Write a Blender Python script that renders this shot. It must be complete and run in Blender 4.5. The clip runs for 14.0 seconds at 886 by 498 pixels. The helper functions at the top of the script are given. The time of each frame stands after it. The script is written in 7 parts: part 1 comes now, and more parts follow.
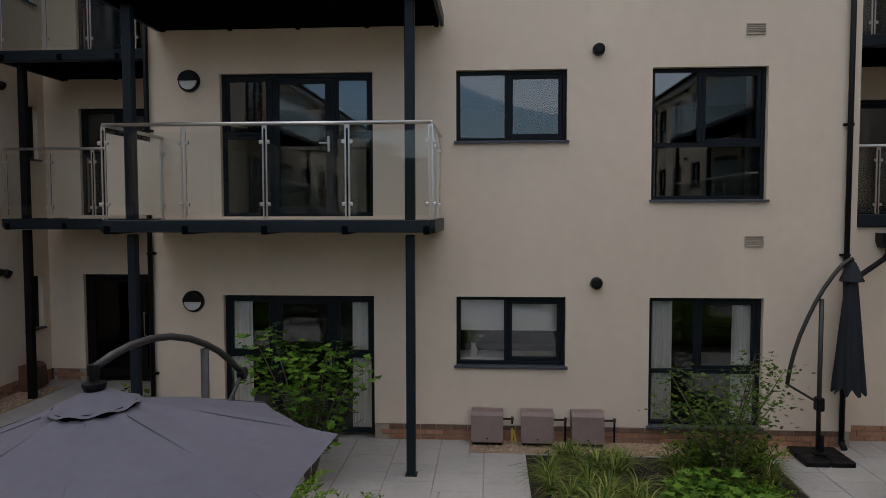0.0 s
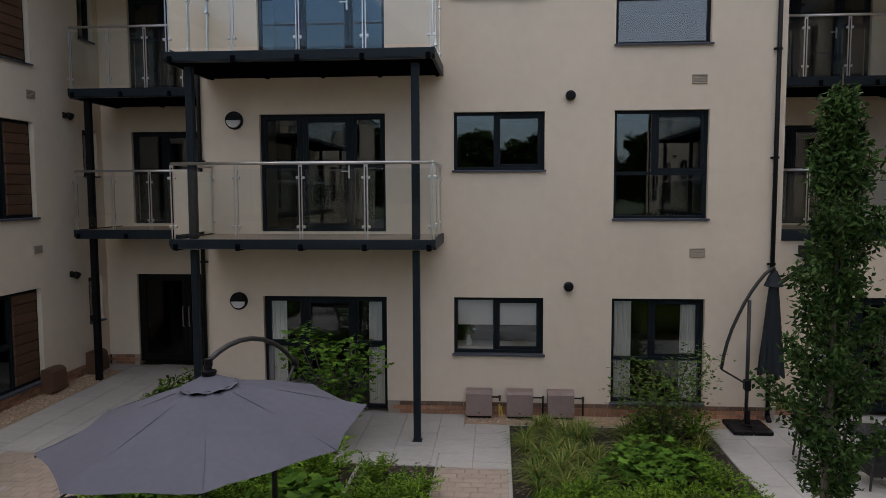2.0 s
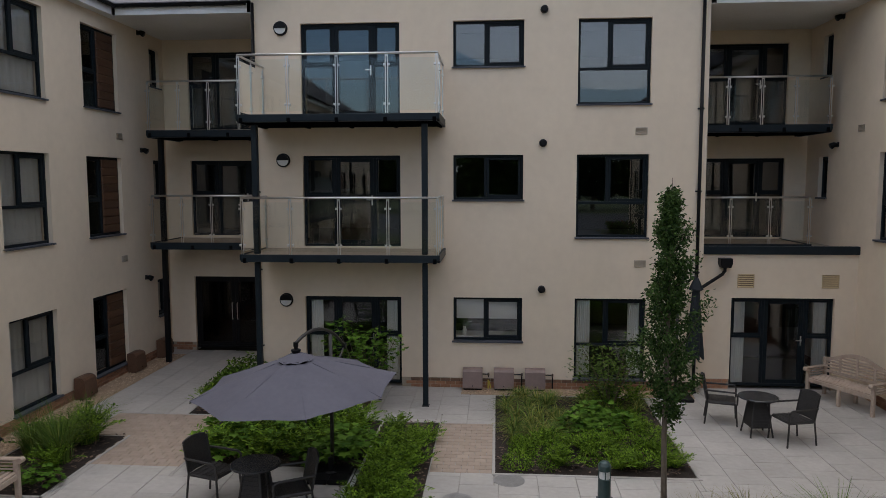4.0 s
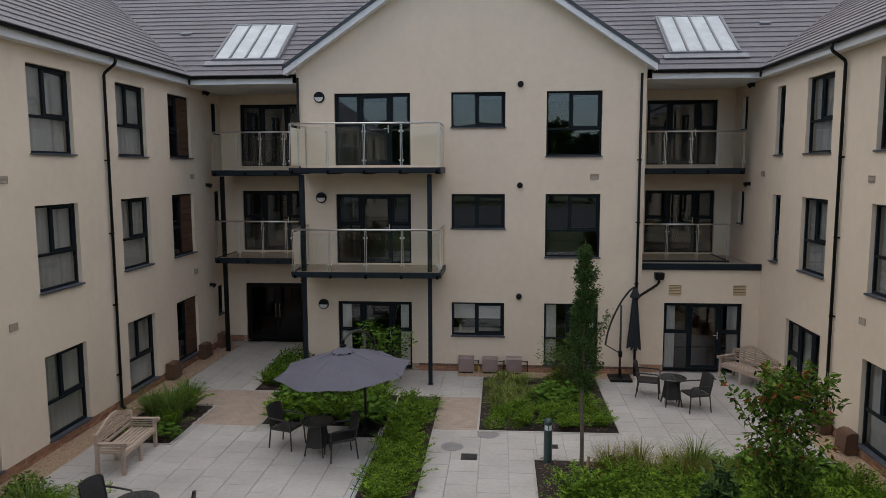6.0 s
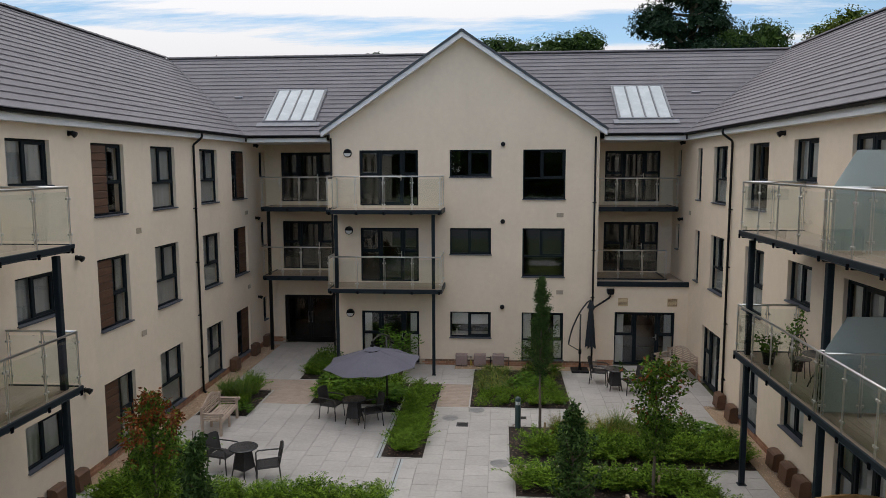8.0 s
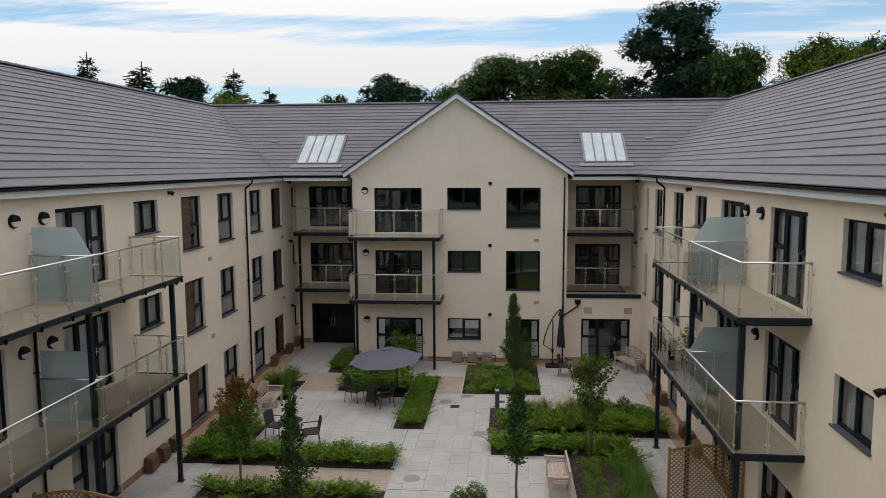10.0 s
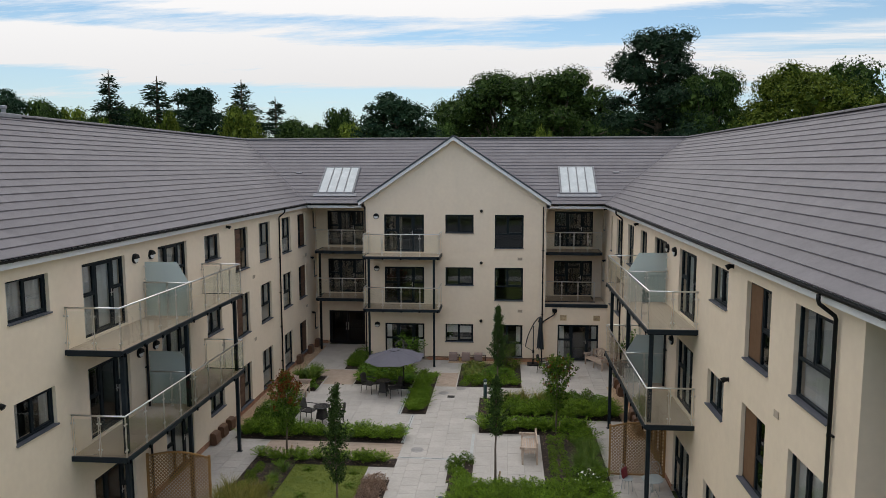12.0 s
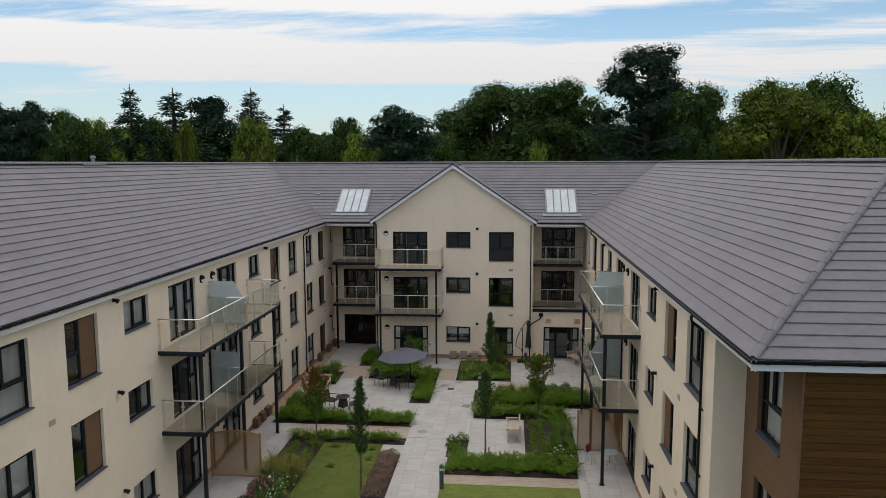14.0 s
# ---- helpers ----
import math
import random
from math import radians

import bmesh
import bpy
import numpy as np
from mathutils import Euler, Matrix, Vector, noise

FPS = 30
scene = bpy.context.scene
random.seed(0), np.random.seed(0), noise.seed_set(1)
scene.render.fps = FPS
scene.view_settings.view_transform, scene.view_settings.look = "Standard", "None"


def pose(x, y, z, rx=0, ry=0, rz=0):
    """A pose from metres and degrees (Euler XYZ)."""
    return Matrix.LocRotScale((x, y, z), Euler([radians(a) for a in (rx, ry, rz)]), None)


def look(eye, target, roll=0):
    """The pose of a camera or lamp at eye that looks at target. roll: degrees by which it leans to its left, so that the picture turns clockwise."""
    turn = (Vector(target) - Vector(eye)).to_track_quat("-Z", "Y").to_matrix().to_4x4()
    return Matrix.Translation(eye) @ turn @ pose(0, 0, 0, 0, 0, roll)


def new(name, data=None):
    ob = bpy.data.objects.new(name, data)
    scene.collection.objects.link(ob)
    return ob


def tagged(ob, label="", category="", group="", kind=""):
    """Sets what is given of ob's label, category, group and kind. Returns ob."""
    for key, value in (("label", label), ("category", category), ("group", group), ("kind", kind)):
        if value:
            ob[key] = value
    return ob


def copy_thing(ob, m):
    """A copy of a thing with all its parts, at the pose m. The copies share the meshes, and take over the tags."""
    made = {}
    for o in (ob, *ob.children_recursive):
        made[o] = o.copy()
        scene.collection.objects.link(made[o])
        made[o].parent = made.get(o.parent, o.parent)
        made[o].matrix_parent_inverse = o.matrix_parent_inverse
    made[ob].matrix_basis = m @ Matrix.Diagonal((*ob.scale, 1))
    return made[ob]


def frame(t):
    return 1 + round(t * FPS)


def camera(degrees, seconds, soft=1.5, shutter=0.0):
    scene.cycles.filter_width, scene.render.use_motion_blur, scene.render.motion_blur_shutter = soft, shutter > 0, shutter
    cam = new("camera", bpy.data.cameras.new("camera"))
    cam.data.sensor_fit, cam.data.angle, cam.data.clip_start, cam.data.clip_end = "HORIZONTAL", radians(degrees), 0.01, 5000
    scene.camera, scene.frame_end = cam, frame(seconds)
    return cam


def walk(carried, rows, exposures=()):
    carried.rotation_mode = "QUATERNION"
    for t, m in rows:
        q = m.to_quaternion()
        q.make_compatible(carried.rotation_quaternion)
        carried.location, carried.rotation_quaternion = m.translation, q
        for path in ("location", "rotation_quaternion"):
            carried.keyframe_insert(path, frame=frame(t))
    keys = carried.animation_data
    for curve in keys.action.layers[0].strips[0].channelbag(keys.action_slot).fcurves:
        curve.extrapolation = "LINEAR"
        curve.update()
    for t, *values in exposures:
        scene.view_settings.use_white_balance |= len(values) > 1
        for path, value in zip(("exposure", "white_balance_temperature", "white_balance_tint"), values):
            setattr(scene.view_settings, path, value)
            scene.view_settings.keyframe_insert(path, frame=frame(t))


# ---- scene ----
cam = camera(63.6, 14.0, 0.75)
PATH = [
    (0, (0.483, -10.01, 3.268), (0.35, -8.018, 3.159), -0.1),
    (0.5, (0.567, -10.418, 3.419), (0.427, -8.427, 3.295), -0.2),
    (1, (0.612, -10.925, 3.562), (0.47, -8.935, 3.425), -0.3),
    (1.5, (0.648, -11.525, 3.691), (0.503, -9.535, 3.544), -0.2),
    (2, (0.745, -12.177, 3.864), (0.593, -10.19, 3.704), -0.2),
    (2.5, (0.824, -12.916, 4.031), (0.67, -10.929, 3.863), -0.2),
    (3, (0.846, -13.806, 4.168), (0.698, -11.819, 3.999), -0.1),
    (5.5, (1.294, -19.164, 5.585), (1.137, -17.182, 5.364), -0.2),
    (6, (1.419, -20.487, 5.941), (1.258, -18.506, 5.716), -0.2),
    (6.5, (1.498, -21.861, 6.295), (1.337, -19.88, 6.068), -0.2),
    (7, (1.635, -23.307, 6.687), (1.47, -21.327, 6.458), -0.2),
    (7.5, (1.748, -24.8, 7.119), (1.586, -22.82, 6.885), -0.2),
    (8, (1.844, -26.346, 7.463), (1.686, -24.366, 7.234), -0.2),
    (10.5, (2.924, -33.934, 9.467), (2.74, -31.956, 9.237), -0.3),
    (11, (3.01, -35.47, 9.888), (2.832, -33.491, 9.656), -0.1),
    (11.5, (3.11, -37.008, 10.261), (2.934, -35.029, 10.031), -0.1),
    (12, (3.292, -38.479, 10.669), (3.116, -36.5, 10.439), -0.1),
    (12.5, (3.478, -39.915, 11.128), (3.299, -37.937, 10.892), -0.2),
    (13, (3.615, -41.369, 11.544), (3.435, -39.391, 11.306), -0.2),
    (13.5, (3.741, -42.813, 11.944), (3.56, -40.836, 11.704), -0.1),
    (14, (3.905, -44.257, 12.338), (3.722, -42.28, 12.099), -0.2),
]
EXPOSURES = [(0.0, -0.10, 6720, 18), (1.5, -0.03, 6720, 18), (3.0, -0.05, 6720, 18), (5.5, -0.02, 6780, 17), (6.5, 0.01, 6800, 17), (7.5, 0.05, 6830, 17), (8.0, 0.06, 6850, 16), (10.5, 0.08, 6950, 15), (14.0, 0.0, 6980, 15)]
walk(cam, [(t, look(eye, target, roll)) for t, eye, target, roll in PATH], EXPOSURES)

# ---- world and sun ----
SUN_ELEVATION, SUN_TURN = 32.0, 170.0          # degrees; the turn is counted from +y towards +x
world = bpy.data.worlds.new("sky")
scene.world = world
world.use_nodes = True
wn, wl = world.node_tree.nodes, world.node_tree.links
wn.clear()
w_out = wn.new("ShaderNodeOutputWorld")
w_back = wn.new("ShaderNodeBackground")
w_back.inputs["Strength"].default_value = 0.1
w_sky = wn.new("ShaderNodeTexSky")
w_sky.sky_type = "NISHITA"
w_sky.sun_disc = False
w_sky.sun_elevation, w_sky.sun_rotation = radians(SUN_ELEVATION), radians(SUN_TURN)
w_sky.air_density, w_sky.dust_density, w_sky.ozone_density = 1.0, 0.1, 2.6
w_tc = wn.new("ShaderNodeTexCoord")
w_sep = wn.new("ShaderNodeSeparateXYZ")
wl.new(w_tc.outputs["Generated"], w_sep.inputs[0])


def w_math(op, a, b=None):
    n = wn.new("ShaderNodeMath")
    n.operation = op
    for i, v in enumerate((a, b)):
        if v is None:
            continue
        if isinstance(v, (int, float)):
            n.inputs[i].default_value = v
        else:
            wl.new(v, n.inputs[i])
    return n.outputs[0]


# clouds lie on a flat layer overhead, so they draw together towards the horizon
w_height = w_math("MAXIMUM", w_math("ADD", w_sep.outputs["Z"], 0.08), 0.05)
w_vec = wn.new("ShaderNodeCombineXYZ")
wl.new(w_math("DIVIDE", w_sep.outputs["X"], w_height), w_vec.inputs[0])
wl.new(w_math("DIVIDE", w_sep.outputs["Y"], w_height), w_vec.inputs[1])
w_map = wn.new("ShaderNodeMapping")
w_map.inputs["Location"].default_value = (1.7, 0.35, 0.0)
w_map.inputs["Scale"].default_value = (0.24, 0.80, 1.0)
wl.new(w_vec.outputs[0], w_map.inputs[0])
w_noise = wn.new("ShaderNodeTexNoise")
w_noise.inputs["Scale"].default_value = 1.0
w_noise.inputs["Detail"].default_value = 9.0
w_noise.inputs["Roughness"].default_value = 0.70
w_noise.inputs["Distortion"].default_value = 0.35
wl.new(w_map.outputs[0], w_noise.inputs["Vector"])
w_ramp = wn.new("ShaderNodeValToRGB")
w_ramp.color_ramp.elements[0].position, w_ramp.color_ramp.elements[1].position = 0.44, 0.56
# the sheet of cloud ends above the horizon and has a long rift in it
w_wave = wn.new("ShaderNodeTexNoise")
w_wave.inputs["Scale"].default_value, w_wave.inputs["Detail"].default_value = 0.8, 5.0
wl.new(w_map.outputs[0], w_wave.inputs["Vector"])
w_level = w_math("ADD", w_sep.outputs["Z"], w_math("MULTIPLY", w_math("SUBTRACT", w_wave.outputs["Fac"], 0.5), 0.075))
w_cover = wn.new("ShaderNodeValToRGB")
w_els = w_cover.color_ramp.elements
w_els[0].position, w_els[0].color = 0.098, (0.16, 0.16, 0.16, 1)
w_els[1].position, w_els[1].color = 0.118, (0.75, 0.75, 0.75, 1)
for w_at, w_v in ((0.158, 0.75), (0.172, 0.18), (0.196, 0.18), (0.215, 0.62), (1.0, 0.60)):
    w_e = w_els.new(w_at)
    w_e.color = (w_v, w_v, w_v, 1)
wl.new(w_level, w_cover.inputs[0])
w_bias = w_math("MULTIPLY", w_math("SUBTRACT", w_cover.outputs[0], 0.5), 0.36)
# and breaks up towards the south
w_south = w_math("MULTIPLY", w_math("MINIMUM", w_sep.outputs["Y"], 0.1), 0.27)
wl.new(w_math("ADD", w_math("ADD", w_noise.outputs["Fac"], w_bias), w_south), w_ramp.inputs[0])
w_mix = wn.new("ShaderNodeMix")
w_mix.data_type = "RGBA"
wl.new(w_ramp.outputs[0], w_mix.inputs["Factor"])
w_blue = wn.new("ShaderNodeVectorMath")
w_blue.operation = "MULTIPLY"
w_blue.inputs[1].default_value = (0.90, 1.12, 1.17)
wl.new(w_sky.outputs[0], w_blue.inputs[0])
# thin haze in the clear parts
w_haze = wn.new("ShaderNodeVectorMath")
w_haze.operation = "ADD"
w_haze.inputs[1].default_value = (0.30, 0.32, 0.32)
wl.new(w_blue.outputs[0], w_haze.inputs[0])
# the clear sky pales towards the horizon
w_pale = wn.new("ShaderNodeMix")
w_pale.data_type = "RGBA"
w_fade = w_math("POWER", w_math("MAXIMUM", w_math("SUBTRACT", 1.0, w_math("DIVIDE", w_math("MAXIMUM", w_sep.outputs["Z"], 0.0), 0.24)), 0.0), 1.3)
wl.new(w_math("MULTIPLY", w_fade, 0.85), w_pale.inputs["Factor"])
wl.new(w_haze.outputs[0], w_pale.inputs["A"])
w_pale.inputs["B"].default_value = (5.2, 5.85, 6.35, 1)
wl.new(w_pale.outputs["Result"], w_mix.inputs["A"])
# the cloud layer grows brighter overhead
w_bright = w_math("ADD", w_math("MULTIPLY", w_math("MAXIMUM", w_sep.outputs["Z"], 0.0), 1.9), 0.93)
# and towards the sun, in the south
w_bright = w_math("ADD", w_bright, w_math("MULTIPLY", w_math("SUBTRACT", 1.0, w_sep.outputs["Y"]), 0.28))
w_cloud = wn.new("ShaderNodeVectorMath")
w_cloud.operation = "SCALE"
w_cloud.inputs[0].default_value = (6.50, 6.92, 7.20)
wl.new(w_bright, w_cloud.inputs["Scale"])
wl.new(w_cloud.outputs[0], w_mix.inputs["B"])
wl.new(w_mix.outputs["Result"], w_back.inputs["Color"])
wl.new(w_back.outputs[0], w_out.inputs[0])

sun_data = bpy.data.lights.new("sun", "SUN")
sun_data.energy, sun_data.angle, sun_data.color = 0.38, radians(50), (1.0, 0.90, 0.76)
sun = new("sun", sun_data)
sun_way = Vector((math.sin(radians(SUN_TURN)) * math.cos(radians(SUN_ELEVATION)), math.cos(radians(SUN_TURN)) * math.cos(radians(SUN_ELEVATION)), math.sin(radians(SUN_ELEVATION))))
sun.matrix_world = look(sun_way * 60, (0, 0, 0))

# ---- materials ----
def mk(name, c1, c2, scale=3.0, rough=0.7, bump=0.0, bscale=40.0, metal=0.0, spread=(0.35, 0.65), random=0.0, coords="position", island=0.0, spec=0.5, stretch=(1, 1, 1), stain=None):
    """A surface whose colour wanders between two tones at two scales, with fine relief."""
    m = bpy.data.materials.new(name)
    m.use_nodes = True
    nt = m.node_tree
    n, l = nt.nodes, nt.links
    bs = n["Principled BSDF"]
    bs.inputs["Roughness"].default_value, bs.inputs["Metallic"].default_value = rough, metal
    bs.inputs["Specular IOR Level"].default_value = spec
    if coords == "position":
        vec = n.new("ShaderNodeNewGeometry").outputs["Position"]
    else:
        vec = n.new("ShaderNodeTexCoord").outputs["Object"]
    mp = n.new("ShaderNodeMapping")
    mp.inputs["Scale"].default_value = stretch
    l.new(vec, mp.inputs[0])
    a = n.new("ShaderNodeTexNoise")
    a.inputs["Scale"].default_value, a.inputs["Detail"].default_value, a.inputs["Roughness"].default_value = scale, 6, 0.6
    l.new(mp.outputs[0], a.inputs["Vector"])
    b = n.new("ShaderNodeTexNoise")
    b.inputs["Scale"].default_value, b.inputs["Detail"].default_value = scale * 9.0, 4
    l.new(mp.outputs[0], b.inputs["Vector"])
    mx = n.new("ShaderNodeMix")
    mx.inputs["Factor"].default_value = 0.4
    l.new(a.outputs["Fac"], mx.inputs["A"])
    l.new(b.outputs["Fac"], mx.inputs["B"])
    r = n.new("ShaderNodeValToRGB")
    e = r.color_ramp.elements
    e[0].position, e[1].position = spread
    e[0].color, e[1].color = (*c1, 1), (*c2, 1)
    l.new(mx.outputs["Result"], r.inputs[0])
    col = r.outputs[0]
    if random or island:
        hv = n.new("ShaderNodeHueSaturation")
        src = n.new("ShaderNodeObjectInfo").outputs["Random"] if random else n.new("ShaderNodeNewGeometry").outputs["Random Per Island"]
        amt = random or island
        mr = n.new("ShaderNodeMapRange")
        mr.inputs["To Min"].default_value, mr.inputs["To Max"].default_value = 1 - amt, 1 + amt
        l.new(src, mr.inputs["Value"])
        l.new(mr.outputs[0], hv.inputs["Value"])
        l.new(col, hv.inputs["Color"])
        col = hv.outputs[0]
    if stain:
        tone, amount, sc, st = stain
        mp2 = n.new("ShaderNodeMapping")
        mp2.inputs["Scale"].default_value = st
        l.new(vec, mp2.inputs[0])
        c = n.new("ShaderNodeTexNoise")
        c.inputs["Scale"].default_value, c.inputs["Detail"].default_value, c.inputs["Roughness"].default_value = sc, 8, 0.65
        l.new(mp2.outputs[0], c.inputs["Vector"])
        rr = n.new("ShaderNodeMapRange")
        rr.inputs["From Min"].default_value, rr.inputs["From Max"].default_value, rr.inputs["To Max"].default_value = 0.5, 0.75, amount
        l.new(c.outputs["Fac"], rr.inputs["Value"])
        m2 = n.new("ShaderNodeMix")
        m2.data_type = "RGBA"
        l.new(rr.outputs[0], m2.inputs["Factor"])
        l.new(col, m2.inputs["A"])
        m2.inputs["B"].default_value = (*tone, 1)
        col = m2.outputs["Result"]
    l.new(col, bs.inputs["Base Color"])
    if bump:
        f = n.new("ShaderNodeTexNoise")
        f.inputs["Scale"].default_value, f.inputs["Detail"].default_value = bscale, 5
        l.new(mp.outputs[0], f.inputs["Vector"])
        bp = n.new("ShaderNodeBump")
        bp.inputs["Strength"].default_value, bp.inputs["Distance"].default_value = bump, 0.01
        l.new(f.outputs["Fac"], bp.inputs["Height"])
        l.new(bp.outputs[0], bs.inputs["Normal"])
    return m


def mk_glass(name, tint, gloss_tint=(1, 1, 1), rough=0.0, ior=1.5, frost=0.0):
    """Thin clear glass: it lets light straight through and mirrors by its Fresnel share."""
    m = bpy.data.materials.new(name)
    m.use_nodes = True
    nt = m.node_tree
    n, l = nt.nodes, nt.links
    n.remove(n["Principled BSDF"])
    t = n.new("ShaderNodeBsdfTransparent")
    t.inputs[0].default_value = (*tint, 1)
    base = t.outputs[0]
    if frost:
        d = n.new("ShaderNodeBsdfTranslucent")
        d.inputs[0].default_value = (0.78, 0.84, 0.84, 1)
        d2 = n.new("ShaderNodeBsdfDiffuse")
        d2.inputs[0].default_value = (0.62, 0.70, 0.70, 1)
        ms0 = n.new("ShaderNodeMixShader")
        ms0.inputs[0].default_value = 0.5
        l.new(d.outputs[0], ms0.inputs[1])
        l.new(d2.outputs[0], ms0.inputs[2])
        ms1 = n.new("ShaderNodeMixShader")
        ms1.inputs[0].default_value = frost
        l.new(base, ms1.inputs[1])
        l.new(ms0.outputs[0], ms1.inputs[2])
        base = ms1.outputs[0]
    g = n.new("ShaderNodeBsdfGlossy")
    g.inputs["Color"].default_value, g.inputs["Roughness"].default_value = (*gloss_tint, 1), rough
    f = n.new("ShaderNodeFresnel")
    f.inputs["IOR"].default_value = ior
    ms = n.new("ShaderNodeMixShader")
    l.new(f.outputs[0], ms.inputs[0])
    l.new(base, ms.inputs[1])
    l.new(g.outputs[0], ms.inputs[2])
    l.new(ms.outputs[0], n["Material Output"].inputs[0])
    return m


CREAM = mk("cream_render", (0.735, 0.608, 0.468), (0.795, 0.664, 0.513), 0.6, 0.9, 0.35, 160, spec=0.2, stain=((0.605, 0.517, 0.40), 0.35, 0.5, (1, 1, 0.22)))
BROWN_RENDER = mk("brown_panel_board", (0.140, 0.080, 0.046), (0.175, 0.102, 0.060), 0.8, 0.8, 0.15, 90, spec=0.1)
TIMBER_CLAD = mk("timber_cladding", (0.066, 0.030, 0.008), (0.112, 0.053, 0.016), 1.5, 0.75, 0.3, 30, random=0.16, stretch=(0.4, 0.4, 8), spec=0.08)
SLAT_WOOD = mk("brown_slat", (0.075, 0.034, 0.017), (0.118, 0.055, 0.028), 1.6, 0.6, 0.2, 30, random=0.15, stretch=(1, 1, 6))
ANTHRACITE = mk("anthracite_frame", (0.007, 0.011, 0.014), (0.012, 0.017, 0.021), 4, 0.45, 0.05, 200, spec=0.12)
STEEL_DARK = mk("dark_painted_steel", (0.009, 0.015, 0.020), (0.015, 0.022, 0.028), 3, 0.45, 0.08, 120, spec=0.18)
# Shade under the balcony decks and parasol vent, painted in as near-black.
SHADE_BLACK = mk("painted_shade_black", (0.003, 0.003, 0.004), (0.005, 0.005, 0.006), 3, 0.95, 0.05, 100, spec=0.0)
BLACK_PLASTIC = mk("black_plastic", (0.004, 0.004, 0.005), (0.008, 0.008, 0.009), 4, 0.45, 0.05, 100, spec=0.18)
WHITE_BOARD = mk("white_board", (0.72, 0.72, 0.72), (0.80, 0.80, 0.80), 2, 0.5, 0.05, 60, stain=((0.5, 0.5, 0.48), 0.3, 2, (1, 1, 1)))
STAINLESS = mk("stainless_steel", (0.62, 0.61, 0.59), (0.72, 0.71, 0.69), 8, 0.28, 0.03, 200, metal=1.0)
DECK = mk("deck_board", (0.375, 0.297, 0.222), (0.43, 0.348, 0.264), 2.5, 0.75, 0.25, 60, random=0.035)
ROOF_TILE = mk("roof_tile", (0.109, 0.099, 0.106), (0.150, 0.137, 0.145), 0.9, 0.62, 0.35, 50, random=0.06, stain=((0.18, 0.172, 0.174), 0.35, 1.3, (1, 1, 1)))
RIDGE_TILE = mk("ridge_tile", (0.10, 0.095, 0.10), (0.14, 0.132, 0.138), 2, 0.65, 0.3, 50, random=0.1)
VERGE = mk("verge_cap", (0.030, 0.038, 0.045), (0.045, 0.055, 0.062), 4, 0.5, 0.1, 60)
LEAD = mk("lead_flashing", (0.19, 0.19, 0.20), (0.26, 0.26, 0.27), 5, 0.55, 0.2, 40)
BRICK = mk("brick", (0.30, 0.135, 0.075), (0.44, 0.235, 0.14), 5, 0.9, 0.5, 80, random=0.22)
BRICK_DARK = mk("dark_brick", (0.13, 0.075, 0.05), (0.24, 0.14, 0.09), 5, 0.9, 0.5, 80, random=0.3)
MORTAR = mk("mortar", (0.34, 0.28, 0.21), (0.44, 0.37, 0.29), 6, 0.95, 0.4, 100)
SLAB = mk("paving_slab", (0.372, 0.345, 0.313), (0.455, 0.427, 0.392), 1.2, 0.85, 0.3, 90, random=0.05, stain=((0.33, 0.31, 0.28), 0.5, 0.7, (1, 1, 1)))
SLAB_JOINED = mk("paving_slab_joined", (0.372, 0.345, 0.313), (0.455, 0.427, 0.392), 1.2, 0.85, 0.3, 90, island=0.05, stain=((0.33, 0.31, 0.28), 0.5, 0.7, (1, 1, 1)))
JOINT = mk("paving_joint", (0.315, 0.292, 0.264), (0.385, 0.361, 0.328), 6, 0.95, 0.3, 90)
TAN_BLOCK = mk("tan_block", (0.345, 0.265, 0.205), (0.400, 0.312, 0.246), 3, 0.88, 0.35, 90, random=0.07)
TAN_BLOCK_JOINED = mk("tan_block_joined", (0.345, 0.265, 0.205), (0.400, 0.312, 0.246), 3, 0.88, 0.35, 90, island=0.07)
SOIL = mk("bark_mulch", (0.012, 0.008, 0.006), (0.040, 0.026, 0.018), 9, 0.95, 1.0, 45)
GRAVEL_BED = mk("gravel_bed", (0.30, 0.20, 0.12), (0.46, 0.33, 0.22), 14, 0.9, 0.9, 60)
GRAVEL = mk("gravel_stone", (0.34, 0.22, 0.13), (0.55, 0.42, 0.30), 8, 0.85, 0.2, 60, island=0.4)
LAWN = mk("lawn_soil", (0.105, 0.138, 0.020), (0.160, 0.190, 0.034), 1.0, 0.95, 0.6, 60, stain=((0.05, 0.095, 0.016), 0.8, 1.7, (1, 1, 1)))
ROUGH_GRASS = mk("rough_grass", (0.045, 0.070, 0.018), (0.095, 0.115, 0.034), 0.35, 0.95, 0.6, 60, stain=((0.07, 0.065, 0.03), 0.5, 0.15, (1, 1, 1)))
GLASS = mk_glass("window_glass", (0.84, 0.87, 0.88), (0.90, 0.96, 1.0), ior=1.95)
# Tint darkened to paint the deep shade over the bay doors.
GLASS_SHADED = mk_glass("shaded_door_glass", (0.30, 0.32, 0.33), ior=1.4)
RAIL_GLASS = mk_glass("balustrade_glass", (0.89, 0.93, 0.915), ior=1.55)
FROST = mk_glass("frosted_glass", (0.75, 0.86, 0.84), rough=0.25, frost=0.72)
ROOFLIGHT = mk("rooflight_glazing", (0.38, 0.41, 0.415), (0.46, 0.49, 0.49), 2, 0.18, 0.0, stain=((0.66, 0.70, 0.70), 0.3, 2, (1, 1, 1)))
GLAZING_BAR = mk("glazing_bar_grey", (0.13, 0.135, 0.14), (0.18, 0.185, 0.19), 5, 0.5, 0.1, 60)
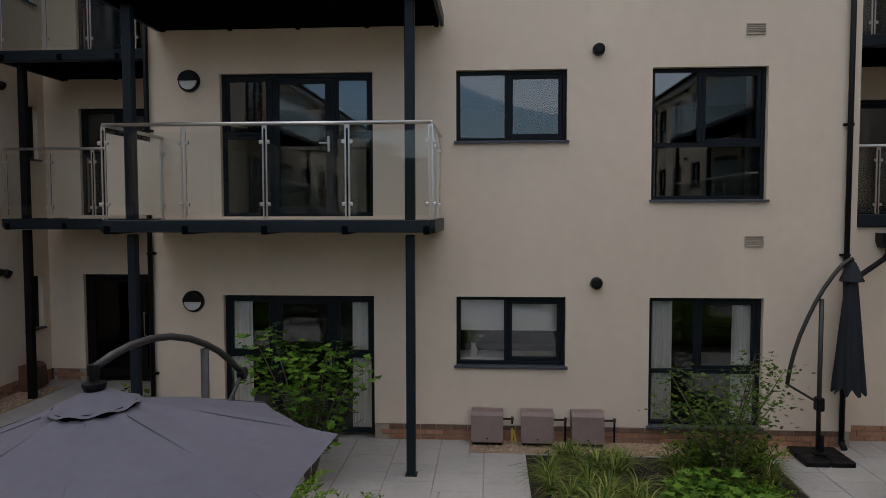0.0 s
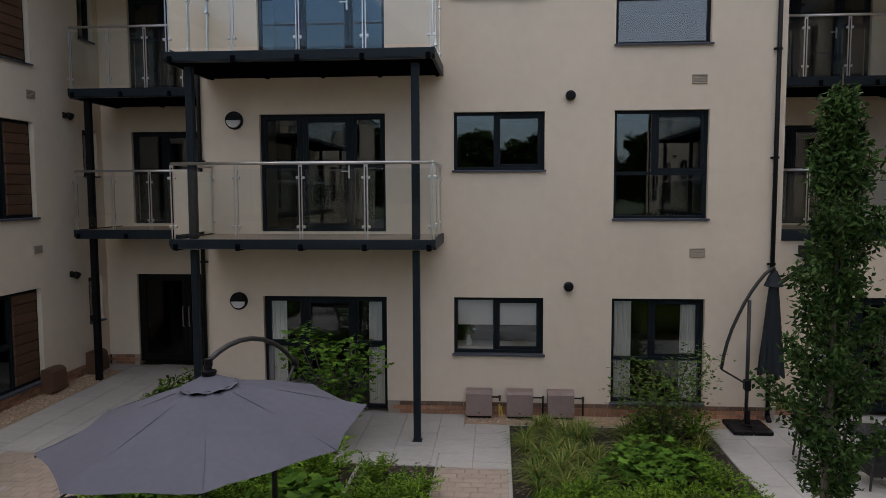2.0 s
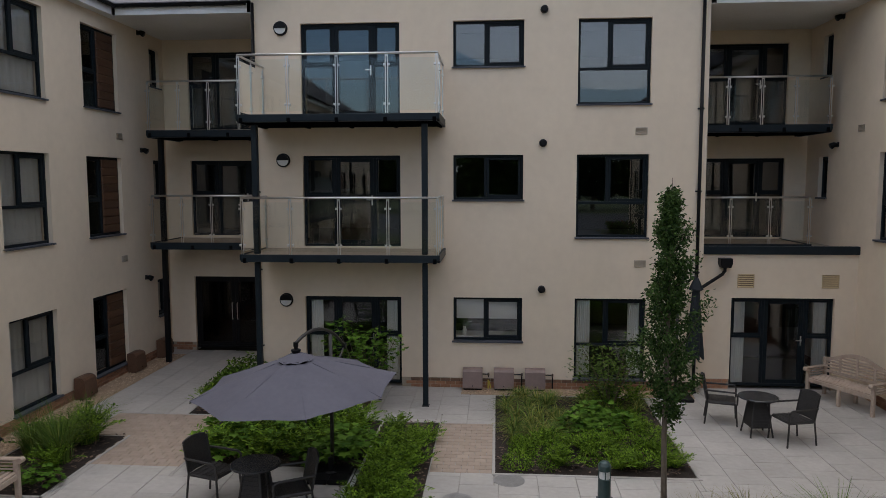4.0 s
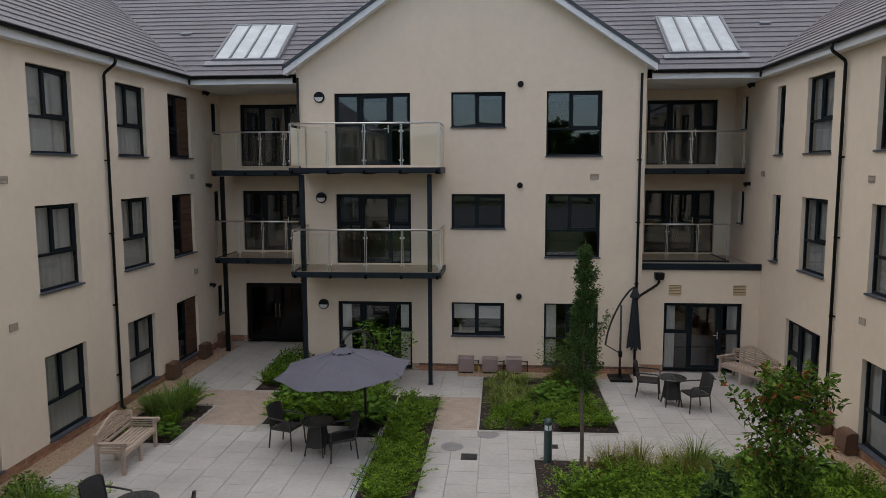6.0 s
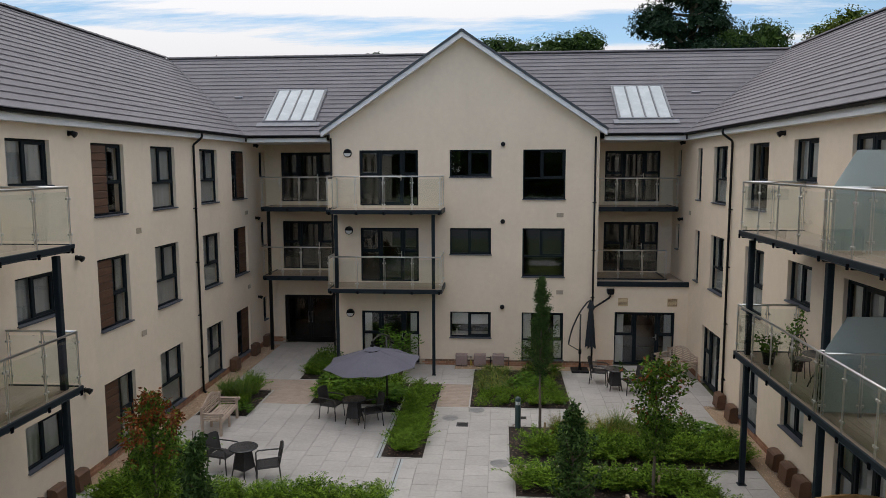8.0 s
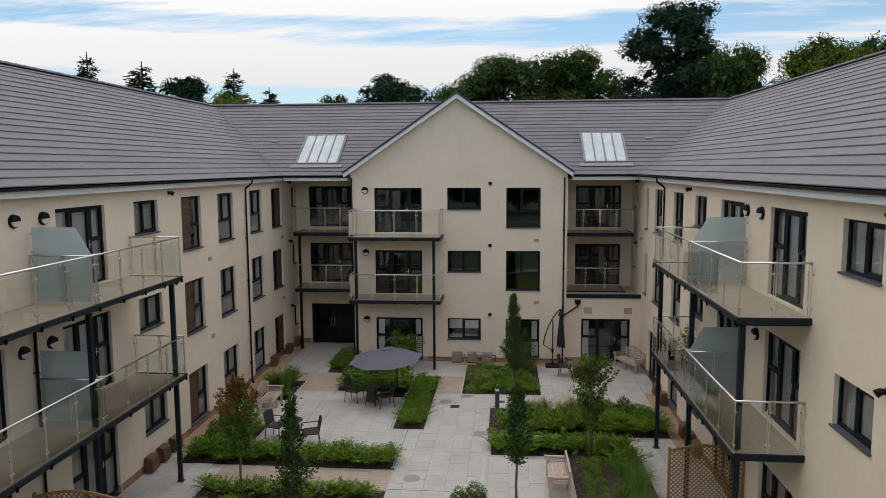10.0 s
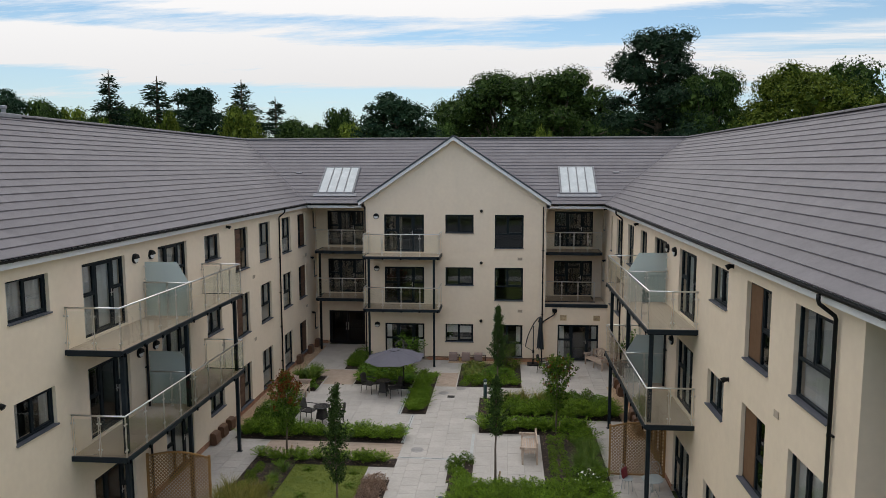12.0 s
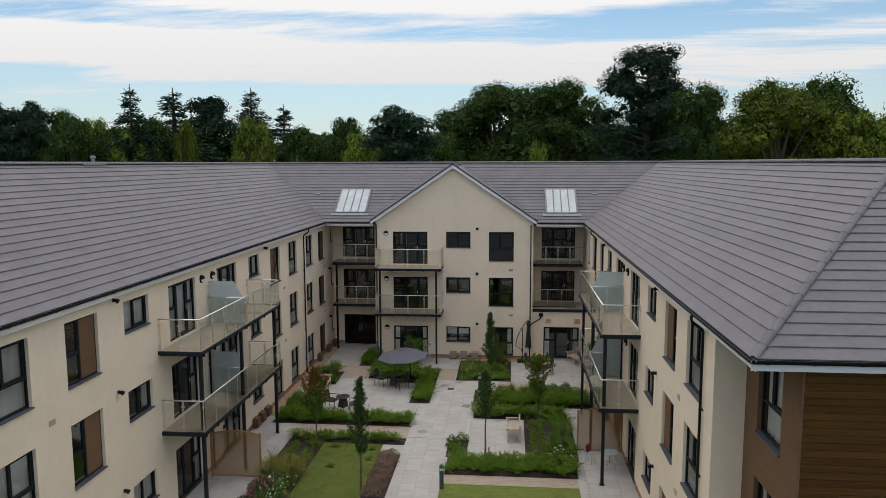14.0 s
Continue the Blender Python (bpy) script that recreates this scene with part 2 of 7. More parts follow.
# Interior shade is put into the near-black room colours.
ROOM_SHADE = mk("room_shade_black", (0.014, 0.013, 0.012), (0.022, 0.021, 0.019), 1.2, 0.9)
ROOM_FLOOR_SHADE = mk("room_floor_shade_black", (0.014, 0.012, 0.011), (0.024, 0.020, 0.017), 2, 0.95)
# Sky sheen on the anthracite sills is put into this lighter grey.
SILL_SHEEN = mk("sill_painted_sheen", (0.062, 0.066, 0.080), (0.085, 0.089, 0.104), 3, 0.45, 0.05, 120, spec=0.3)
CURTAIN = mk("curtain_cloth", (0.74, 0.73, 0.70), (0.82, 0.81, 0.78), 3, 0.9, 0.2, 200)


# ---- mesh tools ----
class Shape:
    """Collects vertices and faces for one mesh."""

    def __init__(self):
        self.v, self.f = [], []

    def add(self, verts, faces):
        o = len(self.v)
        self.v.extend(verts)
        self.f.extend([tuple(i + o for i in f) for f in faces])
        return self

    def box(self, x0, x1, y0, y1, z0, z1):
        v = [(x0, y0, z0), (x1, y0, z0), (x1, y1, z0), (x0, y1, z0), (x0, y0, z1), (x1, y0, z1), (x1, y1, z1), (x0, y1, z1)]
        return self.add(v, [(0, 3, 2, 1), (4, 5, 6, 7), (0, 1, 5, 4), (1, 2, 6, 5), (2, 3, 7, 6), (3, 0, 4, 7)])

    def cbox(self, x0, x1, y0, y1, z0, z1, c=0.008, m=None):
        """A box with chamfered edges."""
        c = min(c, (x1 - x0) * 0.4, (y1 - y0) * 0.4, (z1 - z0) * 0.4)
        v, f = [], []
        xs, ys, zs = (x0, x1), (y0, y1), (z0, z1)
        ids = {}
        for i in (0, 1):
            for j in (0, 1):
                for k in (0, 1):
                    sx, sy, sz = (c, -c)[i], (c, -c)[j], (c, -c)[k]
                    p = (xs[i], ys[j], zs[k])
                    for a, q in enumerate(((p[0], p[1] + sy, p[2] + sz), (p[0] + sx, p[1], p[2] + sz), (p[0] + sx, p[1] + sy, p[2]))):
                        ids[i, j, k, a] = len(v)
                        v.append(q)
        g = lambda *k: ids[k]
        f += [(g(0, 0, 0, 0), g(0, 0, 1, 0), g(0, 1, 1, 0), g(0, 1, 0, 0)), (g(1, 0, 0, 0), g(1, 1, 0, 0), g(1, 1, 1, 0), g(1, 0, 1, 0)),
              (g(0, 0, 0, 1), g(1, 0, 0, 1), g(1, 0, 1, 1), g(0, 0, 1, 1)), (g(0, 1, 0, 1), g(0, 1, 1, 1), g(1, 1, 1, 1), g(1, 1, 0, 1)),
              (g(0, 0, 0, 2), g(0, 1, 0, 2), g(1, 1, 0, 2), g(1, 0, 0, 2)), (g(0, 0, 1, 2), g(1, 0, 1, 2), g(1, 1, 1, 2), g(0, 1, 1, 2))]
        for i in (0, 1):
            for j in (0, 1):
                f += [(g(i, j, 0, 0), g(i, j, 0, 1), g(i, j, 1, 1), g(i, j, 1, 0)), (g(i, 0, j, 0), g(i, 0, j, 2), g(i, 1, j, 2), g(i, 1, j, 0)), (g(0, i, j, 1), g(0, i, j, 2), g(1, i, j, 2), g(1, i, j, 1))]
                for k in (0, 1):
                    f.append((g(i, j, k, 0), g(i, j, k, 1), g(i, j, k, 2)))
        if m is not None:
            v = [tuple(m @ Vector(p)) for p in v]
        return self.add(v, f)

    def sheet(self, x0, x1, y0, y1, z0, z1):
        """A glass sheet: its face and its four edges, so that light crosses the glass once. Its thin side is x or y."""
        v = [(x0, y0, z0), (x1, y0, z0), (x1, y1, z0), (x0, y1, z0), (x0, y0, z1), (x1, y0, z1), (x1, y1, z1), (x0, y1, z1)]
        f = [(0, 3, 2, 1), (4, 5, 6, 7), (0, 1, 5, 4), (1, 2, 6, 5), (2, 3, 7, 6), (3, 0, 4, 7)]
        del f[4 if abs(x1 - x0) > abs(y1 - y0) else 3]
        return self.add(v, f)

    def tube(self, pts, r, n=8, cap=True, radii=None):
        """A round bar along a line of points."""
        pts = [Vector(p) for p in pts]
        rings, side = [], None
        for i, p in enumerate(pts):
            d = (pts[min(i + 1, len(pts) - 1)] - pts[max(i - 1, 0)]).normalized()
            if side is None:
                side = d.orthogonal().normalized()
            side = (side - d * side.dot(d)).normalized()
            up = d.cross(side)
            rr = radii[i] if radii else r
            rings.append([tuple(p + (side * math.cos(2 * math.pi * k / n) + up * math.sin(2 * math.pi * k / n)) * rr) for k in range(n)])
        v = [q for ring in rings for q in ring]
        f = [(i * n + k, i * n + (k + 1) % n, (i + 1) * n + (k + 1) % n, (i + 1) * n + k) for i in range(len(pts) - 1) for k in range(n)]
        if cap:
            f += [tuple(range(n - 1, -1, -1)), tuple(range((len(pts) - 1) * n, len(pts) * n))]
        return self.add(v, f)

    def lathe(self, profile, n=20, centre=(0, 0, 0)):
        """A turned form from (radius, height) pairs."""
        cx, cy, cz = centre
        v = [(cx + r * math.cos(2 * math.pi * k / n), cy + r * math.sin(2 * math.pi * k / n), cz + h) for r, h in profile for k in range(n)]
        f = [(i * n + k, i * n + (k + 1) % n, (i + 1) * n + (k + 1) % n, (i + 1) * n + k) for i in range(len(profile) - 1) for k in range(n)]
        f += [tuple(range(n - 1, -1, -1)), tuple(range((len(profile) - 1) * n, len(profile) * n))]
        return self.add(v, f)

    def prism(self, outline, axis, a, b):
        """An outline of 2D points pushed along an axis from a to b."""
        n = len(outline)
        put = {"x": lambda p, t: (t, p[0], p[1]), "y": lambda p, t: (p[0], t, p[1]), "z": lambda p, t: (p[0], p[1], t)}[axis]
        v = [put(p, a) for p in outline] + [put(p, b) for p in outline]
        f = [tuple(range(n - 1, -1, -1)), tuple(range(n, 2 * n))] + [(i, (i + 1) % n, n + (i + 1) % n, n + i) for i in range(n)]
        return self.add(v, f)

    def mesh(self, name, material, smooth=False, fix=True):
        me = bpy.data.meshes.new(name)
        me.from_pydata(self.v, [], self.f)
        me.materials.append(material)
        if fix and len(self.f) < 60000:
            bm = bmesh.new()
            bm.from_mesh(me)
            bmesh.ops.recalc_face_normals(bm, faces=bm.faces)
            bm.to_mesh(me)
            bm.free()
        if smooth:
            me.polygons.foreach_set("use_smooth", [True] * len(me.polygons))
        me.update()
        return me


def thing(name, m, label, category, group="", kind=""):
    """An Empty that carries the parts of one thing."""
    ob = new(name)
    ob.empty_display_size = 0.1
    ob.matrix_basis = m
    return tagged(ob, label, category, group, kind)


def part(name, shape, material, parent, label="", smooth=False):
    ob = new(name, shape.mesh(name, material, smooth) if isinstance(shape, Shape) else shape)
    ob.parent = parent
    if label:
        ob["label"] = label
    return ob


def solo(name, shape, material, label, category, kind="", m=None, smooth=False, group=""):
    ob = new(name, shape.mesh(name, material, smooth))
    if m is not None:
        ob.matrix_basis = m
    return tagged(ob, label, category, group, kind)


def pierced(u0, u1, z0, z1, openings, thick=0.3):
    """A wall panel from u0 to u1 with openings (u, u, z, z) that go right through it; the outside is y = 0."""
    s = Shape()
    us = sorted({u0, u1, *[o[0] for o in openings], *[o[1] for o in openings]})
    zs = sorted({z0, z1, *[o[2] for o in openings], *[o[3] for o in openings]})
    us, zs = [u for u in us if u0 <= u <= u1], [z for z in zs if z0 <= z <= z1]
    solid = {}
    for i in range(len(us) - 1):
        for j in range(len(zs) - 1):
            cu, cz = (us[i] + us[i + 1]) / 2, (zs[j] + zs[j + 1]) / 2
            solid[i, j] = not any(a < cu < b and c < cz < d for a, b, c, d in openings)
    for (i, j), full in solid.items():
        if not full:
            continue
        a, b, c, d = us[i], us[i + 1], zs[j], zs[j + 1]
        s.add([(a, 0, c), (b, 0, c), (b, 0, d), (a, 0, d)], [(0, 1, 2, 3)])
        s.add([(a, thick, c), (b, thick, c), (b, thick, d), (a, thick, d)], [(3, 2, 1, 0)])
        for di, dj, p, q in ((-1, 0, (a, c), (a, d)), (1, 0, (b, d), (b, c)), (0, -1, (b, c), (a, c)), (0, 1, (a, d), (b, d))):
            if not solid.get((i + di, j + dj), False):
                s.add([(p[0], 0, p[1]), (q[0], 0, q[1]), (q[0], thick, q[1]), (p[0], thick, p[1])], [(0, 1, 2, 3)])
    return s


# ---- the building ----
HEAD = (2.05, 5.20, 8.07)               # window heads of the three storeys
FLOOR = (0.0, 3.12, 5.97)               # floor levels
XL, XR, XG0, XG1, YB = -8.0, 8.8, -4.45, 5.42, 3.17
EAVE_Z, PITCH, EAVE_Y, EAVE_L, EAVE_R = 8.62, 0.675, 0.25, -7.7, 8.5
RIDGE_Y = 5.75
RISE = (RIDGE_Y - EAVE_Y) * PITCH
WALL_TOP = 8.45
FACADE, LEFT, RIGHT = pose(0, 0, 0), pose(XL, 0, 0, 0, 0, 90), pose(XR, 0, 0, 0, 0, -90)
BAY = pose(0, YB, 0)
TERRACE = pose(0, 0.3, 0)
GABLE_L, GABLE_R = pose(XG0, 0, 0, 0, 0, -90), pose(XG1, 0, 0, 0, 0, 90)
L_END, R_END, NOTCH_X, NOTCH_Y = -38.0, -27.2, 9.55, -30.35
TALL_H, SMALL_H = 1.80, 0.98
count = {"window": 0, "door": 0}
window_store = {}


def bars(s, x0, x1, y0, y1, z0, z1, w, c=0.006):
    """A rectangular frame of bars of width w."""
    s.cbox(x0, x0 + w, y0, y1, z0, z1, c)
    s.cbox(x1 - w, x1, y0, y1, z0, z1, c)
    s.cbox(x0 + w, x1 - w, y0, y1, z0, z0 + w, c)
    s.cbox(x0 + w, x1 - w, y0, y1, z1 - w, z1, c)
    return s


def pane(parent, x0, x1, y, z0, z1, glass=None):
    ob = part("pane", Shape().sheet(x0, x1, y, y + 0.006, z0, z1), glass or GLASS, parent)
    ob.visible_shadow = False
    return ob


def sash(parent, x0, x1, y, z0, z1, w=0.055):
    """An opening light: its own frame, with a pane in it."""
    f = part("casement", bars(Shape(), x0, x1, y - 0.018, y + 0.05, z0, z1, w), ANTHRACITE, parent)
    pane(f, x0 + w - 0.006, x1 - w + 0.006, y + 0.012, z0 + w - 0.006, z1 - w + 0.006)


def make_window(style, w, h):
    """A window with its frame set well back in the opening. Local x to the right, y inwards, z from the opening's foot."""
    door = style.startswith("door")
    name = "door" if door else "window"
    count[name] += 1
    label = {"tall": "tall anthracite-framed window with two upper lights over one pane", "small": "anthracite-framed window with a fixed and an opening light",
             "panel_r": "anthracite-framed window beside a brown slatted panel", "panel_l": "anthracite-framed window beside a brown slatted panel",
             "board_r": "anthracite-framed window beside a plain brown panel", "board_l": "anthracite-framed window beside a plain brown panel",
             "narrow": "narrow anthracite-framed side window", "slim": "slim tall anthracite-framed window with a transom",
             "door": "closed anthracite glazed balcony door between two sidelights", "door_dark": "closed glazed double doors, blackened to paint the deep bay shade"}[style]
    t = thing("%s_%d" % (name, count[name]), Matrix(), label, "glazed door" if door else "window", kind="structure")
    y0, y1, b = (0.08 if door else 0.09), (0.15 if door else 0.16), 0.055
    # the bay doors' shade is painted in: black frames in place of anthracite
    paint = BLACK_PLASTIC if style == "door_dark" else ANTHRACITE
    part("window_frame" if not door else "door_frame", bars(Shape(), 0, w, y0, y1, 0, h, b), paint, t)
    if not door:
        s = Shape().cbox(-0.03, w + 0.03, -0.05, y0 + 0.01, -0.018, 0.004, 0.005)
        s.cbox(-0.03, w + 0.03, -0.05, -0.04, -0.034, -0.018, 0.003)
        part("window_sill", s, SILL_SHEEN, t)
    g = y0 + 0.03
    if style == "tall":
        zt, xm = h * 0.42, w * 0.43
        part("transom", Shape().cbox(b, w - b, y0 + 0.003, y1 - 0.003, zt - 0.03, zt + 0.03, 0.006), ANTHRACITE, t)
        part("mullion", Shape().cbox(xm - 0.03, xm + 0.03, y0 + 0.003, y1 - 0.003, zt + 0.03, h - b, 0.006), ANTHRACITE, t)
        pane(t, b - 0.005, w - b + 0.005, g, b - 0.005, zt - 0.025)
        pane(t, b - 0.005, xm - 0.025, g, zt + 0.025, h - b + 0.005)
        sash(t, xm + 0.03, w - b, g, zt + 0.03, h - b)
    elif style == "small":
        xm = w * 0.46
        part("mullion", Shape().cbox(xm - 0.03, xm + 0.03, y0 + 0.003, y1 - 0.003, b, h - b, 0.006), ANTHRACITE, t)
        pane(t, b - 0.005, xm - 0.025, g, b - 0.005, h - b + 0.005)
        sash(t, xm + 0.03, w - b, g, b, h - b)
    elif style == "narrow":
        sash(t, b, w - b, g, b, h - b, 0.045)
    elif style == "slim":
        zt = h * 0.42
        part("transom", Shape().cbox(b, w - b, y0 + 0.003, y1 - 0.003, zt - 0.03, zt + 0.03, 0.006), ANTHRACITE, t)
        pane(t, b - 0.005, w - b + 0.005, g, b - 0.005, zt - 0.025)
        sash(t, b, w - b, g, zt + 0.03, h - b, 0.045)
    elif style[:5] in ("panel", "board"):
        right = style.endswith("_r")
        xm = w * (0.47 if right else 0.53)
        part("mullion", Shape().cbox(xm - 0.035, xm + 0.035, y0 + 0.003, y1 - 0.003, b, h - b, 0.006), ANTHRACITE, t)
        wx0, wx1, px0, px1 = (b, xm - 0.035, xm + 0.035, w - b) if right else (xm + 0.035, w - b, b, xm - 0.035)
        zt = h * 0.45
        part("transom", Shape().cbox(wx0, wx1, y0 + 0.003, y1 - 0.003, zt - 0.03, zt + 0.03, 0.006), ANTHRACITE, t)
        pane(t, wx0 - 0.005, wx1 + 0.005, g, b - 0.005, zt - 0.025)
        sash(t, wx0, wx1, g, zt + 0.03, h - b, 0.045)
        if style.startswith("panel"):
            n = 9
            step = (h - 2 * b) / n
            for i in range(n):
                part("slat", Shape().cbox(px0, px1, y0 - 0.025, y0 + 0.02, b + i * step + 0.006, b + (i + 1) * step - 0.004, 0.012), SLAT_WOOD, t)
            part("panel", Shape().box(px0, px1, y0 + 0.022, y0 + 0.04, b, h - b), SLAT_WOOD, t)
        else:
            part("panel", Shape().cbox(px0, px1, y0 - 0.01, y0 + 0.03, b, h - b, 0.006), BROWN_RENDER, t)
    elif style == "door":
        xa, xb, zt = w * 0.325, w * 0.735, h * 0.56
        for x in (xa, xb):
            part("mullion", Shape().cbox(x - 0.03, x + 0.03, y0 + 0.003, y1 - 0.003, b, h - b, 0.006), ANTHRACITE, t)
        for x0, x1 in ((b, xa - 0.03), (xb + 0.03, w - b)):
            part("transom", Shape().cbox(x0, x1, y0 + 0.003, y1 - 0.003, zt - 0.03, zt + 0.03, 0.006), ANTHRACITE, t)
            pane(t, x0 - 0.005, x1 + 0.005, g, b - 0.005, zt - 0.025)
            sash(t, x0, x1, g, zt + 0.03, h - b, 0.045)
        leaf = part("door_leaf", bars(Shape(), xa + 0.03, xb - 0.03, g - 0.018, g + 0.05, b, h - b, 0.085), ANTHRACITE, t)
        pane(leaf, xa + 0.11, xb - 0.11, g + 0.012, b + 0.08, h - b - 0.08)
        s = Shape().cbox(xb - 0.085, xb - 0.055, g - 0.03, g - 0.018, 0.92, 1.14, 0.005)
        s.tube([(xb - 0.07, g - 0.02, 1.04), (xb - 0.07, g - 0.07, 1.04), (xb - 0.19, g - 0.07, 1.04)], 0.010, 8)
        part("handle", s, STAINLESS, leaf, "chrome lever handle")
    else:
        xa = w / 2
        for x0, x1, hx in ((b, xa - 0.003, xa - 0.07), (xa + 0.003, w - b, xa + 0.07)):
            leaf = part("door_leaf", bars(Shape(), x0, x1, g - 0.018, g + 0.05, b, h - b, 0.10), paint, t)
            pane(leaf, x0 + 0.09, x1 - 0.09, g + 0.012, b + 0.09, h - b - 0.09, GLASS_SHADED)
            s = Shape().tube([(hx, g - 0.02, 0.80), (hx, g - 0.07, 0.80), (hx, g - 0.07, 1.25), (hx, g - 0.02, 1.25)], 0.012, 8)
            part("handle", s, STAINLESS, leaf, "chrome pull handle")
    return t


def set_window(style, frame_of, u0, u1, z0, z1):
    key = (style, round(u1 - u0, 2), round(z1 - z0, 2))
    m = frame_of @ pose(u0, 0, z0)
    if key not in window_store:
        t = make_window(style, u1 - u0, z1 - z0)
        t.matrix_basis = m
        window_store[key] = t
    else:
        kind = "door" if style.startswith("door") else "window"
        count[kind] += 1
        t = copy_thing(window_store[key], m)
        t.name = "%s_%d" % (kind, count[kind])
    curtains.append((style, frame_of, u0, u1, z0, z1))
    return t


curtains = []


def storeys(frame_of, style, u0, u1, levels=(0, 1, 2), height=None):
    """The same window on several storeys; returns the openings."""
    out = []
    for k in levels:
        h = height or (SMALL_H if style in ("small", "narrow") else TALL_H)
        z0 = HEAD[k] - h
        if style.startswith("door"):
            z0 = FLOOR[k] + 0.06
        set_window(style, frame_of, u0, u1, z0, HEAD[k])
        out.append((u0, u1, z0, HEAD[k]))
    return out


# facade of the gabled block
holes = storeys(FACADE, "door", -3.36, -1.17) + storeys(FACADE, "small", 0.0, 1.53) + storeys(FACADE, "tall", 2.68, 4.22)
s = pierced(XG0, XG1, 0.22, WALL_TOP, holes)
GABLE_MID, GABLE_HALF, GABLE_UP = 0.46, 5.15, 0.12
top = EAVE_Z + GABLE_UP + GABLE_HALF * PITCH - 0.10
gz = lambda x: top - abs(x - GABLE_MID) * PITCH
s.prism([(XG0, WALL_TOP), (XG1, WALL_TOP), (XG1, gz(XG1)), (GABLE_MID, gz(GABLE_MID)), (XG0, gz(XG0))], "y", 0.0, 0.3)
solo("wall_gable", s, CREAM, "cream rendered gable wall with anthracite windows", "wall", "structure")
for nm, m, a, b in (("wall_gable_left", GABLE_L, -YB, -0.3), ("wall_gable_right", GABLE_R, 0.3, YB)):
    solo(nm, pierced(a, b, 0.22 if nm.endswith("left") else 3.0, WALL_TOP, []), CREAM, "cream rendered side wall of the gabled block", "wall", "structure", m)

# corner bays
holes = storeys(BAY, "door", -7.32, -5.13, (1, 2)) + storeys(BAY, "door_dark", -7.32, -5.13, (0,))
solo("wall_bay_left", pierced(XL - 0.3, XG0 + 0.3, 0.22, WALL_TOP + 0.12, holes), CREAM, "cream rendered wall at the back of the corner bay", "wall", "structure", BAY)
holes = storeys(BAY, "door", 6.08, 8.27, (1, 2))
solo("wall_bay_right", pierced(XG1 - 0.3, XR + 0.3, 3.0, WALL_TOP + 0.12, holes), CREAM, "cream rendered wall at the back of the corner bay", "wall", "structure", BAY)
holes = storeys(TERRACE, "door", 6.14, 8.34, (0,))
solo("wall_terrace", pierced(XG1, XR, 0.22, 3.02, holes), CREAM, "cream rendered ground floor wall under the roof terrace", "wall", "structure", TERRACE)

# left wing
holes = storeys(LEFT, "narrow", 2.42, 2.96)
holes += storeys(LEFT, "panel_r", -0.63, 0.82) + storeys(LEFT, "tall", -3.40, -1.95) + storeys(LEFT, "tall", -6.72, -5.22)
holes += storeys(LEFT, "panel_l", -9.69, -8.18) + storeys(LEFT, "small", -12.70, -11.28) + storeys(LEFT, "door", -16.30, -14.20)
holes += storeys(LEFT, "door", -20.50, -18.34) + storeys(LEFT, "small", -23.45, -21.92) + storeys(LEFT, "board_r", -26.42, -24.88)
holes += storeys(LEFT, "tall", -29.45, -27.90) + storeys(LEFT, "tall", -33.0, -31.5)
solo("wall_left_wing", pierced(L_END, YB, 0.22, WALL_TOP, holes), CREAM, "cream rendered three-storey wing wall with anthracite windows", "wall", "structure", LEFT)

# right wing (its local u runs towards the viewer)
holes = storeys(RIGHT, "narrow", -2.46, -1.98, (1, 2)) + storeys(RIGHT, "slim", 0.33, 0.88, (1, 2))
holes += storeys(RIGHT, "tall", 2.24, 3.64, (1, 2)) + storeys(RIGHT, "door", 1.64, 3.64, (0,)) + storeys(RIGHT, "tall", 5.59, 7.03)
holes += storeys(RIGHT, "small", 8.62, 9.95) + storeys(RIGHT, "door", 11.46, 13.46) + storeys(RIGHT, "door", 15.33, 17.37)
holes += storeys(RIGHT, "small", 18.93, 20.38) + storeys(RIGHT, "board_l", 21.78, 23.30) + storeys(RIGHT, "tall", 24.55, 26.15)
solo("wall_right_wing", pierced(-YB, -R_END, 0.22, WALL_TOP, holes), CREAM, "cream rendered three-storey wing wall with anthracite windows", "wall", "structure", RIGHT)
# its recessed end: a cream return, a brown rendered flank and a timber-clad end
solo("wall_return", pierced(XR + 0.3, NOTCH_X, 0.22, WALL_TOP, []), CREAM, "cream rendered return wall at the recessed corner", "wall", "structure", pose(0, R_END, 0))
NOTCH = pose(NOTCH_X, 0, 0, 0, 0, -90)
holes = storeys(NOTCH, "tall", 28.02, 29.42)
solo("wall_flank", pierced(-R_END, -NOTCH_Y - 0.05, 0.22, WALL_TOP, holes), BROWN_RENDER, "brown board-clad flank wall with a tall window", "wall", "structure", NOTCH)
clad = thing("wall_timber", pose(NOTCH_X, NOTCH_Y, 0), "brown timber-clad end wall of the wing", "wall", kind="structure")
part("backing", Shape().box(0.06, 9.0, 0.03, 0.048, 0.22, WALL_TOP), TIMBER_CLAD, clad)
board = Shape().cbox(0.05, 9.0, 0.0, 0.028, 0.0, 0.142, 0.008).mesh("plank", TIMBER_CLAD)
for i in range(55):
    b = part("plank", board, TIMBER_CLAD, clad)
    b.location = (0, 0, 0.22 + i * 0.149)
part("corner_post", Shape().cbox(0.0, 0.05, -0.003, 0.049, 0.22, WALL_TOP, 0.004), BROWN_RENDER, clad)

# plain outer walls that close the blocks
s = Shape()
s.box(XL - 11.0, XL - 10.7, L_END, 11.5, 0, WALL_TOP)
s.box(XL - 11.0, XR + 11.0, 11.5, 11.8, 0, WALL_TOP)
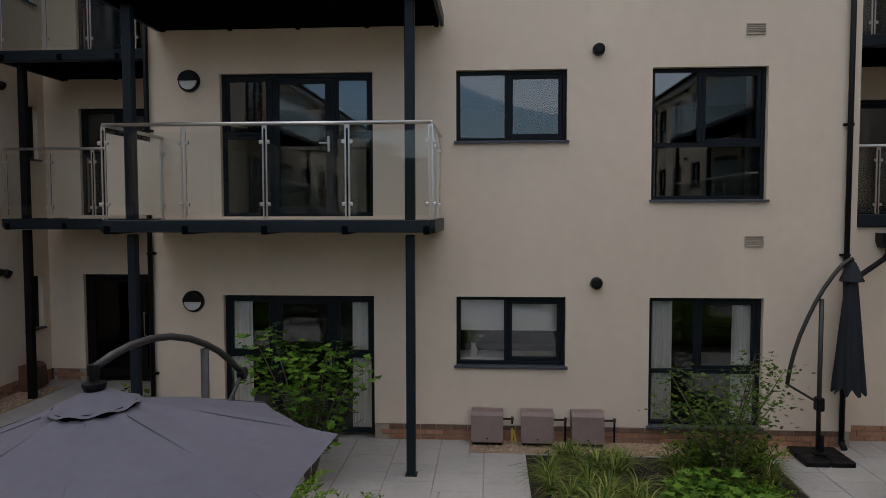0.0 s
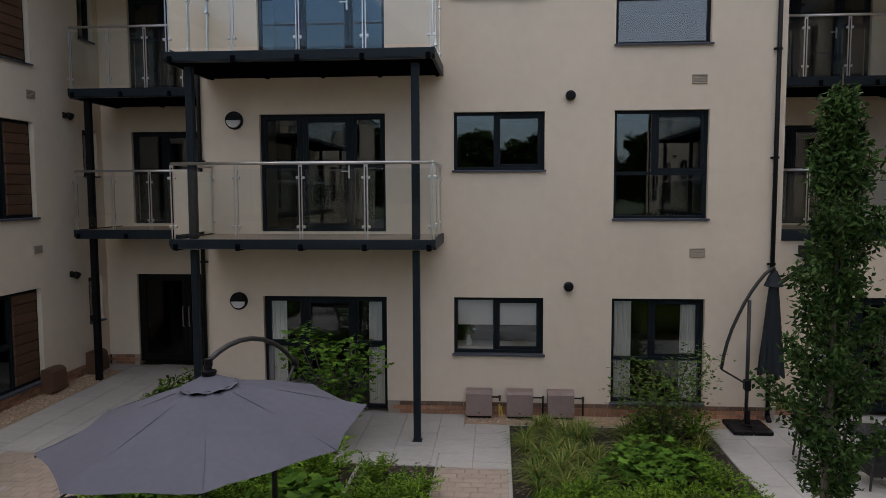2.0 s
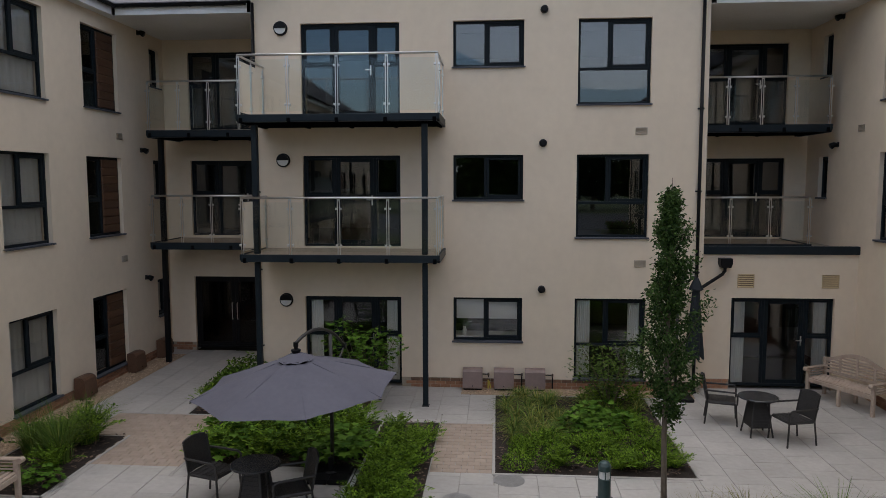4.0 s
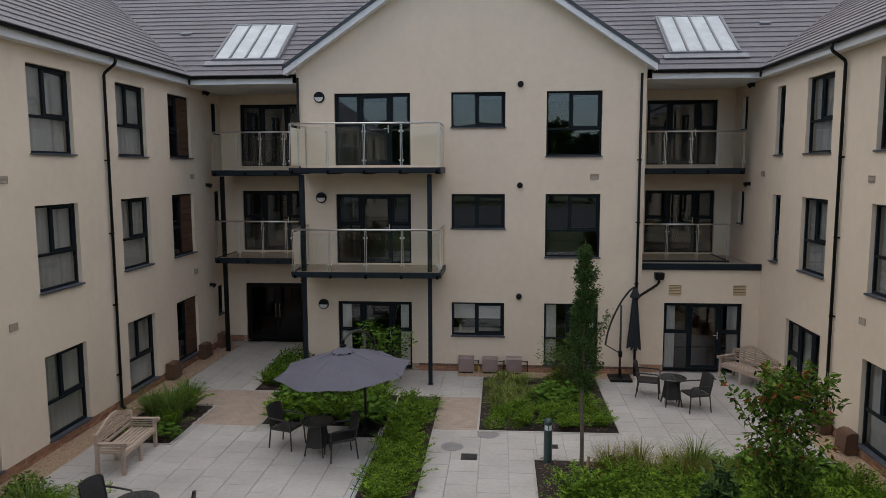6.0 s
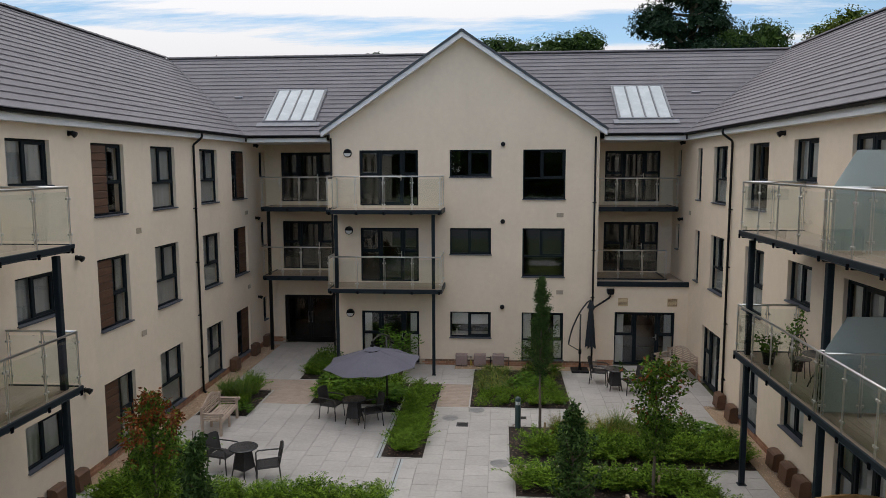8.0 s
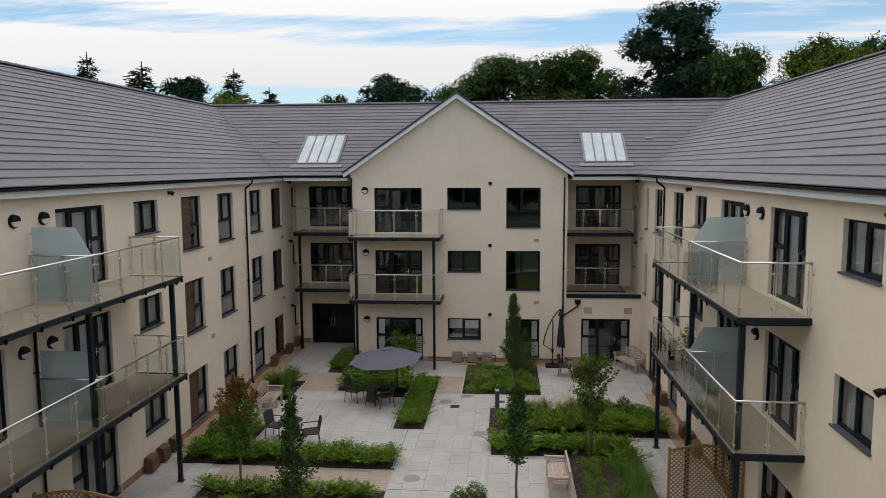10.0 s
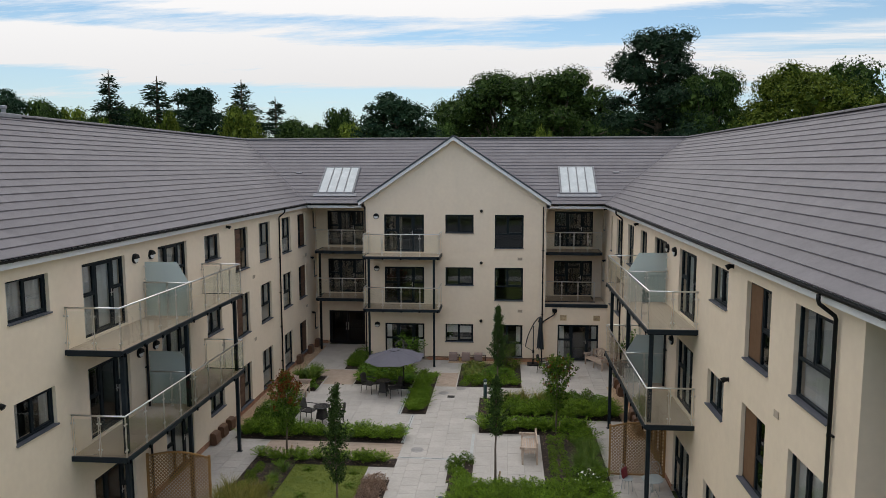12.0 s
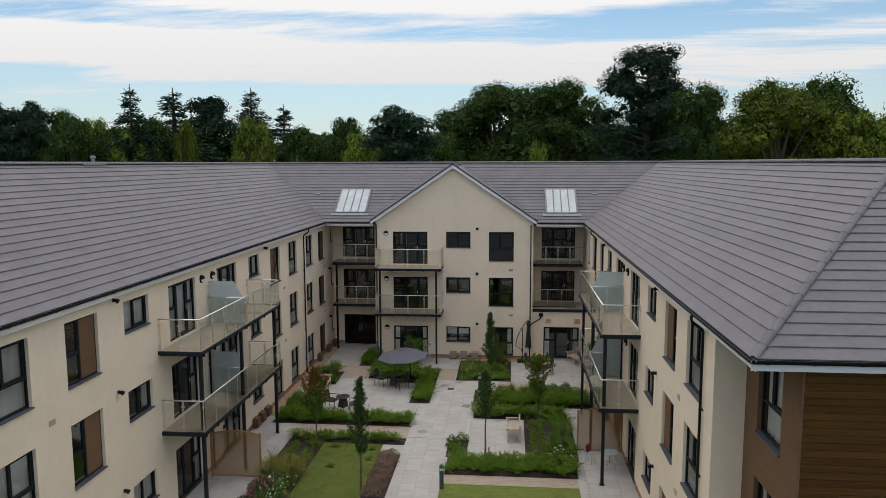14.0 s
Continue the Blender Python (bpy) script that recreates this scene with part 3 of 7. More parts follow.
s.box(XR + 10.7, XR + 11.0, NOTCH_Y, 11.5, 0, WALL_TOP)
s.box(XL - 10.7, XL, L_END - 0.3, L_END, 0, WALL_TOP)
solo("wall_outer", s, CREAM, "plain cream outer walls at the back of the building", "wall", "structure")

# rooms: floors and partitions behind the windows, coloured near-black for the interior shade
s = Shape()
for z in FLOOR:
    s.box(XL - 10.6, XL - 0.32, L_END + 0.1, 11.4, z - 0.25, z - 0.01)
    s.box(XR + 0.32, XR + 10.6, R_END + 0.32, 11.4, z - 0.25, z - 0.01)
    s.box(NOTCH_X + 0.32, XR + 10.6, NOTCH_Y + 0.28, R_END + 0.31, z - 0.25, z - 0.01)
    s.box(XL - 0.31, XR + 0.31, YB + 0.32, 11.4, z - 0.25, z - 0.01)
    s.box(XG0 + 0.31, XG1 - 0.31, 0.32, YB + 0.31, z - 0.25, z - 0.01)
s.box(XG1 + 0.02, XR - 0.02, 0.62, YB - 0.02, -0.2, -0.01)
solo("floor_rooms", s, ROOM_FLOOR_SHADE, "room floors coloured near-black for the dark interiors", "floor", "structure")
s = Shape()
s.box(XL - 4.6, XL - 4.5, L_END + 0.1, 11.4, 0, 8.6)
s.box(XR + 4.5, XR + 4.6, NOTCH_Y + 0.3, 11.4, 0, 8.6)
s.box(XL - 4.4, XR + 4.4, 7.4, 7.5, 0, 8.6)
for y in (-36, -34.2, -31, -27.0, -23.9, -17.25, -10.6, -4.4, 1.4):
    s.box(XL - 4.5, XL - 0.35, y, y + 0.1, 0, 8.5)
for y in (-26.9, -21.0, -14.4, -7.9, -4.6, -1.3, 1.2):
    s.box(XR + 0.35, XR + 4.5, y, y + 0.1, 0, 8.5)
for x in (-0.6, 2.1):
    s.box(x, x + 0.1, 0.35, 7.4, 0, 8.5)
solo("wall_partitions", s, ROOM_SHADE, "room partitions painted near-black for the dark interiors", "wall", "structure")
solo("ceiling", Shape().box(XL - 10.6, XL - 0.32, L_END + 0.1, 11.4, 8.5, 8.55).box(XR + 0.32, XR + 10.6, NOTCH_Y + 0.3, 11.4, 8.5, 8.55).box(XL - 0.3, XR + 0.3, YB + 0.32, 11.4, 8.5, 8.55).box(XG0 + 0.31, XG1 - 0.31, 0.32, YB + 0.3, 8.5, 8.55), ROOM_SHADE, "top-storey ceiling painted near-black for the dark interiors", "ceiling", "structure")


# ---- the roof ----
def slope(parent, m, v_len, left, right, pitch_angle, material=ROOF_TILE, course=0.335):
    """Tile courses on one roof slope. Local x along the eave, y level into the roof; left(y) and right(y) bound the slope."""
    cs, sn = math.cos(pitch_angle), math.sin(pitch_angle)
    n = int(math.ceil(v_len / cs / course))
    for i in range(n):
        a, b = i * course * cs, min((i + 1.12) * course * cs, v_len)
        za, zb = i * course * sn, min((i + 1.12) * course * sn, v_len * sn / cs)
        t = 0.045
        l0, r0, l1, r1 = left(a), right(a), left(b), right(b)
        if r0 - l0 < 0.05:
            break
        if r1 < l1:
            l1 = r1 = (l1 + r1) / 2
        # top face, butt edge and the underside behind it, with an open gap over the course below
        k = 0.16 * cs
        kz = 0.16 * sn
        v = [(l0, a, za + t), (r0, a, za + t), (r1, b, zb + 0.010), (l1, b, zb + 0.010), (l0, a, za + 0.024), (r0, a, za + 0.024), (r0, a + k, za + kz), (l0, a + k, za + kz)]
        s = Shape().add(v, [(0, 1, 2, 3), (4, 5, 1, 0), (4, 7, 6, 5)])
        part("tile_course", s, material, parent).matrix_local = m


roof = thing("roof_main", pose(0, 0, 0), "grey flat-tiled pitched roof over the rear range and both wings", "roof", kind="structure")
ANG = math.atan(PITCH)
main_m = pose(0, EAVE_Y, EAVE_Z)
slope(roof, main_m, RIDGE_Y - EAVE_Y, lambda y: EAVE_L - y, lambda y: EAVE_R + y, ANG)
lw = pose(EAVE_L, 0, EAVE_Z, 0, 0, 90)
slope(roof, lw, RIDGE_Y - EAVE_Y, lambda y: L_END - 0.3, lambda y: EAVE_Y + y, ANG)
HIP_Y = NOTCH_Y - 0.30
HIP_RUN = 6.2                           # the end slope is a little flatter
rw = pose(EAVE_R, 0, EAVE_Z, 0, 0, -90)
slope(roof, rw, RIDGE_Y - EAVE_Y, lambda y: -EAVE_Y - y, lambda y: -HIP_Y - y * HIP_RUN / (RIDGE_Y - EAVE_Y), ANG)
slope(roof, pose(0, HIP_Y, EAVE_Z), HIP_RUN, lambda y: EAVE_R + y * (RIDGE_Y - EAVE_Y) / HIP_RUN, lambda y: EAVE_R + 11.1 - y * (RIDGE_Y - EAVE_Y) / HIP_RUN, math.atan(RISE / HIP_RUN))
# far slopes behind the ridges
s = Shape()
zr, xl, xr = EAVE_Z + RISE, EAVE_L - (RIDGE_Y - EAVE_Y), EAVE_R + (RIDGE_Y - EAVE_Y)
s.add([(xl, RIDGE_Y, zr), (xr, RIDGE_Y, zr), (xr + 5.7, RIDGE_Y + 5.7, EAVE_Z), (xl - 5.7, RIDGE_Y + 5.7, EAVE_Z)], [(0, 1, 2, 3)])
s.add([(xl, RIDGE_Y, zr), (xl - 5.7, RIDGE_Y + 5.7, EAVE_Z), (xl - 5.7, L_END - 0.3, EAVE_Z), (xl, L_END - 0.3, zr)], [(0, 1, 2, 3)])
s.add([(xr, RIDGE_Y, zr), (xr, HIP_Y + HIP_RUN, zr), (xr + 5.7, HIP_Y, EAVE_Z), (xr + 5.7, RIDGE_Y + 5.7, EAVE_Z)], [(0, 1, 2, 3)])
s.add([(EAVE_L, L_END - 0.3, EAVE_Z), (xl, L_END - 0.3, zr), (xl - 5.7, L_END - 0.3, EAVE_Z)], [(0, 1, 2)])
part("far_slope", s, ROOF_TILE, roof)


def ridge_run(parent, a, b, r=0.12, step=0.45):
    """Half-round ridge tiles laid end to end."""
    a, b = Vector(a), Vector(b)
    n = max(1, round((b - a).length / step))
    length = (b - a).length / n
    s = Shape()
    ks = 7
    for end, rr in ((0.0, r), (length * 0.97, r * 0.97), (length * 0.97, r * 1.06), (length * 1.04, r * 1.06)):
        s.v += [(rr * math.cos(math.pi * k / (ks - 1)), end, rr * 0.75 * math.sin(math.pi * k / (ks - 1)) - 0.035) for k in range(ks)]
    s.f = [(i * ks + k, i * ks + k + 1, (i + 1) * ks + k + 1, (i + 1) * ks + k) for i in range(3) for k in range(ks - 1)]
    me = s.mesh("ridge_tile", RIDGE_TILE, fix=False)
    d = (b - a).normalized()
    q = d.to_track_quat("Y", "Z").to_matrix().to_4x4()
    for i in range(n):
        o = part("ridge_tile", me, RIDGE_TILE, parent)
        o.matrix_local = Matrix.Translation(a + d * (i * length)) @ q


ridge_run(roof, (xl, RIDGE_Y, zr + 0.05), (xr, RIDGE_Y, zr + 0.05))
ridge_run(roof, (xl, L_END, zr + 0.05), (xl, RIDGE_Y, zr + 0.05))
ridge_run(roof, (xr, HIP_Y + HIP_RUN, zr + 0.05), (xr, RIDGE_Y, zr + 0.05))
ridge_run(roof, (EAVE_R, HIP_Y, EAVE_Z + 0.06), (xr, HIP_Y + HIP_RUN, zr + 0.06), 0.10)
flue = part("flue", Shape().cbox(xl - 0.15, xl + 0.15, -16.9, -15.3, zr - 0.05, zr + 0.10, 0.02), LEAD, roof, "low lead-clad flue kerb")
part("flue_pipe", Shape().lathe([(0.07, 0.0), (0.07, 0.16), (0.11, 0.17), (0.11, 0.25), (0.03, 0.28)], 14, (xl, -16.0, zr + 0.08)), LEAD, flue)
for vx in (-9.0, 9.25):
    part("tile_vent", Shape().cbox(0, 0.34, 0, 0.10, 0.03, 0.085, 0.01, pose(vx, 2.65, EAVE_Z + 2.4 * PITCH, math.degrees(ANG))), LEAD, roof, "pale tile vent")
# valley linings
for x0, x1 in ((EAVE_L, xl), (EAVE_R, xr)):
    part("valley", Shape().add([(x0 - 0.03, EAVE_Y, EAVE_Z + 0.055), (x0 + 0.03, EAVE_Y, EAVE_Z + 0.055), (x1 + 0.03, RIDGE_Y, zr + 0.055), (x1 - 0.03, RIDGE_Y, zr + 0.055)], [(0, 1, 2, 3)]), RIDGE_TILE, roof, "narrow grey valley lining")

gable_roof = thing("roof_gable", pose(0, 0, 0), "grey flat-tiled gable roof with white bargeboards", "roof", kind="structure")
GL, GR, GY = GABLE_MID - GABLE_HALF, GABLE_MID + GABLE_HALF, -0.36
gm = pose(GL, 0, EAVE_Z + GABLE_UP, 0, 0, -90)
slope(gable_roof, gm, GABLE_HALF, lambda y: -EAVE_Y - y, lambda y: -GY, ANG)
gm = pose(GR, 0, EAVE_Z + GABLE_UP, 0, 0, 90)
slope(gable_roof, gm, GABLE_HALF, lambda y: GY, lambda y: EAVE_Y + y, ANG)
apex_z = EAVE_Z + GABLE_UP + GABLE_HALF * PITCH
ridge_run(gable_roof, (GABLE_MID, GY, apex_z + 0.05), (GABLE_MID, EAVE_Y + GABLE_HALF, apex_z + 0.05))
for sgn in (-1, 1):
    xe = GABLE_MID + sgn * (GABLE_HALF + 0.02)
    lo, hi = EAVE_Z + GABLE_UP - 0.02, apex_z - 0.005
    part("bargeboard", Shape().prism([(xe, lo - 0.165), (GABLE_MID, hi - 0.165), (GABLE_MID, hi + 0.02), (xe, lo + 0.02)], "y", GY + 0.01, GY + 0.035), WHITE_BOARD, gable_roof, "white bargeboard")
    part("verge_cap", Shape().prism([(xe + sgn * 0.03, lo), (GABLE_MID, hi + 0.015), (GABLE_MID, hi + 0.115), (xe + sgn * 0.03, lo + 0.10)], "y", GY - 0.03, GY + 0.10), VERGE, gable_roof, "dark verge cap")
    part("soffit", Shape().prism([(xe, lo - 0.145), (GABLE_MID, hi - 0.145), (GABLE_MID, hi - 0.13), (xe, lo - 0.13)], "y", GY + 0.035, 0.0), WHITE_BOARD, gable_roof)


def gutter(a, b, inward):
    """A black half-round gutter from a to b with brackets, in front of a white fascia."""
    a, b = Vector(a), Vector(b)
    d = (b - a).normalized()
    inn = Vector(inward)
    ks, r = 7, 0.062
    s = Shape()
    for p in (a, b):
        s.v += [tuple(p - inn * (0.075 + r * math.cos(math.pi * k / (ks - 1))) + Vector((0, 0, 0.02 - r * math.sin(math.pi * k / (ks - 1))))) for k in range(ks)]
        s.v += [tuple(p - inn * (0.075 + (r - 0.006) * math.cos(math.pi * k / (ks - 1))) + Vector((0, 0, 0.02 - (r - 0.006) * math.sin(math.pi * k / (ks - 1))))) for k in range(ks)]
    s.f = [(k, k + 1, 2 * ks + k + 1, 2 * ks + k) for k in range(ks - 1)] + [(ks + k, ks + k + 1, 3 * ks + k + 1, 3 * ks + k) for k in range(ks - 1)]
    t = thing("gutter", Matrix(), "black plastic half-round gutter along the eaves", "gutter", kind="structure")
    part("trough", s, BLACK_PLASTIC, t)
    n = int((b - a).length / 0.9)
    br = Shape()
    for k in range(6):
        an = math.pi * k / 5
        br.v += [(0, -0.075 - 0.072 * math.cos(an), 0.02 - 0.072 * math.sin(an)), (0.035, -0.075 - 0.072 * math.cos(an), 0.02 - 0.072 * math.sin(an))]
    br.f = [(2 * k, 2 * k + 1, 2 * k + 3, 2 * k + 2) for k in range(5)]
    me = br.mesh("bracket", BLACK_PLASTIC, fix=False)
    rot = Matrix((( d.x, inn.x, 0, 0), (d.y, inn.y, 0, 0), (0, 0, 1, 0), (0, 0, 0, 1)))
    for i in range(n + 1):
        part("bracket", me, BLACK_PLASTIC, t).matrix_local = Matrix.Translation(a + d * ((i + 0.3) * (b - a).length / (n + 1))) @ rot
    # fascia and soffit
    f = Shape()
    p, q = a + inn * 0.0, b + inn * 0.0
    f.add([tuple(p + Vector((0, 0, 0.02))), tuple(q + Vector((0, 0, 0.02))), tuple(q + Vector((0, 0, -0.19))), tuple(p + Vector((0, 0, -0.19))),
           tuple(p + inn * 0.02 + Vector((0, 0, 0.02))), tuple(q + inn * 0.02 + Vector((0, 0, 0.02))), tuple(q + inn * 0.02 + Vector((0, 0, -0.19))), tuple(p + inn * 0.02 + Vector((0, 0, -0.19)))],
          [(0, 1, 2, 3), (4, 5, 6, 7), (0, 1, 5, 4), (2, 3, 7, 6), (0, 3, 7, 4), (1, 2, 6, 5)])
    solo("fascia", f, WHITE_BOARD, "white fascia board under the gutter", "fascia", "structure")
    return t


ez = EAVE_Z - 0.03
gutter((EAVE_L - 0.02, EAVE_Y + 0.06, ez), (XG0 - 0.2, EAVE_Y + 0.06, ez), (0, 1, 0))
gutter((XG1 + 0.2, EAVE_Y + 0.06, ez), (EAVE_R + 0.02, EAVE_Y + 0.06, ez), (0, 1, 0))
gutter((EAVE_L - 0.06, L_END - 0.2, ez), (EAVE_L - 0.06, EAVE_Y, ez), (-1, 0, 0))
gutter((EAVE_R + 0.06, EAVE_Y, ez), (EAVE_R + 0.06, HIP_Y, ez), (1, 0, 0))
gutter((EAVE_R, HIP_Y + 0.06, ez), (EAVE_R + 11.0, HIP_Y + 0.06, ez), (0, 1, 0))
sz = ez - 0.19
s = Shape().box(XL, XG0, EAVE_Y + 0.08, YB, sz, sz + 0.015).box(XG1, XR, EAVE_Y + 0.08, YB, sz, sz + 0.015)
s.box(XL, EAVE_L - 0.08, L_END, EAVE_Y + 0.08, sz, sz + 0.015).box(EAVE_R + 0.08, XR, R_END, EAVE_Y + 0.08, sz, sz + 0.015)
s.box(EAVE_R + 0.08, NOTCH_X + 9, HIP_Y + 0.08, R_END, sz, sz + 0.015)
solo("soffit", s, WHITE_BOARD, "white soffit boards under the eaves", "soffit", "structure")


# rooflights on the rear slope
def rooflight(x0, x1):
    w, y0, y1 = x1 - x0, 1.03, 3.03
    length = (y1 - y0) / math.cos(ANG)
    t = thing("rooflight", pose(x0, y0, EAVE_Z + (y0 - EAVE_Y) * PITCH + 0.05, math.degrees(ANG), 0, 0), "white four-pane rooflight with lead flashing on the tiled roof", "rooflight", "rooflights on the roof")
    part("kerb", Shape().cbox(-0.07, w + 0.07, -0.07, 0.0, -0.02, 0.085).cbox(-0.07, w + 0.07, length, length + 0.07, -0.02, 0.085).cbox(-0.07, 0.0, 0, length, -0.02, 0.085).cbox(w, w + 0.07, 0, length, -0.02, 0.085), LEAD, t)
    for i in range(4):
        part("pane", Shape().cbox(i * w / 4 + 0.025, (i + 1) * w / 4 - 0.025, 0.0, length, 0.045, 0.07, 0.004), ROOFLIGHT, t)
    for i in range(5):
        x = i * w / 4
        part("glazing_bar", Shape().cbox(x - 0.03, x + 0.03, -0.02, length, 0.04, 0.105, 0.008), GLAZING_BAR, t, "grey glazing bar")
    part("apron", Shape().cbox(-0.25, w + 0.25, -0.34, -0.07, 0.0, 0.03, 0.005), LEAD, t, "grey lead apron")
    return t


rooflight(-7.25, -5.30)
rooflight(6.27, 8.15)


# ---- the ground ----
s = Shape()
s.add([(-900, -900, -0.08), (900, -900, -0.08), (900, 900, -0.08), (-900, 900, -0.08)], [(0, 1, 2, 3)])
solo("ground", s, ROUGH_GRASS, "rough grass ground round the building", "ground", "structure")
# Unseen slab, added so the gable windows mirror grey instead of green.
REFLECTION_GREY = mk("reflection_slab_grey", (0.055, 0.055, 0.057), (0.100, 0.099, 0.098), 0.5, 0.9, 0.6, 60)
solo("approach_road", Shape().box(-70.0, 70.0, -92.0, -48.0, -0.076, -0.04), REFLECTION_GREY, "unseen grey slab added south of the courtyard for window reflections", "road", "structure")
solo("pavement_bed", Shape().box(XL + 0.0, XR, -30.0, YB, -0.075, -0.016), JOINT, "grey mortar bed under the courtyard paving", "pavement", "structure")
LAWN_RECTS = [(-4.2, -1.55, -19.71, -14.31), (1.35, 6.65, -27.41, -17.96), (-5.85, -0.75, -27.41, -19.81)]
TAN_RECTS = [(-6.6, -4.2, -4.82, -2.25), (-0.1, 0.92, -4.75, -2.43), (2.15, 6.78, -9.77, -9.0), (-5.85, -0.62, -13.49, -12.1), (1.42, 6.65, -17.91, -17.13)]
GRAVEL_RECTS = [(XL + 0.002, XL + 0.62, -11.03, 2.6), (XR - 0.6, XR - 0.002, -10.93, -4.2), (0.2, 5.2, -0.52, -0.03)]


# ---- balconies ----
CLAMP = Shape().cbox(0.02, 0.065, -0.018, 0.018, -0.022, 0.022, 0.006).mesh("clamp", STAINLESS)


def balcony(m, u0, u1, depth, z, front_posts, sides="both", side_posts=2, divider=None, label="", group="", rail_h=1.1, edge=0.15):
    """A steel balcony with timber deck, glass panels and a stainless handrail. Local x along the wall, y inwards (the front is at -depth)."""
    t = thing("balcony", m @ pose(0, 0, z), label, "balcony", group)
    yf = -depth
    # deck boards laid along the wall
    n = max(3, round(depth / 0.145))
    step = depth / n
    me = Shape().cbox(u0 + 0.02, u1 - 0.02, 0.0015, step - 0.0015, -0.03, 0.0, 0.002).mesh("deck_board", DECK)
    for i in range(n):
        o = part("deck_board", me, DECK, t)
        o.location = (0, -depth + i * step - 0.002, 0)
    # edge beams with a drip lip
    s = Shape().cbox(u0, u1, yf - 0.05, yf, -edge, 0.012, 0.008).cbox(u0, u1, yf - 0.06, yf + 0.09, -edge - 0.012, -edge, 0.004)
    part("edge_beam", s, STEEL_DARK, t)
    for x0, x1 in ((u0 - 0.05, u0), (u1, u1 + 0.05)):
        part("side_beam", Shape().prism([(yf - 0.05, 0.015), (0.0, 0.015), (0.0, -edge - 0.02), (yf + 0.02, -edge - 0.02), (yf - 0.05, 0.04 - edge)], "x", x0, x1), STEEL_DARK, t)
    k = max(2, round((u1 - u0) / 1.0))
    # joists and under plate carry the shade beneath the deck in their colour
    me = Shape().cbox(-0.03, 0.03, yf + 0.0, -0.01, -0.16, -0.032, 0.006).cbox(-0.035, 0.035, yf - 0.075, yf - 0.05, -0.16, -0.06, 0.006).mesh("joist", SHADE_BLACK)
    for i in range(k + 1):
        o = part("joist", me, SHADE_BLACK, t)
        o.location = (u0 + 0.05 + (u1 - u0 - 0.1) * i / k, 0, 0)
    part("under_plate", Shape().box(u0 + 0.01, u1 - 0.01, yf + 0.005, -0.005, -0.135, -0.122), SHADE_BLACK, t)
    # handrail
    rz, yr = rail_h, yf + 0.0
    line = []
    if sides in ("both", "left"):
        line.append((u0 + 0.0, -0.03, rz))
    line += [(u0, yr, rz), (u1, yr, rz)]
    if sides in ("both", "right"):
        line.append((u1, -0.03, rz))
    s = Shape()
    for a, b in zip(line, line[1:]):
        s.tube([a, b], 0.024, 10)
    part("handrail", s, STAINLESS, t, "round stainless steel handrail", True)

    def post(x, y, along):
        p = Shape()
        if along == "x":
            p.cbox(x - 0.03, x - 0.012, y - 0.006, y + 0.006, -0.03, rz - 0.02, 0.003).cbox(x + 0.012, x + 0.03, y - 0.006, y + 0.006, -0.03, rz - 0.02, 0.003)
        else:
            p.cbox(x - 0.006, x + 0.006, y - 0.03, y - 0.012, -0.03, rz - 0.02, 0.003).cbox(x - 0.006, x + 0.006, y + 0.012, y + 0.03, -0.03, rz - 0.02, 0.003)
        p.cbox(x - 0.012, x + 0.012, y - 0.008, y + 0.008, rz - 0.06, rz - 0.015, 0.003)
        ob = part("post", p, STAINLESS, t)
        for zc in (0.20, rz - 0.22):
            for sg in (-1, 1):
                o = part("clamp", CLAMP, STAINLESS, ob)
                o.matrix_local = pose(x, y, zc, 0, 0, (0 if sg > 0 else 180) + (0 if along == "x" else 90))

    def glass(x0, x1, y0, y1):
        if abs(x1 - x0) > abs(y1 - y0):
            g = Shape().sheet(x0 + 0.035, x1 - 0.035, y0 - 0.005, y0 + 0.005, 0.07, rz - 0.09)
        else:
            g = Shape().sheet(x0 - 0.005, x0 + 0.005, min(y0, y1) + 0.035, max(y0, y1) - 0.035, 0.07, rz - 0.09)
        o = part("glass_panel", g, RAIL_GLASS, t)
        o.visible_shadow = False

    xs = [u0 + (u1 - u0) * i / (front_posts - 1) for i in range(front_posts)]
    for x in xs:
        post(x, yf, "x")
    for a, b in zip(xs, xs[1:]):
        glass(a, b, yf, yf)
    for side, x in (("left", u0), ("right", u1)):
        if sides not in ("both", side):
            continue
        ys = [yf + (depth - 0.06) * i / side_posts for i in range(side_posts + 1)]
        for y in ys[1:]:
            post(x, y, "y")
        for a, b in zip(ys, ys[1:]):
            glass(x, x, a, b)
    if divider is not None:
        g = Shape().prism([(-0.04, 0.05), (yf + 0.06, 0.05), (yf + 0.06, 1.12), (yf + 0.42, 1.75), (-0.04, 1.75)], "x", divider - 0.006, divider + 0.006)
        part("divider", g, FROST, t, "frosted glass privacy screen with a cut corner")
        for zz in (0.35, 1.2, 1.6):
            part("wall_clamp", Shape().cbox(divider - 0.02, divider + 0.02, -0.08, 0.0, zz - 0.025, zz + 0.025, 0.005), STAINLESS, t)
        # each flat has its own return guard beside the screen
        for dx in (-0.10, 0.10):
            x = divider + dx
            part("return_rail", Shape().tube([(x, yf + 0.03, rz), (x, -0.03, rz)], 0.02, 10), STAINLESS, t, smooth=True)
            ys = [yf + 0.04, yf + (depth - 0.06) / 2, -0.06]
            for y in ys:
                post(x, y, "y")
            for a, b in zip(ys, ys[1:]):
                glass(x, x, a, b)
    return t


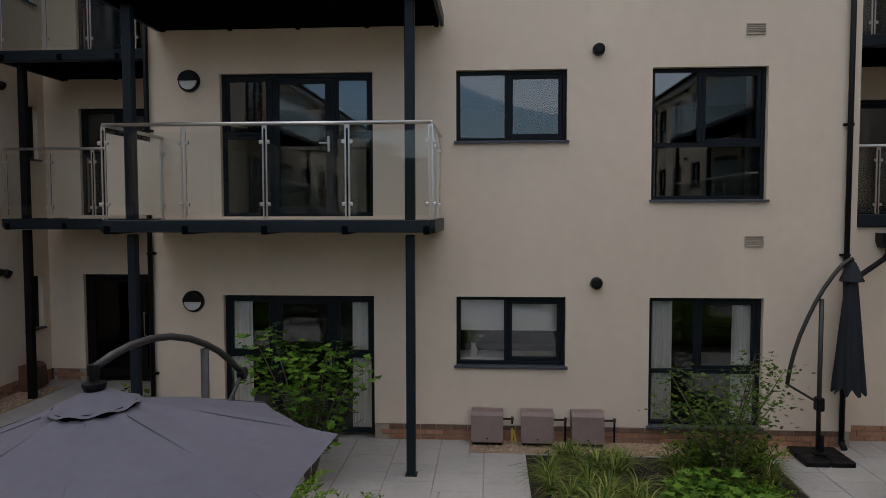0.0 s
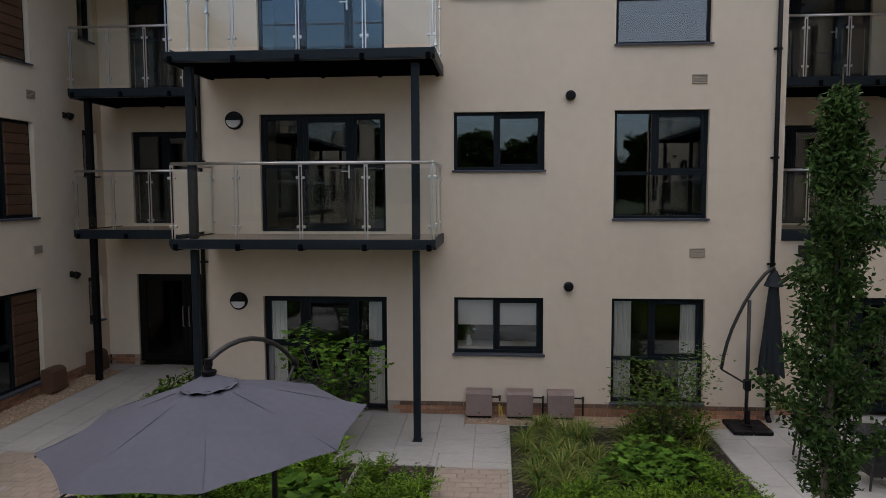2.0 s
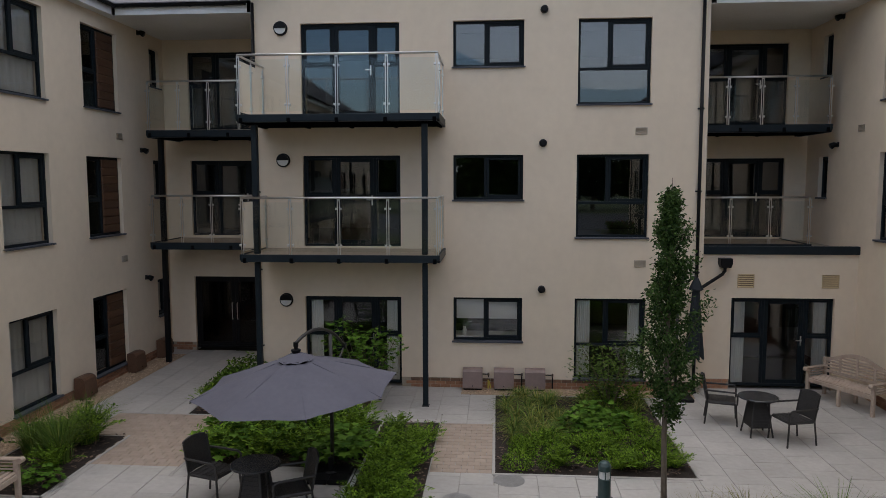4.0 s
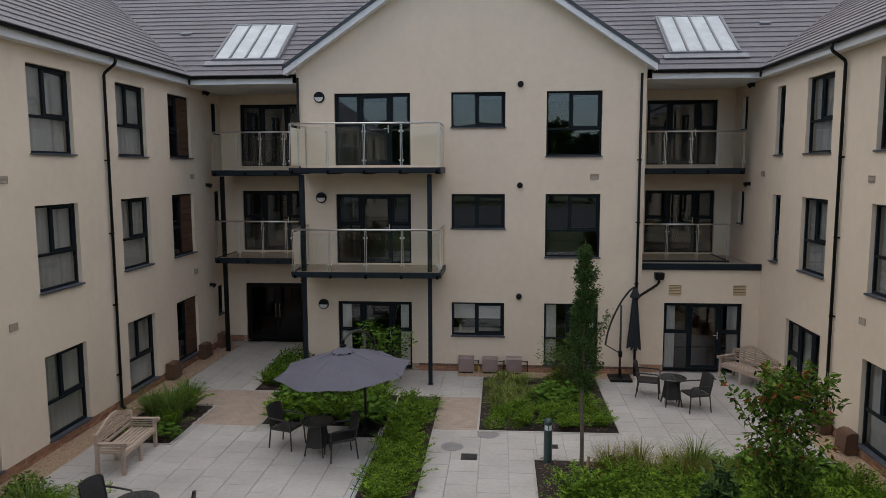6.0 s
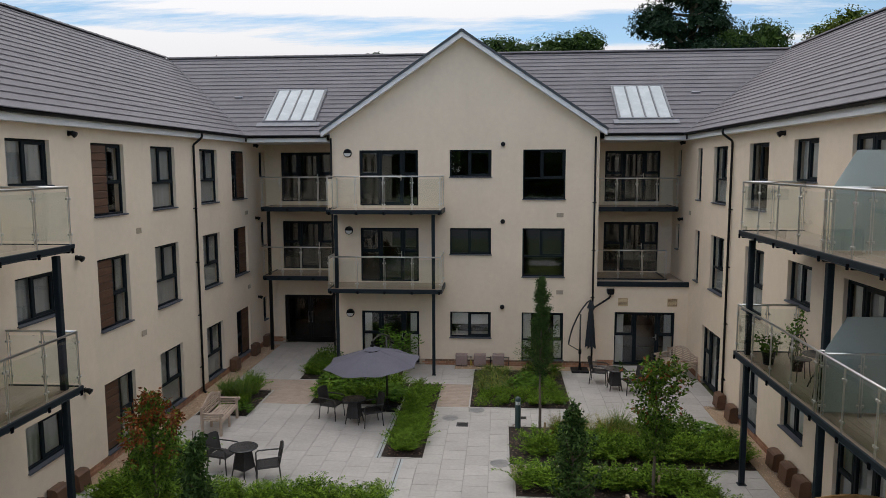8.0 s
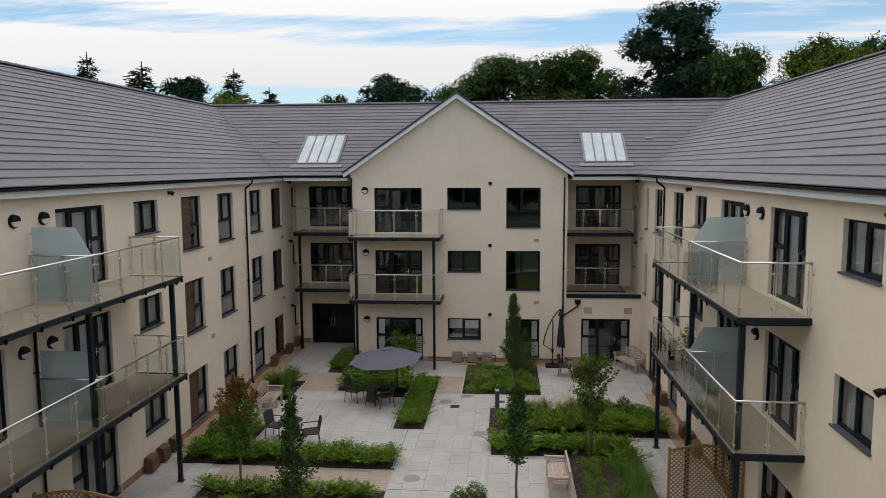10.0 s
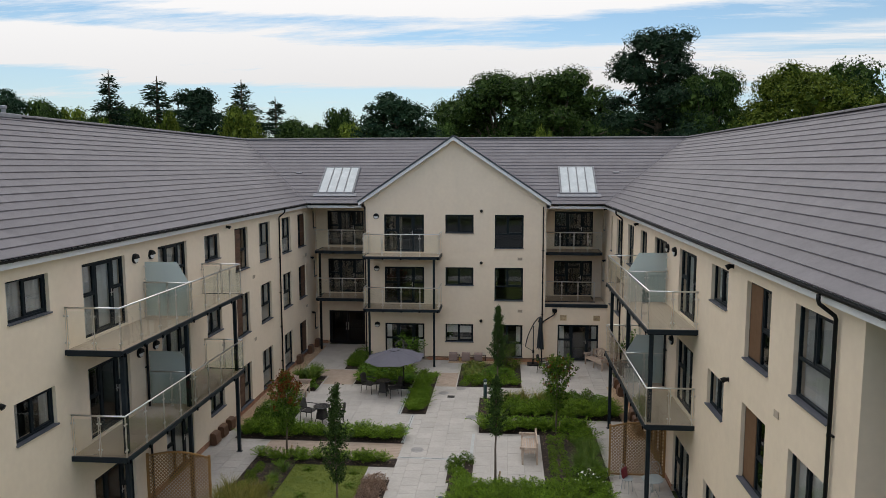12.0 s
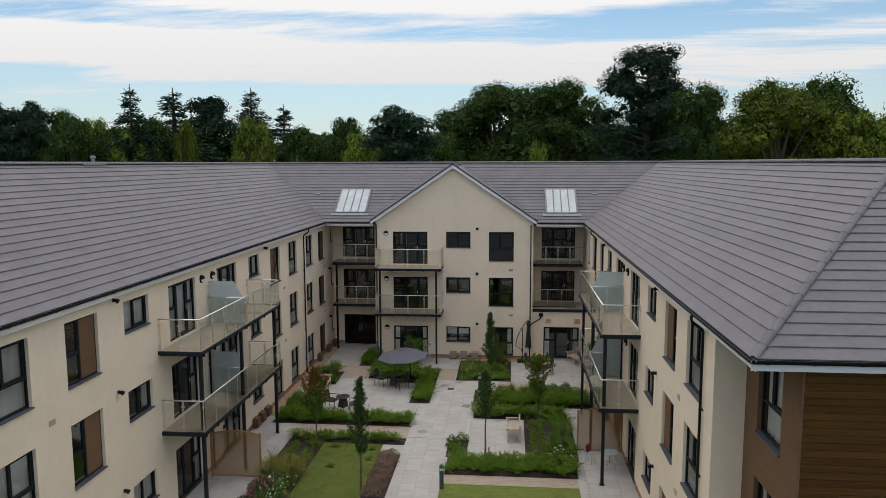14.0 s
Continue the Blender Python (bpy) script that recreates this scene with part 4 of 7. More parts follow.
def column(x, y, z1, w=0.115, label="dark painted square steel balcony column"):
    s = Shape().cbox(x - w / 2, x + w / 2, y - w / 2, y + w / 2, 0.012, z1, 0.012)
    t = thing("column", Matrix(), label, "column", "balcony columns")
    part("shaft", s, STEEL_DARK, t)
    part("base_plate", Shape().cbox(x - 0.075, x + 0.075, y - 0.075, y + 0.075, 0.0, 0.014, 0.004), STEEL_DARK, t)


bl = "dark steel glass-sided balcony with stainless handrail"
for z, rh in ((3.14, 1.16), (5.95, 1.18)):
    balcony(FACADE, -4.20, -0.22, 1.60, z, 5, label=bl + " on the gable front", group="gable balconies", rail_h=rh, edge=0.125)
for x in (-3.97, -0.49):
    column(x, -1.38, 2.97, 0.11)
for x, y in ((-3.97, -1.38), (-0.49, -1.38)):
    up = thing("column", Matrix(), "dark painted square steel column between the balconies", "column", "balcony columns")
    part("shaft", Shape().cbox(x - 0.06, x + 0.06, y - 0.06, y + 0.06, 3.145, 5.78, 0.012), STEEL_DARK, up)
# corner bay balconies
for z, rh in ((3.12, 1.17), (5.88, 1.19)):
    balcony(BAY, XL + 0.42, XG0 - 0.1, 1.75, z, 5, sides="none", label=bl + " in the corner bay", group="bay balconies", rail_h=rh)
balcony(BAY, XG1 + 0.1, XR - 0.25, 1.75, 5.90, 5, sides="none", label=bl + " in the corner bay", group="bay balconies")
for z0, z1 in ((0.012, 2.94), (3.13, 5.70)):
    up = thing("column", Matrix(), "dark square steel column under the bay balcony", "column", "balcony columns")
    part("shaft", Shape().cbox(XL + 0.50, XL + 0.62, YB - 1.50, YB - 1.38, z0, z1, 0.012), BLACK_PLASTIC, up)
# roof terrace over the ground floor of the right bay
t = thing("roof_terrace", pose(0, 0, 0), "roof terrace with dark edge trim and glass guard", "terrace", kind="structure")
part("terrace_deck", Shape().box(XG1 + 0.01, XR - 0.01, 0.34, YB - 0.01, 3.02, 3.10), DECK, t)
part("edge_trim", Shape().cbox(XG1, XR + 0.0, 0.24, 0.36, 3.02, 3.20, 0.01), STEEL_DARK, t)
balcony(BAY, XG1 + 0.1, XR - 0.6, 1.75, 3.14, 4, sides="none", label="glass guard with stainless handrail on the roof terrace", group="bay balconies")
# wing balconies
for z in (3.12, 5.97):
    balcony(LEFT, -21.40, -13.10, 1.50, z, 9, divider=-17.25, label=bl + " shared by two flats", group="wing balconies", rail_h=1.12, edge=0.105)
    balcony(RIGHT, 9.45, 17.80, 1.40, z, 9, divider=13.75, label=bl + " shared by two flats", group="wing balconies", rail_h=1.12, edge=0.105)
for x, ys in ((-6.66, (-13.35, -17.35, -21.1)), (7.55, (-9.75, -13.60, -17.55))):
    for y in ys:
        for z0, z1 in ((0.012, 2.93), (3.13, 5.78)):
            up = thing("column", Matrix(), "dark painted square steel balcony column", "column", "balcony columns")
            part("shaft", Shape().cbox(x - 0.06, x + 0.06, y - 0.06, y + 0.06, z0, z1, 0.012), STEEL_DARK, up)
            if z0 < 1:
                part("base_plate", Shape().cbox(x - 0.1, x + 0.1, y - 0.1, y + 0.1, 0.0, 0.014, 0.004), STEEL_DARK, up)


# ---- fixtures on the walls ----
LAMP_WHITE = mk("lamp_diffuser", (0.62, 0.62, 0.60), (0.70, 0.70, 0.68), 3, 0.4)
GRILLE = mk("grille_plastic", (0.34, 0.28, 0.21), (0.42, 0.35, 0.27), 5, 0.6)
GRILLE_TAN = mk("louvre_tan", (0.45, 0.33, 0.18), (0.55, 0.41, 0.24), 5, 0.6)
METER = mk("meter_box_plastic", (0.21, 0.145, 0.125), (0.27, 0.19, 0.165), 4, 0.5, 0.15, 80)
METER_BROWN = mk("meter_box_brown", (0.095, 0.047, 0.027), (0.14, 0.072, 0.042), 4, 0.5, 0.15, 80)
COPPER = mk("copper_pipe", (0.10, 0.07, 0.05), (0.16, 0.11, 0.07), 5, 0.4, metal=0.6)
YELLOW = mk("yellow_tape", (0.55, 0.40, 0.06), (0.65, 0.48, 0.09), 5, 0.6)


def bulkhead(m):
    t = thing("wall_lamp", m, "round black bulkhead wall lamp with half-covered diffuser", "wall lamp", "round bulkhead lamps")
    def disc(r, d, y):
        s = Shape()
        n = 24
        for k, (rr, yy) in enumerate(((r, y), (r, y - d * 0.7), (r * 0.93, y - d))):
            s.v += [(rr * math.cos(2 * math.pi * i / n), yy, rr * math.sin(2 * math.pi * i / n)) for i in range(n)]
        s.f = [(k * n + i, k * n + (i + 1) % n, (k + 1) * n + (i + 1) % n, (k + 1) * n + i) for k in range(2) for i in range(n)] + [tuple(range(2 * n, 3 * n)), tuple(range(n))]
        return s
    part("housing", disc(0.155, 0.06, 0.0), BLACK_PLASTIC, t)
    part("diffuser", disc(0.125, 0.02, -0.06), LAMP_WHITE, t, "pale round diffuser")
    s = Shape()
    n = 12
    ring = [(0.135 * math.cos(math.pi * i / n), 0.135 * math.sin(math.pi * i / n)) for i in range(n + 1)]
    s.prism(ring, "y", -0.105, -0.06)
    part("eyelid", s, BLACK_PLASTIC, t, "black upper half cover")
    return t


lamp = bulkhead(FACADE @ pose(-3.79, 0, 7.97))
for z in (5.10, 1.96):
    copy_thing(lamp, FACADE @ pose(-3.79, 0, z))
for z in (7.89, 4.95):
    for u in (-16.78, -17.78):
        copy_thing(lamp, LEFT @ pose(u, 0, z))
    for u in (13.73, 14.78):
        copy_thing(lamp, RIGHT @ pose(u, 0, z))


def round_vent(m):
    t = thing("round_vent", m, "round black cowled wall vent", "vent", "round wall vents")
    s = Shape()
    n = 18
    for r, y in ((0.085, 0.0), (0.085, -0.03), (0.075, -0.09), (0.05, -0.10)):
        s.v += [(r * math.cos(2 * math.pi * i / n), y, r * math.sin(2 * math.pi * i / n)) for i in range(n)]
    s.f = [(k * n + i, k * n + (i + 1) % n, (k + 1) * n + (i + 1) % n, (k + 1) * n + i) for k in range(3) for i in range(n)] + [tuple(range(3 * n, 4 * n))]
    part("cowl", s, BLACK_PLASTIC, t)
    return t


vent = round_vent(FACADE @ pose(1.95, 0, 8.27))
for z in (5.45, 2.25):
    copy_thing(vent, FACADE @ pose(1.95, 0, z))


def cowl_light(m):
    """A small black spout-shaped outlet that stands out from the wall."""
    t = thing("wall_spout", m, "small black angled wall outlet", "wall outlet", "angled wall outlets")
    part("bracket", Shape().cbox(-0.05, 0.05, -0.02, 0.0, -0.06, 0.06, 0.008), BLACK_PLASTIC, t)
    s = Shape().tube([(0, -0.01, 0.0), (0, -0.10, 0.0), (0, -0.17, -0.04)], 0.05, 12, radii=[0.045, 0.06, 0.075])
    part("spout", s, BLACK_PLASTIC, t, smooth=True)
    return t


spout = cowl_light(LEFT @ pose(1.85, 0, 8.33))
for z in (5.43, 2.20):
    copy_thing(spout, LEFT @ pose(1.80, 0, z))
for u in (-24.0, -10.55):
    for z in (8.25, 5.38, 2.2):
        copy_thing(spout, LEFT @ pose(u, 0, z))
for z in (8.33, 5.45):
    copy_thing(spout, RIGHT @ pose(-1.5, 0, z))
for z in (8.25, 5.42, 2.2):
    copy_thing(spout, RIGHT @ pose(20.75, 0, z))
copy_thing(spout, RIGHT @ pose(8.05, 0, 8.25))


def wall_grille(m, w, h, material, label):
    t = thing("air_vent", m, label, "vent", "wall vents")
    part("frame", bars(Shape(), -w / 2, w / 2, -0.02, 0.0, -h / 2, h / 2, 0.016, 0.003), material, t)
    coarse = material is GRILLE_TAN
    part("backing", Shape().box(-w / 2 + 0.01, w / 2 - 0.01, -0.006, -0.001, -h / 2 + 0.01, h / 2 - 0.01), METER_BROWN if coarse else material, t)
    n = 6 if coarse else max(4, int(h / 0.03))
    st = (h - 0.03) / n
    me = Shape().add([(-w / 2 + 0.015, -0.018, 0), (w / 2 - 0.015, -0.018, 0), (w / 2 - 0.015, -0.006, st * 0.62), (-w / 2 + 0.015, -0.006, st * 0.62), (-w / 2 + 0.015, -0.006, -0.002), (w / 2 - 0.015, -0.006, -0.002)], [(0, 1, 2, 3), (0, 4, 5, 1)]).mesh("slat", material)
    for i in range(n):
        o = part("slat", me, material, t)
        o.location = (0, 0, -h / 2 + 0.016 + i * st)
    return t


g = wall_grille(FACADE @ pose(4.04, 0, 5.69), 0.25, 0.15, GRILLE, "small beige louvred air vent on the wall")
copy_thing(g, FACADE @ pose(4.07, 0, 2.83))
for u, z in ((0.78, 5.71), (0.78, 2.79), (-7.6, 5.75), (-7.6, 2.9), (-27.2, 5.6), (-27.2, 2.75)):
    copy_thing(g, LEFT @ pose(u, 0, z))
for u, z in ((-0.46, 5.75), (5.52, 5.69), (5.50, 2.80), (23.9, 5.65), (23.9, 2.8)):
    copy_thing(g, RIGHT @ pose(u, 0, z))
g = wall_grille(TERRACE @ pose(6.43, 0, 2.43), 0.36, 0.30, GRILLE_TAN, "tan louvred air vent over the terrace doors")
copy_thing(g, TERRACE @ pose(8.23, 0, 2.43))


def downpipe(m, z1, label="black plastic rainwater downpipe with wall clips", foot=0.08, swan=0.30):
    """A round pipe down the wall (local y inwards) with a swan neck out to the gutter."""
    t = thing("downpipe", m, label, "downpipe", "downpipes")
    y = -0.065
    pts = [(0, y, foot + 0.02), (0, y, z1 - 0.42), (0, y - 0.02, z1 - 0.36), (0, y - swan + 0.02, z1 - 0.16), (0, y - swan, z1 - 0.10), (0, y - swan, z1)]
    if not swan:
        pts = [(0, y, foot + 0.02), (0, y, z1)]
    part("pipe", Shape().tube(pts, 0.036, 12), BLACK_PLASTIC, t, smooth=True)
    k = int(z1 / 1.75)
    for i in range(k):
        z = 0.9 + i * 1.75
        clip = Shape().tube([(0, y, z - 0.02), (0, y, z + 0.02)], 0.044, 12).cbox(-0.07, 0.07, y + 0.03, 0.0, z - 0.018, z + 0.018, 0.004)
        part("clip", clip, BLACK_PLASTIC, t)
    part("shoe", Shape().tube([(0, y, foot + 0.05), (0, y - 0.01, foot), (0, y - 0.09, foot - 0.06)], 0.042, 12), BLACK_PLASTIC, t)
    return t


downpipe(LEFT @ pose(-3.98, 0, 0), EAVE_Z - 0.06, swan=0.30)
downpipe(RIGHT @ pose(4.25, 0, 0), EAVE_Z - 0.06, swan=0.30)
downpipe(RIGHT @ pose(26.35, 0, 0), EAVE_Z - 0.06, swan=0.30)
downpipe(FACADE @ pose(XG1 - 0.15, 0, 0), EAVE_Z - 0.1, swan=0.0)
downpipe(FACADE @ pose(XG0 + 0.05, 0, 0), EAVE_Z - 0.1, swan=0.0)
downpipe(LEFT @ pose(-17.42, 0, 0), 5.75, swan=0.0)
downpipe(RIGHT @ pose(13.95, 0, 0), 5.75, swan=0.0)
# rainwater head that drains the terrace into the facade pipe
t = thing("rainwater_head", pose(5.95, 0.3, 2.72), "black rainwater hopper with a slanting pipe", "rainwater hopper")
part("hopper", Shape().prism([(-0.10, 0.02), (-0.13, 0.10), (-0.13, 0.22), (0.13, 0.22), (0.13, 0.10), (0.10, 0.02)], "y", -0.20, 0.0), BLACK_PLASTIC, t)
part("pipe", Shape().tube([(0, -0.09, 0.03), (0, -0.09, -0.06), (-0.06, -0.12, -0.13), (-0.60, -0.36, -0.42), (-0.68, -0.37, -0.55)], 0.036, 12), BLACK_PLASTIC, t, smooth=True)


def meter_box(m, material, label):
    """A half-sunk meter housing: a tapering hooded lid over a box."""
    t = thing("meter_box", m, label, "meter box", "meter boxes")
    w = 0.22
    part("case", Shape().cbox(-w + 0.015, w - 0.015, -0.20, 0.0, 0.0, 0.40, 0.01), BLACK_PLASTIC if material is METER else METER_BROWN, t)
    prof = [(0.0, 0.47), (-0.10, 0.485), (-0.19, 0.465), (-0.235, 0.42), (-0.27, 0.06), (-0.255, 0.05), (-0.22, 0.40), (-0.18, 0.44), (0.0, 0.445)]
    part("lid", Shape().prism(prof, "x", -w, w), material, t)
    part("side_cheek", Shape().prism([(0.0, 0.45), (-0.18, 0.45), (-0.225, 0.40), (-0.26, 0.06), (0.0, 0.06)], "x", -w + 0.002, -w + 0.014), material, t)
    part("side_cheek", Shape().prism([(0.0, 0.45), (-0.18, 0.45), (-0.225, 0.40), (-0.26, 0.06), (0.0, 0.06)], "x", w - 0.014, w - 0.002), material, t)
    part("lock", Shape().tube([(0, -0.262, 0.11), (0, -0.272, 0.11)], 0.012, 10), BLACK_PLASTIC, t)
    return t


mb = meter_box(FACADE @ pose(0.44, -0.03, 0.01), METER, "dusty mauve-brown half-sunk meter box by the wall")
for x in (1.13, 1.82):
    copy_thing(mb, FACADE @ pose(x, -0.03, 0.01))
for x, h in ((0.70, 0.0), (1.44, 0.0), (2.12, 0.0)):
    t = thing("gas_pipe", FACADE @ pose(x, 0, 0), "dark gas pipe with elbow beside a meter box", "gas pipe", "gas pipes")
    part("pipe", Shape().tube([(-0.08, -0.06, 0.33), (0.06, -0.06, 0.33), (0.09, -0.06, 0.33), (0.09, -0.06, 0.26 if x < 1 else 0.02)], 0.014, 8), BLACK_PLASTIC, t)
    part("elbow", Shape().tube([(0.09, -0.06, 0.30), (0.09, -0.06, 0.36)], 0.022, 8), COPPER, t)
t = thing("marker_tape", FACADE @ pose(0.80, -0.10, 0), "bent strip of yellow marker tape standing in the gravel", "marker tape")
part("strip", Shape().add([(-0.03, 0, 0.0), (0.0, 0, 0.0), (0.0, -0.02, 0.22), (-0.03, -0.02, 0.22), (0.03, 0, 0.0), (0.06, 0, 0.0), (0.02, -0.03, 0.20), (-0.01, -0.03, 0.20)], [(0, 1, 2, 3), (4, 5, 6, 7)]), YELLOW, t)
mb2 = meter_box(LEFT @ pose(-1.35, -0.04, 0.01), METER_BROWN, "brown half-sunk meter box by the wall")
for u in (0.85, 2.35, -11.2, -12.0, -12.75):
    copy_thing(mb2, LEFT @ pose(u, -0.04, 0.01))
for u in (4.35, 5.5, 8.85, 9.65, 10.4):
    copy_thing(mb2, RIGHT @ pose(u, -0.04, 0.01))


# curtains inside some of the windows
def curtain(m, w, h):
    n = 28
    s = Shape()
    for k in range(n + 1):
        x = w * k / n
        y = 0.028 * math.sin(k * 1.55) + 0.012 * math.sin(k * 0.7 + 1)
        s.v += [(x, y, 0.0), (x * 0.97 + 0.01, y * 0.8, h)]
    s.f = [(2 * k, 2 * k + 2, 2 * k + 3, 2 * k + 1) for k in range(n)]
    o = solo("curtain", s, CURTAIN, "pale gathered curtain hanging inside the window", "curtain", smooth=True, m=m, group="curtains")
    return o


curtain_rng = random.Random(4)
curtain_store = {}
for style, m, u0, u1, z0, z1 in curtains:
    w, h = u1 - u0, z1 - z0
    if style in ("narrow", "door_dark"):
        continue
    chance = curtain_rng.random()
    if m is FACADE and (z0 > 2.5 or style == "small"):
        continue
    if m is FACADE:
        chance = 0.3
    elif style == "door" and m is BAY:
        continue
    if m is LEFT or m is RIGHT:
        chance = 0.5 if chance < 0.82 or (style == "door" and z0 > 4.5) else (0.3 if chance < 0.94 else 0.99)
    sides_of = [(u0 + 0.06, 0.30), (u1 - 0.36, 0.30)] if chance < 0.34 else ([(u0 + 0.05, w * 0.45)] if chance < 0.48 else ([(u0 + 0.05, w - 0.1)] if chance < 0.80 else []))
    for ux, cw in sides_of:
        if style.startswith(("panel", "board")):
            cw = 0.25
        key = (round(cw, 2), round(h, 2))
        mm = m @ pose(ux, 0.208, z0 + 0.02)
        if key in curtain_store:
            copy_thing(curtain_store[key], mm)
        else:
            curtain_store[key] = curtain(mm, cw, h)

# a half-drawn blind and a plant stand in the small ground floor window
bl_t = thing("roller_blind", FACADE @ pose(0.06, 0.27, HEAD[0]), "pale roller blind drawn half way down", "blind")
part("cloth", Shape().sheet(0.0, 1.41, 0.0, 0.004, -0.50, -0.05), CURTAIN, bl_t)
part("roller", Shape().tube([(0.0, 0.02, -0.05), (1.41, 0.02, -0.05)], 0.025, 10), CURTAIN, bl_t)
part("bottom_bar", Shape().cbox(0.0, 1.41, -0.006, 0.010, -0.52, -0.50, 0.003), CURTAIN, bl_t)


# ---- plants ----
def mk_leaf(name, c1, c2, rough=0.5, trans=0.18, objvar=0.15, gloss=0.10):
    m = bpy.data.materials.new(name)
    m.use_nodes = True
    nt = m.node_tree
    n, l = nt.nodes, nt.links
    bs = n["Principled BSDF"]
    bs.inputs["Roughness"].default_value = rough
    bs.inputs["Specular IOR Level"].default_value = gloss
    r = n.new("ShaderNodeValToRGB")
    r.color_ramp.elements[0].color, r.color_ramp.elements[1].color = (*c1, 1), (*c2, 1)
    l.new(n.new("ShaderNodeNewGeometry").outputs["Random Per Island"], r.inputs[0])
    hv = n.new("ShaderNodeHueSaturation")
    mr = n.new("ShaderNodeMapRange")
    mr.inputs["To Min"].default_value, mr.inputs["To Max"].default_value = 1 - objvar, 1 + objvar
    oi = n.new("ShaderNodeObjectInfo")
    l.new(oi.outputs["Random"], mr.inputs["Value"])
    l.new(mr.outputs[0], hv.inputs["Value"])
    l.new(r.outputs[0], hv.inputs["Color"])
    l.new(hv.outputs[0], bs.inputs["Base Color"])
    tr = n.new("ShaderNodeBsdfTranslucent")
    l.new(hv.outputs[0], tr.inputs[0])
    mx = n.new("ShaderNodeMixShader")
    mx.inputs[0].default_value = trans
    l.new(bs.outputs[0], mx.inputs[1])
    l.new(tr.outputs[0], mx.inputs[2])
    l.new(mx.outputs[0], n["Material Output"].inputs[0])
    return m


LEAF_FERNY = mk_leaf("ferny_leaf", (0.012, 0.044, 0.004), (0.215, 0.350, 0.032))
LEAF_BRIGHT = mk_leaf("bright_broad_leaf", (0.030, 0.085, 0.010), (0.135, 0.250, 0.032))
LEAF_MID = mk_leaf("shrub_leaf", (0.014, 0.042, 0.005), (0.160, 0.270, 0.034))
LEAF_DARK = mk_leaf("dark_leaf", (0.022, 0.060, 0.016), (0.055, 0.115, 0.03))
LEAF_TREE = mk_leaf("tree_leaf", (0.007, 0.022, 0.005), (0.080, 0.140, 0.036))
LEAF_OLIVE = mk_leaf("olive_lobed_leaf", (0.022, 0.052, 0.010), (0.130, 0.190, 0.038))
LEAF_RED = mk_leaf("red_tip_leaf", (0.09, 0.035, 0.012), (0.34, 0.10, 0.030))
BLADE = mk_leaf("grass_blade", (0.030, 0.080, 0.014), (0.165, 0.245, 0.050))
BLADE_TAN = mk_leaf("tan_grass_blade", (0.10, 0.115, 0.022), (0.34, 0.34, 0.095))
BLADE_OLIVE = mk_leaf("olive_grass_blade", (0.090, 0.095, 0.016), (0.300, 0.265, 0.068))
HEATHER = mk_leaf("heather_sprig", (0.13, 0.075, 0.055), (0.38, 0.27, 0.20))
PETAL_WHITE = mk_leaf("white_petal", (0.62, 0.62, 0.58), (0.75, 0.75, 0.72))
PETAL_PINK = mk_leaf("pink_petal", (0.45, 0.10, 0.16), (0.60, 0.22, 0.28))
BARK = mk("bark", (0.085, 0.062, 0.045), (0.16, 0.125, 0.095), 6, 0.95, 0.8, 40, coords="object", stretch=(1, 1, 0.3))
FAR_OAK = mk_leaf("far_broadleaf", (0.006, 0.022, 0.005), (0.072, 0.122, 0.026), 0.6, 0.08, objvar=0.3)
FAR_LIGHT = mk_leaf("far_light_leaf", (0.024, 0.056, 0.006), (0.200, 0.250, 0.036), 0.6, 0.12, objvar=0.25)
FAR_PINE = mk_leaf("far_pine_needles", (0.006, 0.022, 0.012), (0.032, 0.064, 0.032), 0.6, 0.12, objvar=0.25)


class Leaves(Shape):
    """Many loose leaves in one mesh."""

    def leaf(self, p, d, side, length, width, fold=0.25):
        d, side = d.normalized(), (side - d * side.dot(d))
        side = side.normalized() if side.length > 1e-4 else d.orthogonal().normalized()
        nrm = d.cross(side)
        mid = p + d * (length * 0.45)
        o = len(self.v)
        self.v += [tuple(p), tuple(mid + side * width / 2 + nrm * (fold * width)), tuple(p + d * length), tuple(mid - side * width / 2 + nrm * (fold * width))]
        self.f += [(o, o + 1, o + 2), (o, o + 2, o + 3)]

    def palm(self, p, d, side, size, lobes=5):
        """A lobed leaf, flat, facing nrm."""
        d = d.normalized()
        side = (side - d * side.dot(d)).normalized()
        nrm = d.cross(side)
        o = len(self.v)
        self.v.append(tuple(p))
        k = lobes * 2 + 1
        for i in range(k):
            a = math.radians(-125 + 250 * i / (k - 1))
            r = size * (1.0 if i % 2 else 0.56) * (1 - 0.22 * abs(a) / 2.2)
            self.v.append(tuple(p + d * (0.25 * size + r * math.cos(a)) + side * (r * math.sin(a)) - nrm * (0.18 * r * abs(math.sin(a)))))
        self.f += [(o, o + 1 + i, o + 2 + i) for i in range(k - 1)]

    def blade(self, p, out, length, width, droop):
        """An arching blade of grass in three joints."""
        up = Vector((0, 0, 1))
        side = out.cross(up).normalized() * width / 2
        o = len(self.v)
        pts = []
        for i in range(4):
            t = i / 3
            q = p + out * (length * droop * t * t) + up * (length * (t - 0.55 * droop * t * t * t))
            w = side * (1 - t * 0.92)
            pts += [tuple(q - w), tuple(q + w)]
        self.v += pts
        self.f += [(o + 2 * i, o + 2 * i + 1, o + 2 * i + 3, o + 2 * i + 2) for i in range(3)]


def rvec(rng):
    while True:
        v = Vector((rng.uniform(-1, 1), rng.uniform(-1, 1), rng.uniform(-1, 1)))
        if 0.05 < v.length < 1:
            return v.normalized()


